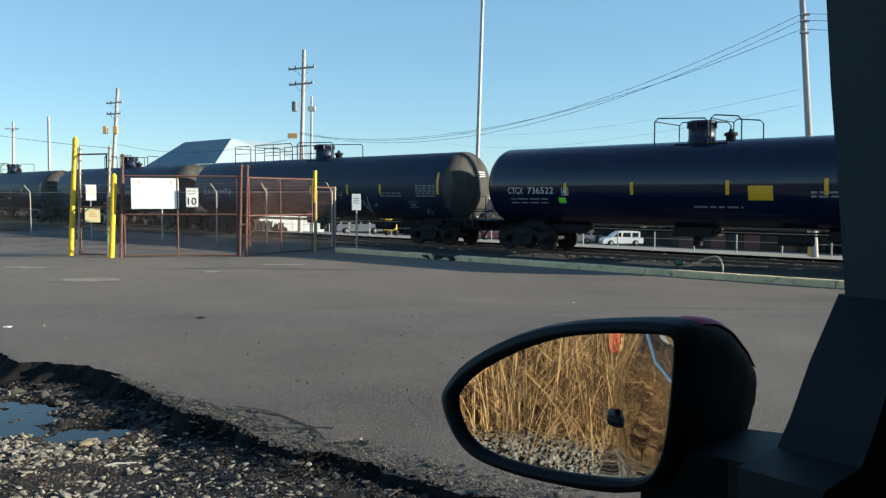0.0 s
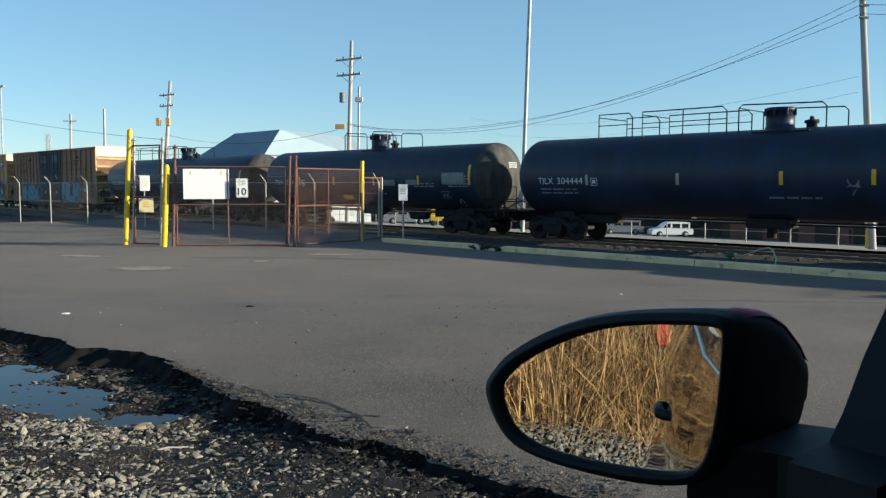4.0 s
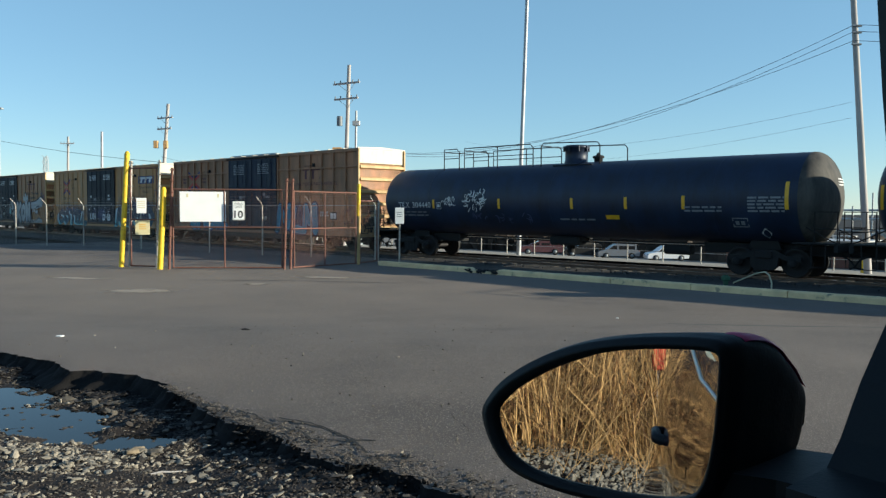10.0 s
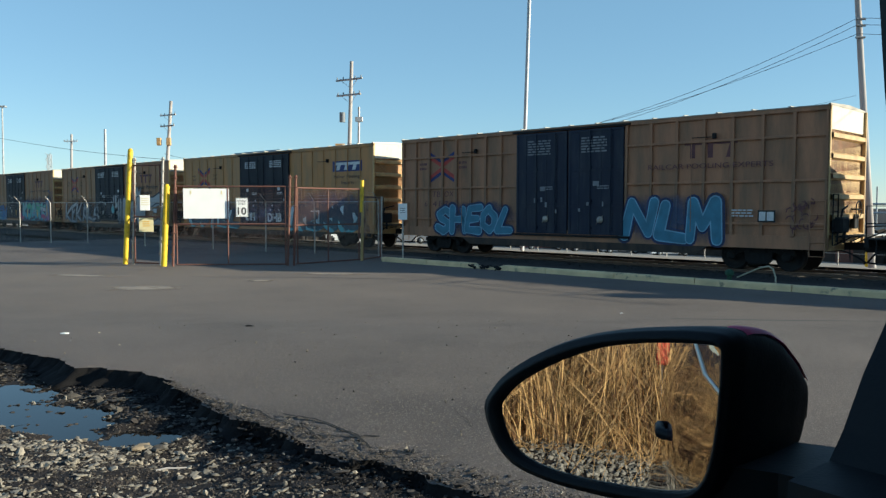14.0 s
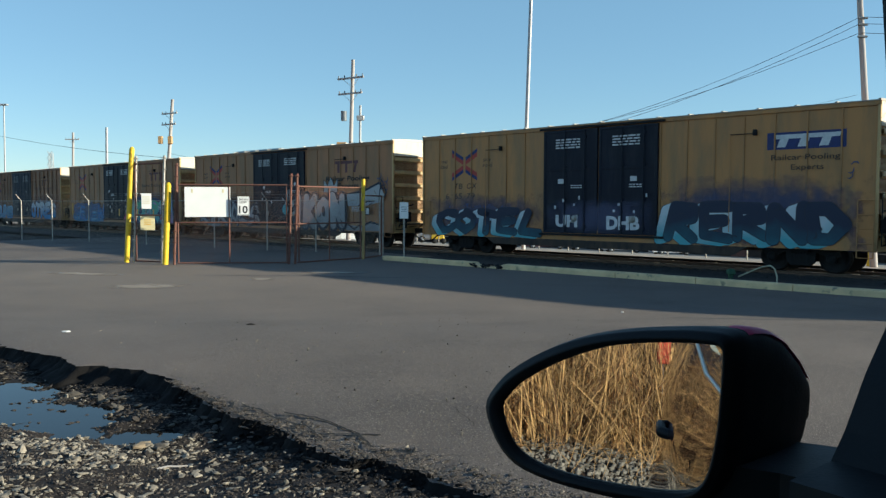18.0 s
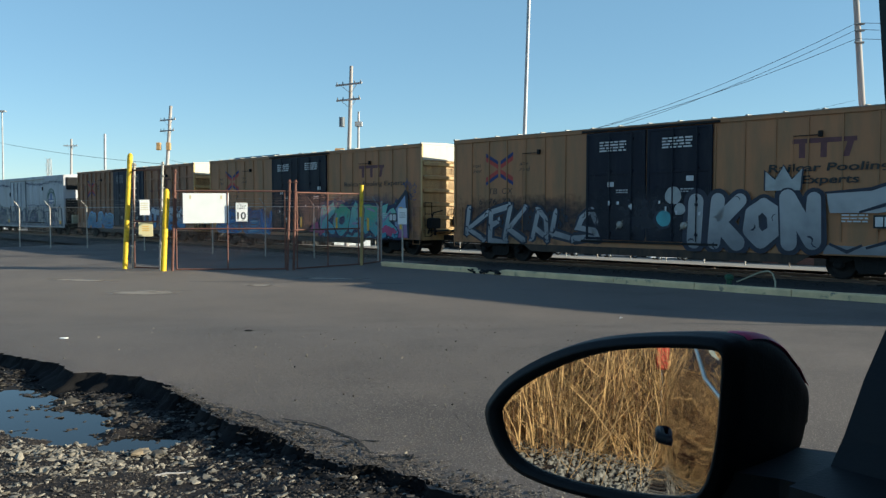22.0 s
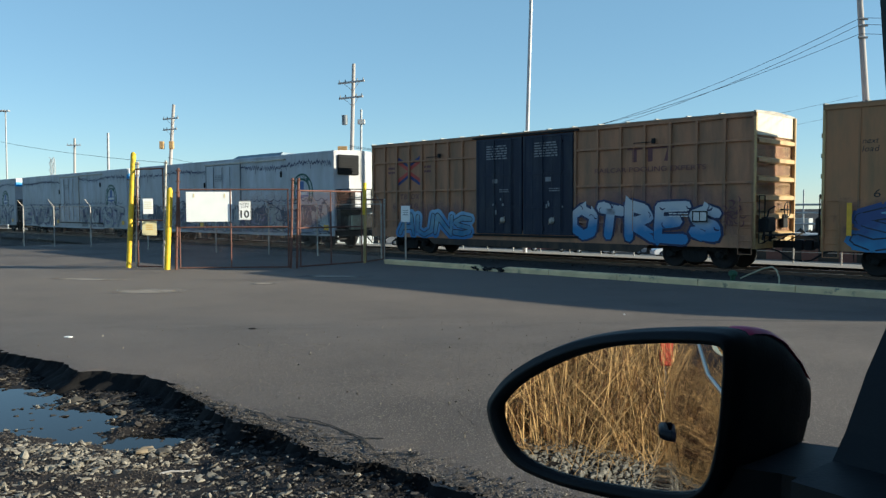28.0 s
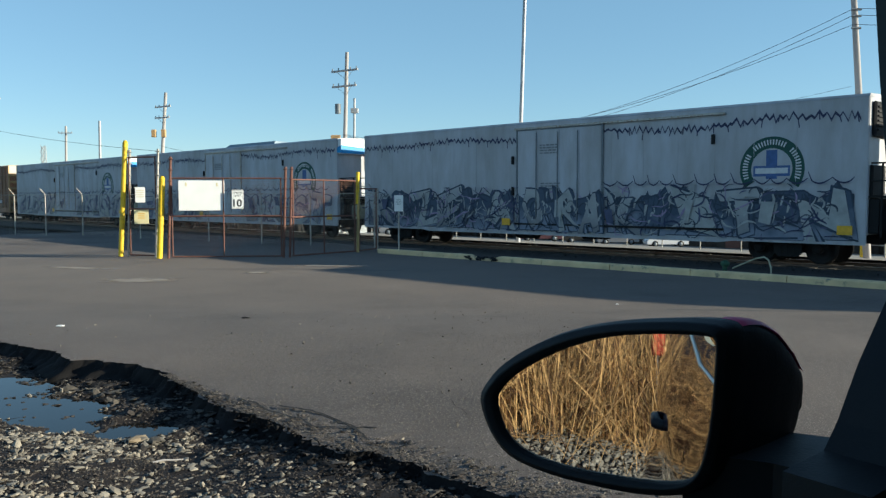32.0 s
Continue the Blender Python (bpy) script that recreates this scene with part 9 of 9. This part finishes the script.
# fallen straw along the foot of the bank
for i in range(1200):
    c = Vector((C0.x, C0.y, 0)) + SIGHT * rnd.uniform(5.5, 6.4) + ASIDE * rnd.uniform(-3.4, 3.0)
    a, ln = rnd.uniform(0, 6.28), rnd.uniform(0.1, 0.4)
    z0 = gravel_height(c.x, c.y) + rnd.uniform(0.0, 0.07)
    dx, dy = ln * math.cos(a), ln * math.sin(a)
    s.add([(c.x, c.y, z0), (c.x + dx, c.y + dy, z0 + 0.01), (c.x + dx + 0.008 * math.sin(a), c.y + dy - 0.008 * math.cos(a), z0 + 0.01), (c.x + 0.008 * math.sin(a), c.y - 0.008 * math.cos(a), z0)], [(0, 1, 2, 3)])
thing("dry_reeds", "tall dry golden reeds standing thick behind the gravel verge", "reeds", kind="stuff", shape=s)
c = Vector((C0.x, C0.y, 0)) + SIGHT * 6.2 + ASIDE * 0.38
s = Shape().box(-0.055, 0.055, -0.015, 0.015, 0.7, 0.95, 0.015)
mk = thing("marker_post", "red plastic marker standing among the reeds", "marker", m=pose(c.x, c.y, gravel_height(c.x, c.y), 0, 0, 125), shape=s, mat=M["red_flag"])
part("stake", Shape().tube([(0, 0.025, -0.05), (0, 0.025, 0.85)], 0.01, 6), M["wood_pole"], mk)


# ---- what moves ----
ROLL = [(0, 18.63), (1, 23.66), (3, 33.76), (5.5, 46.66), (6, 49.25), (8, 59.72), (9, 64.95), (11, 75.5), (13, 86.23), (17, 107.79), (19, 118.89), (20, 124.5), (23, 141.56), (25, 153.19), (28, 171.18), (32, 196.07)]


def rolled(t):
    """How far the train has come, smoothly through the known times."""
    ts, ss = [r[0] for r in ROLL], [r[1] for r in ROLL]
    fit = np.polyfit(ts, ss, 4)
    return float(np.polyval(fit, t)), float(np.interp(t, ts, [a - np.polyval(fit, b) for a, b in zip(ss, ts)]))


def motions():
    times = [i * 0.5 for i in range(65)]
    far = {t: sum(rolled(t)) for t in times}
    for car, middle in CARS:
        walk(car, [(t, Matrix.Translation(at(far[t] + middle - 100, TRACK, RAIL)) @ turn) for t in times])
    spins = [(i * 0.1, sum(rolled(i * 0.1)) / 0.46) for i in range(321)]
    for w, dx in SPINNING:
        walk(w, [(t, Matrix.Translation((dx, 0, 0.46)) @ Matrix.Rotation(a, 4, "Y")) for t, a in spins])


motions()
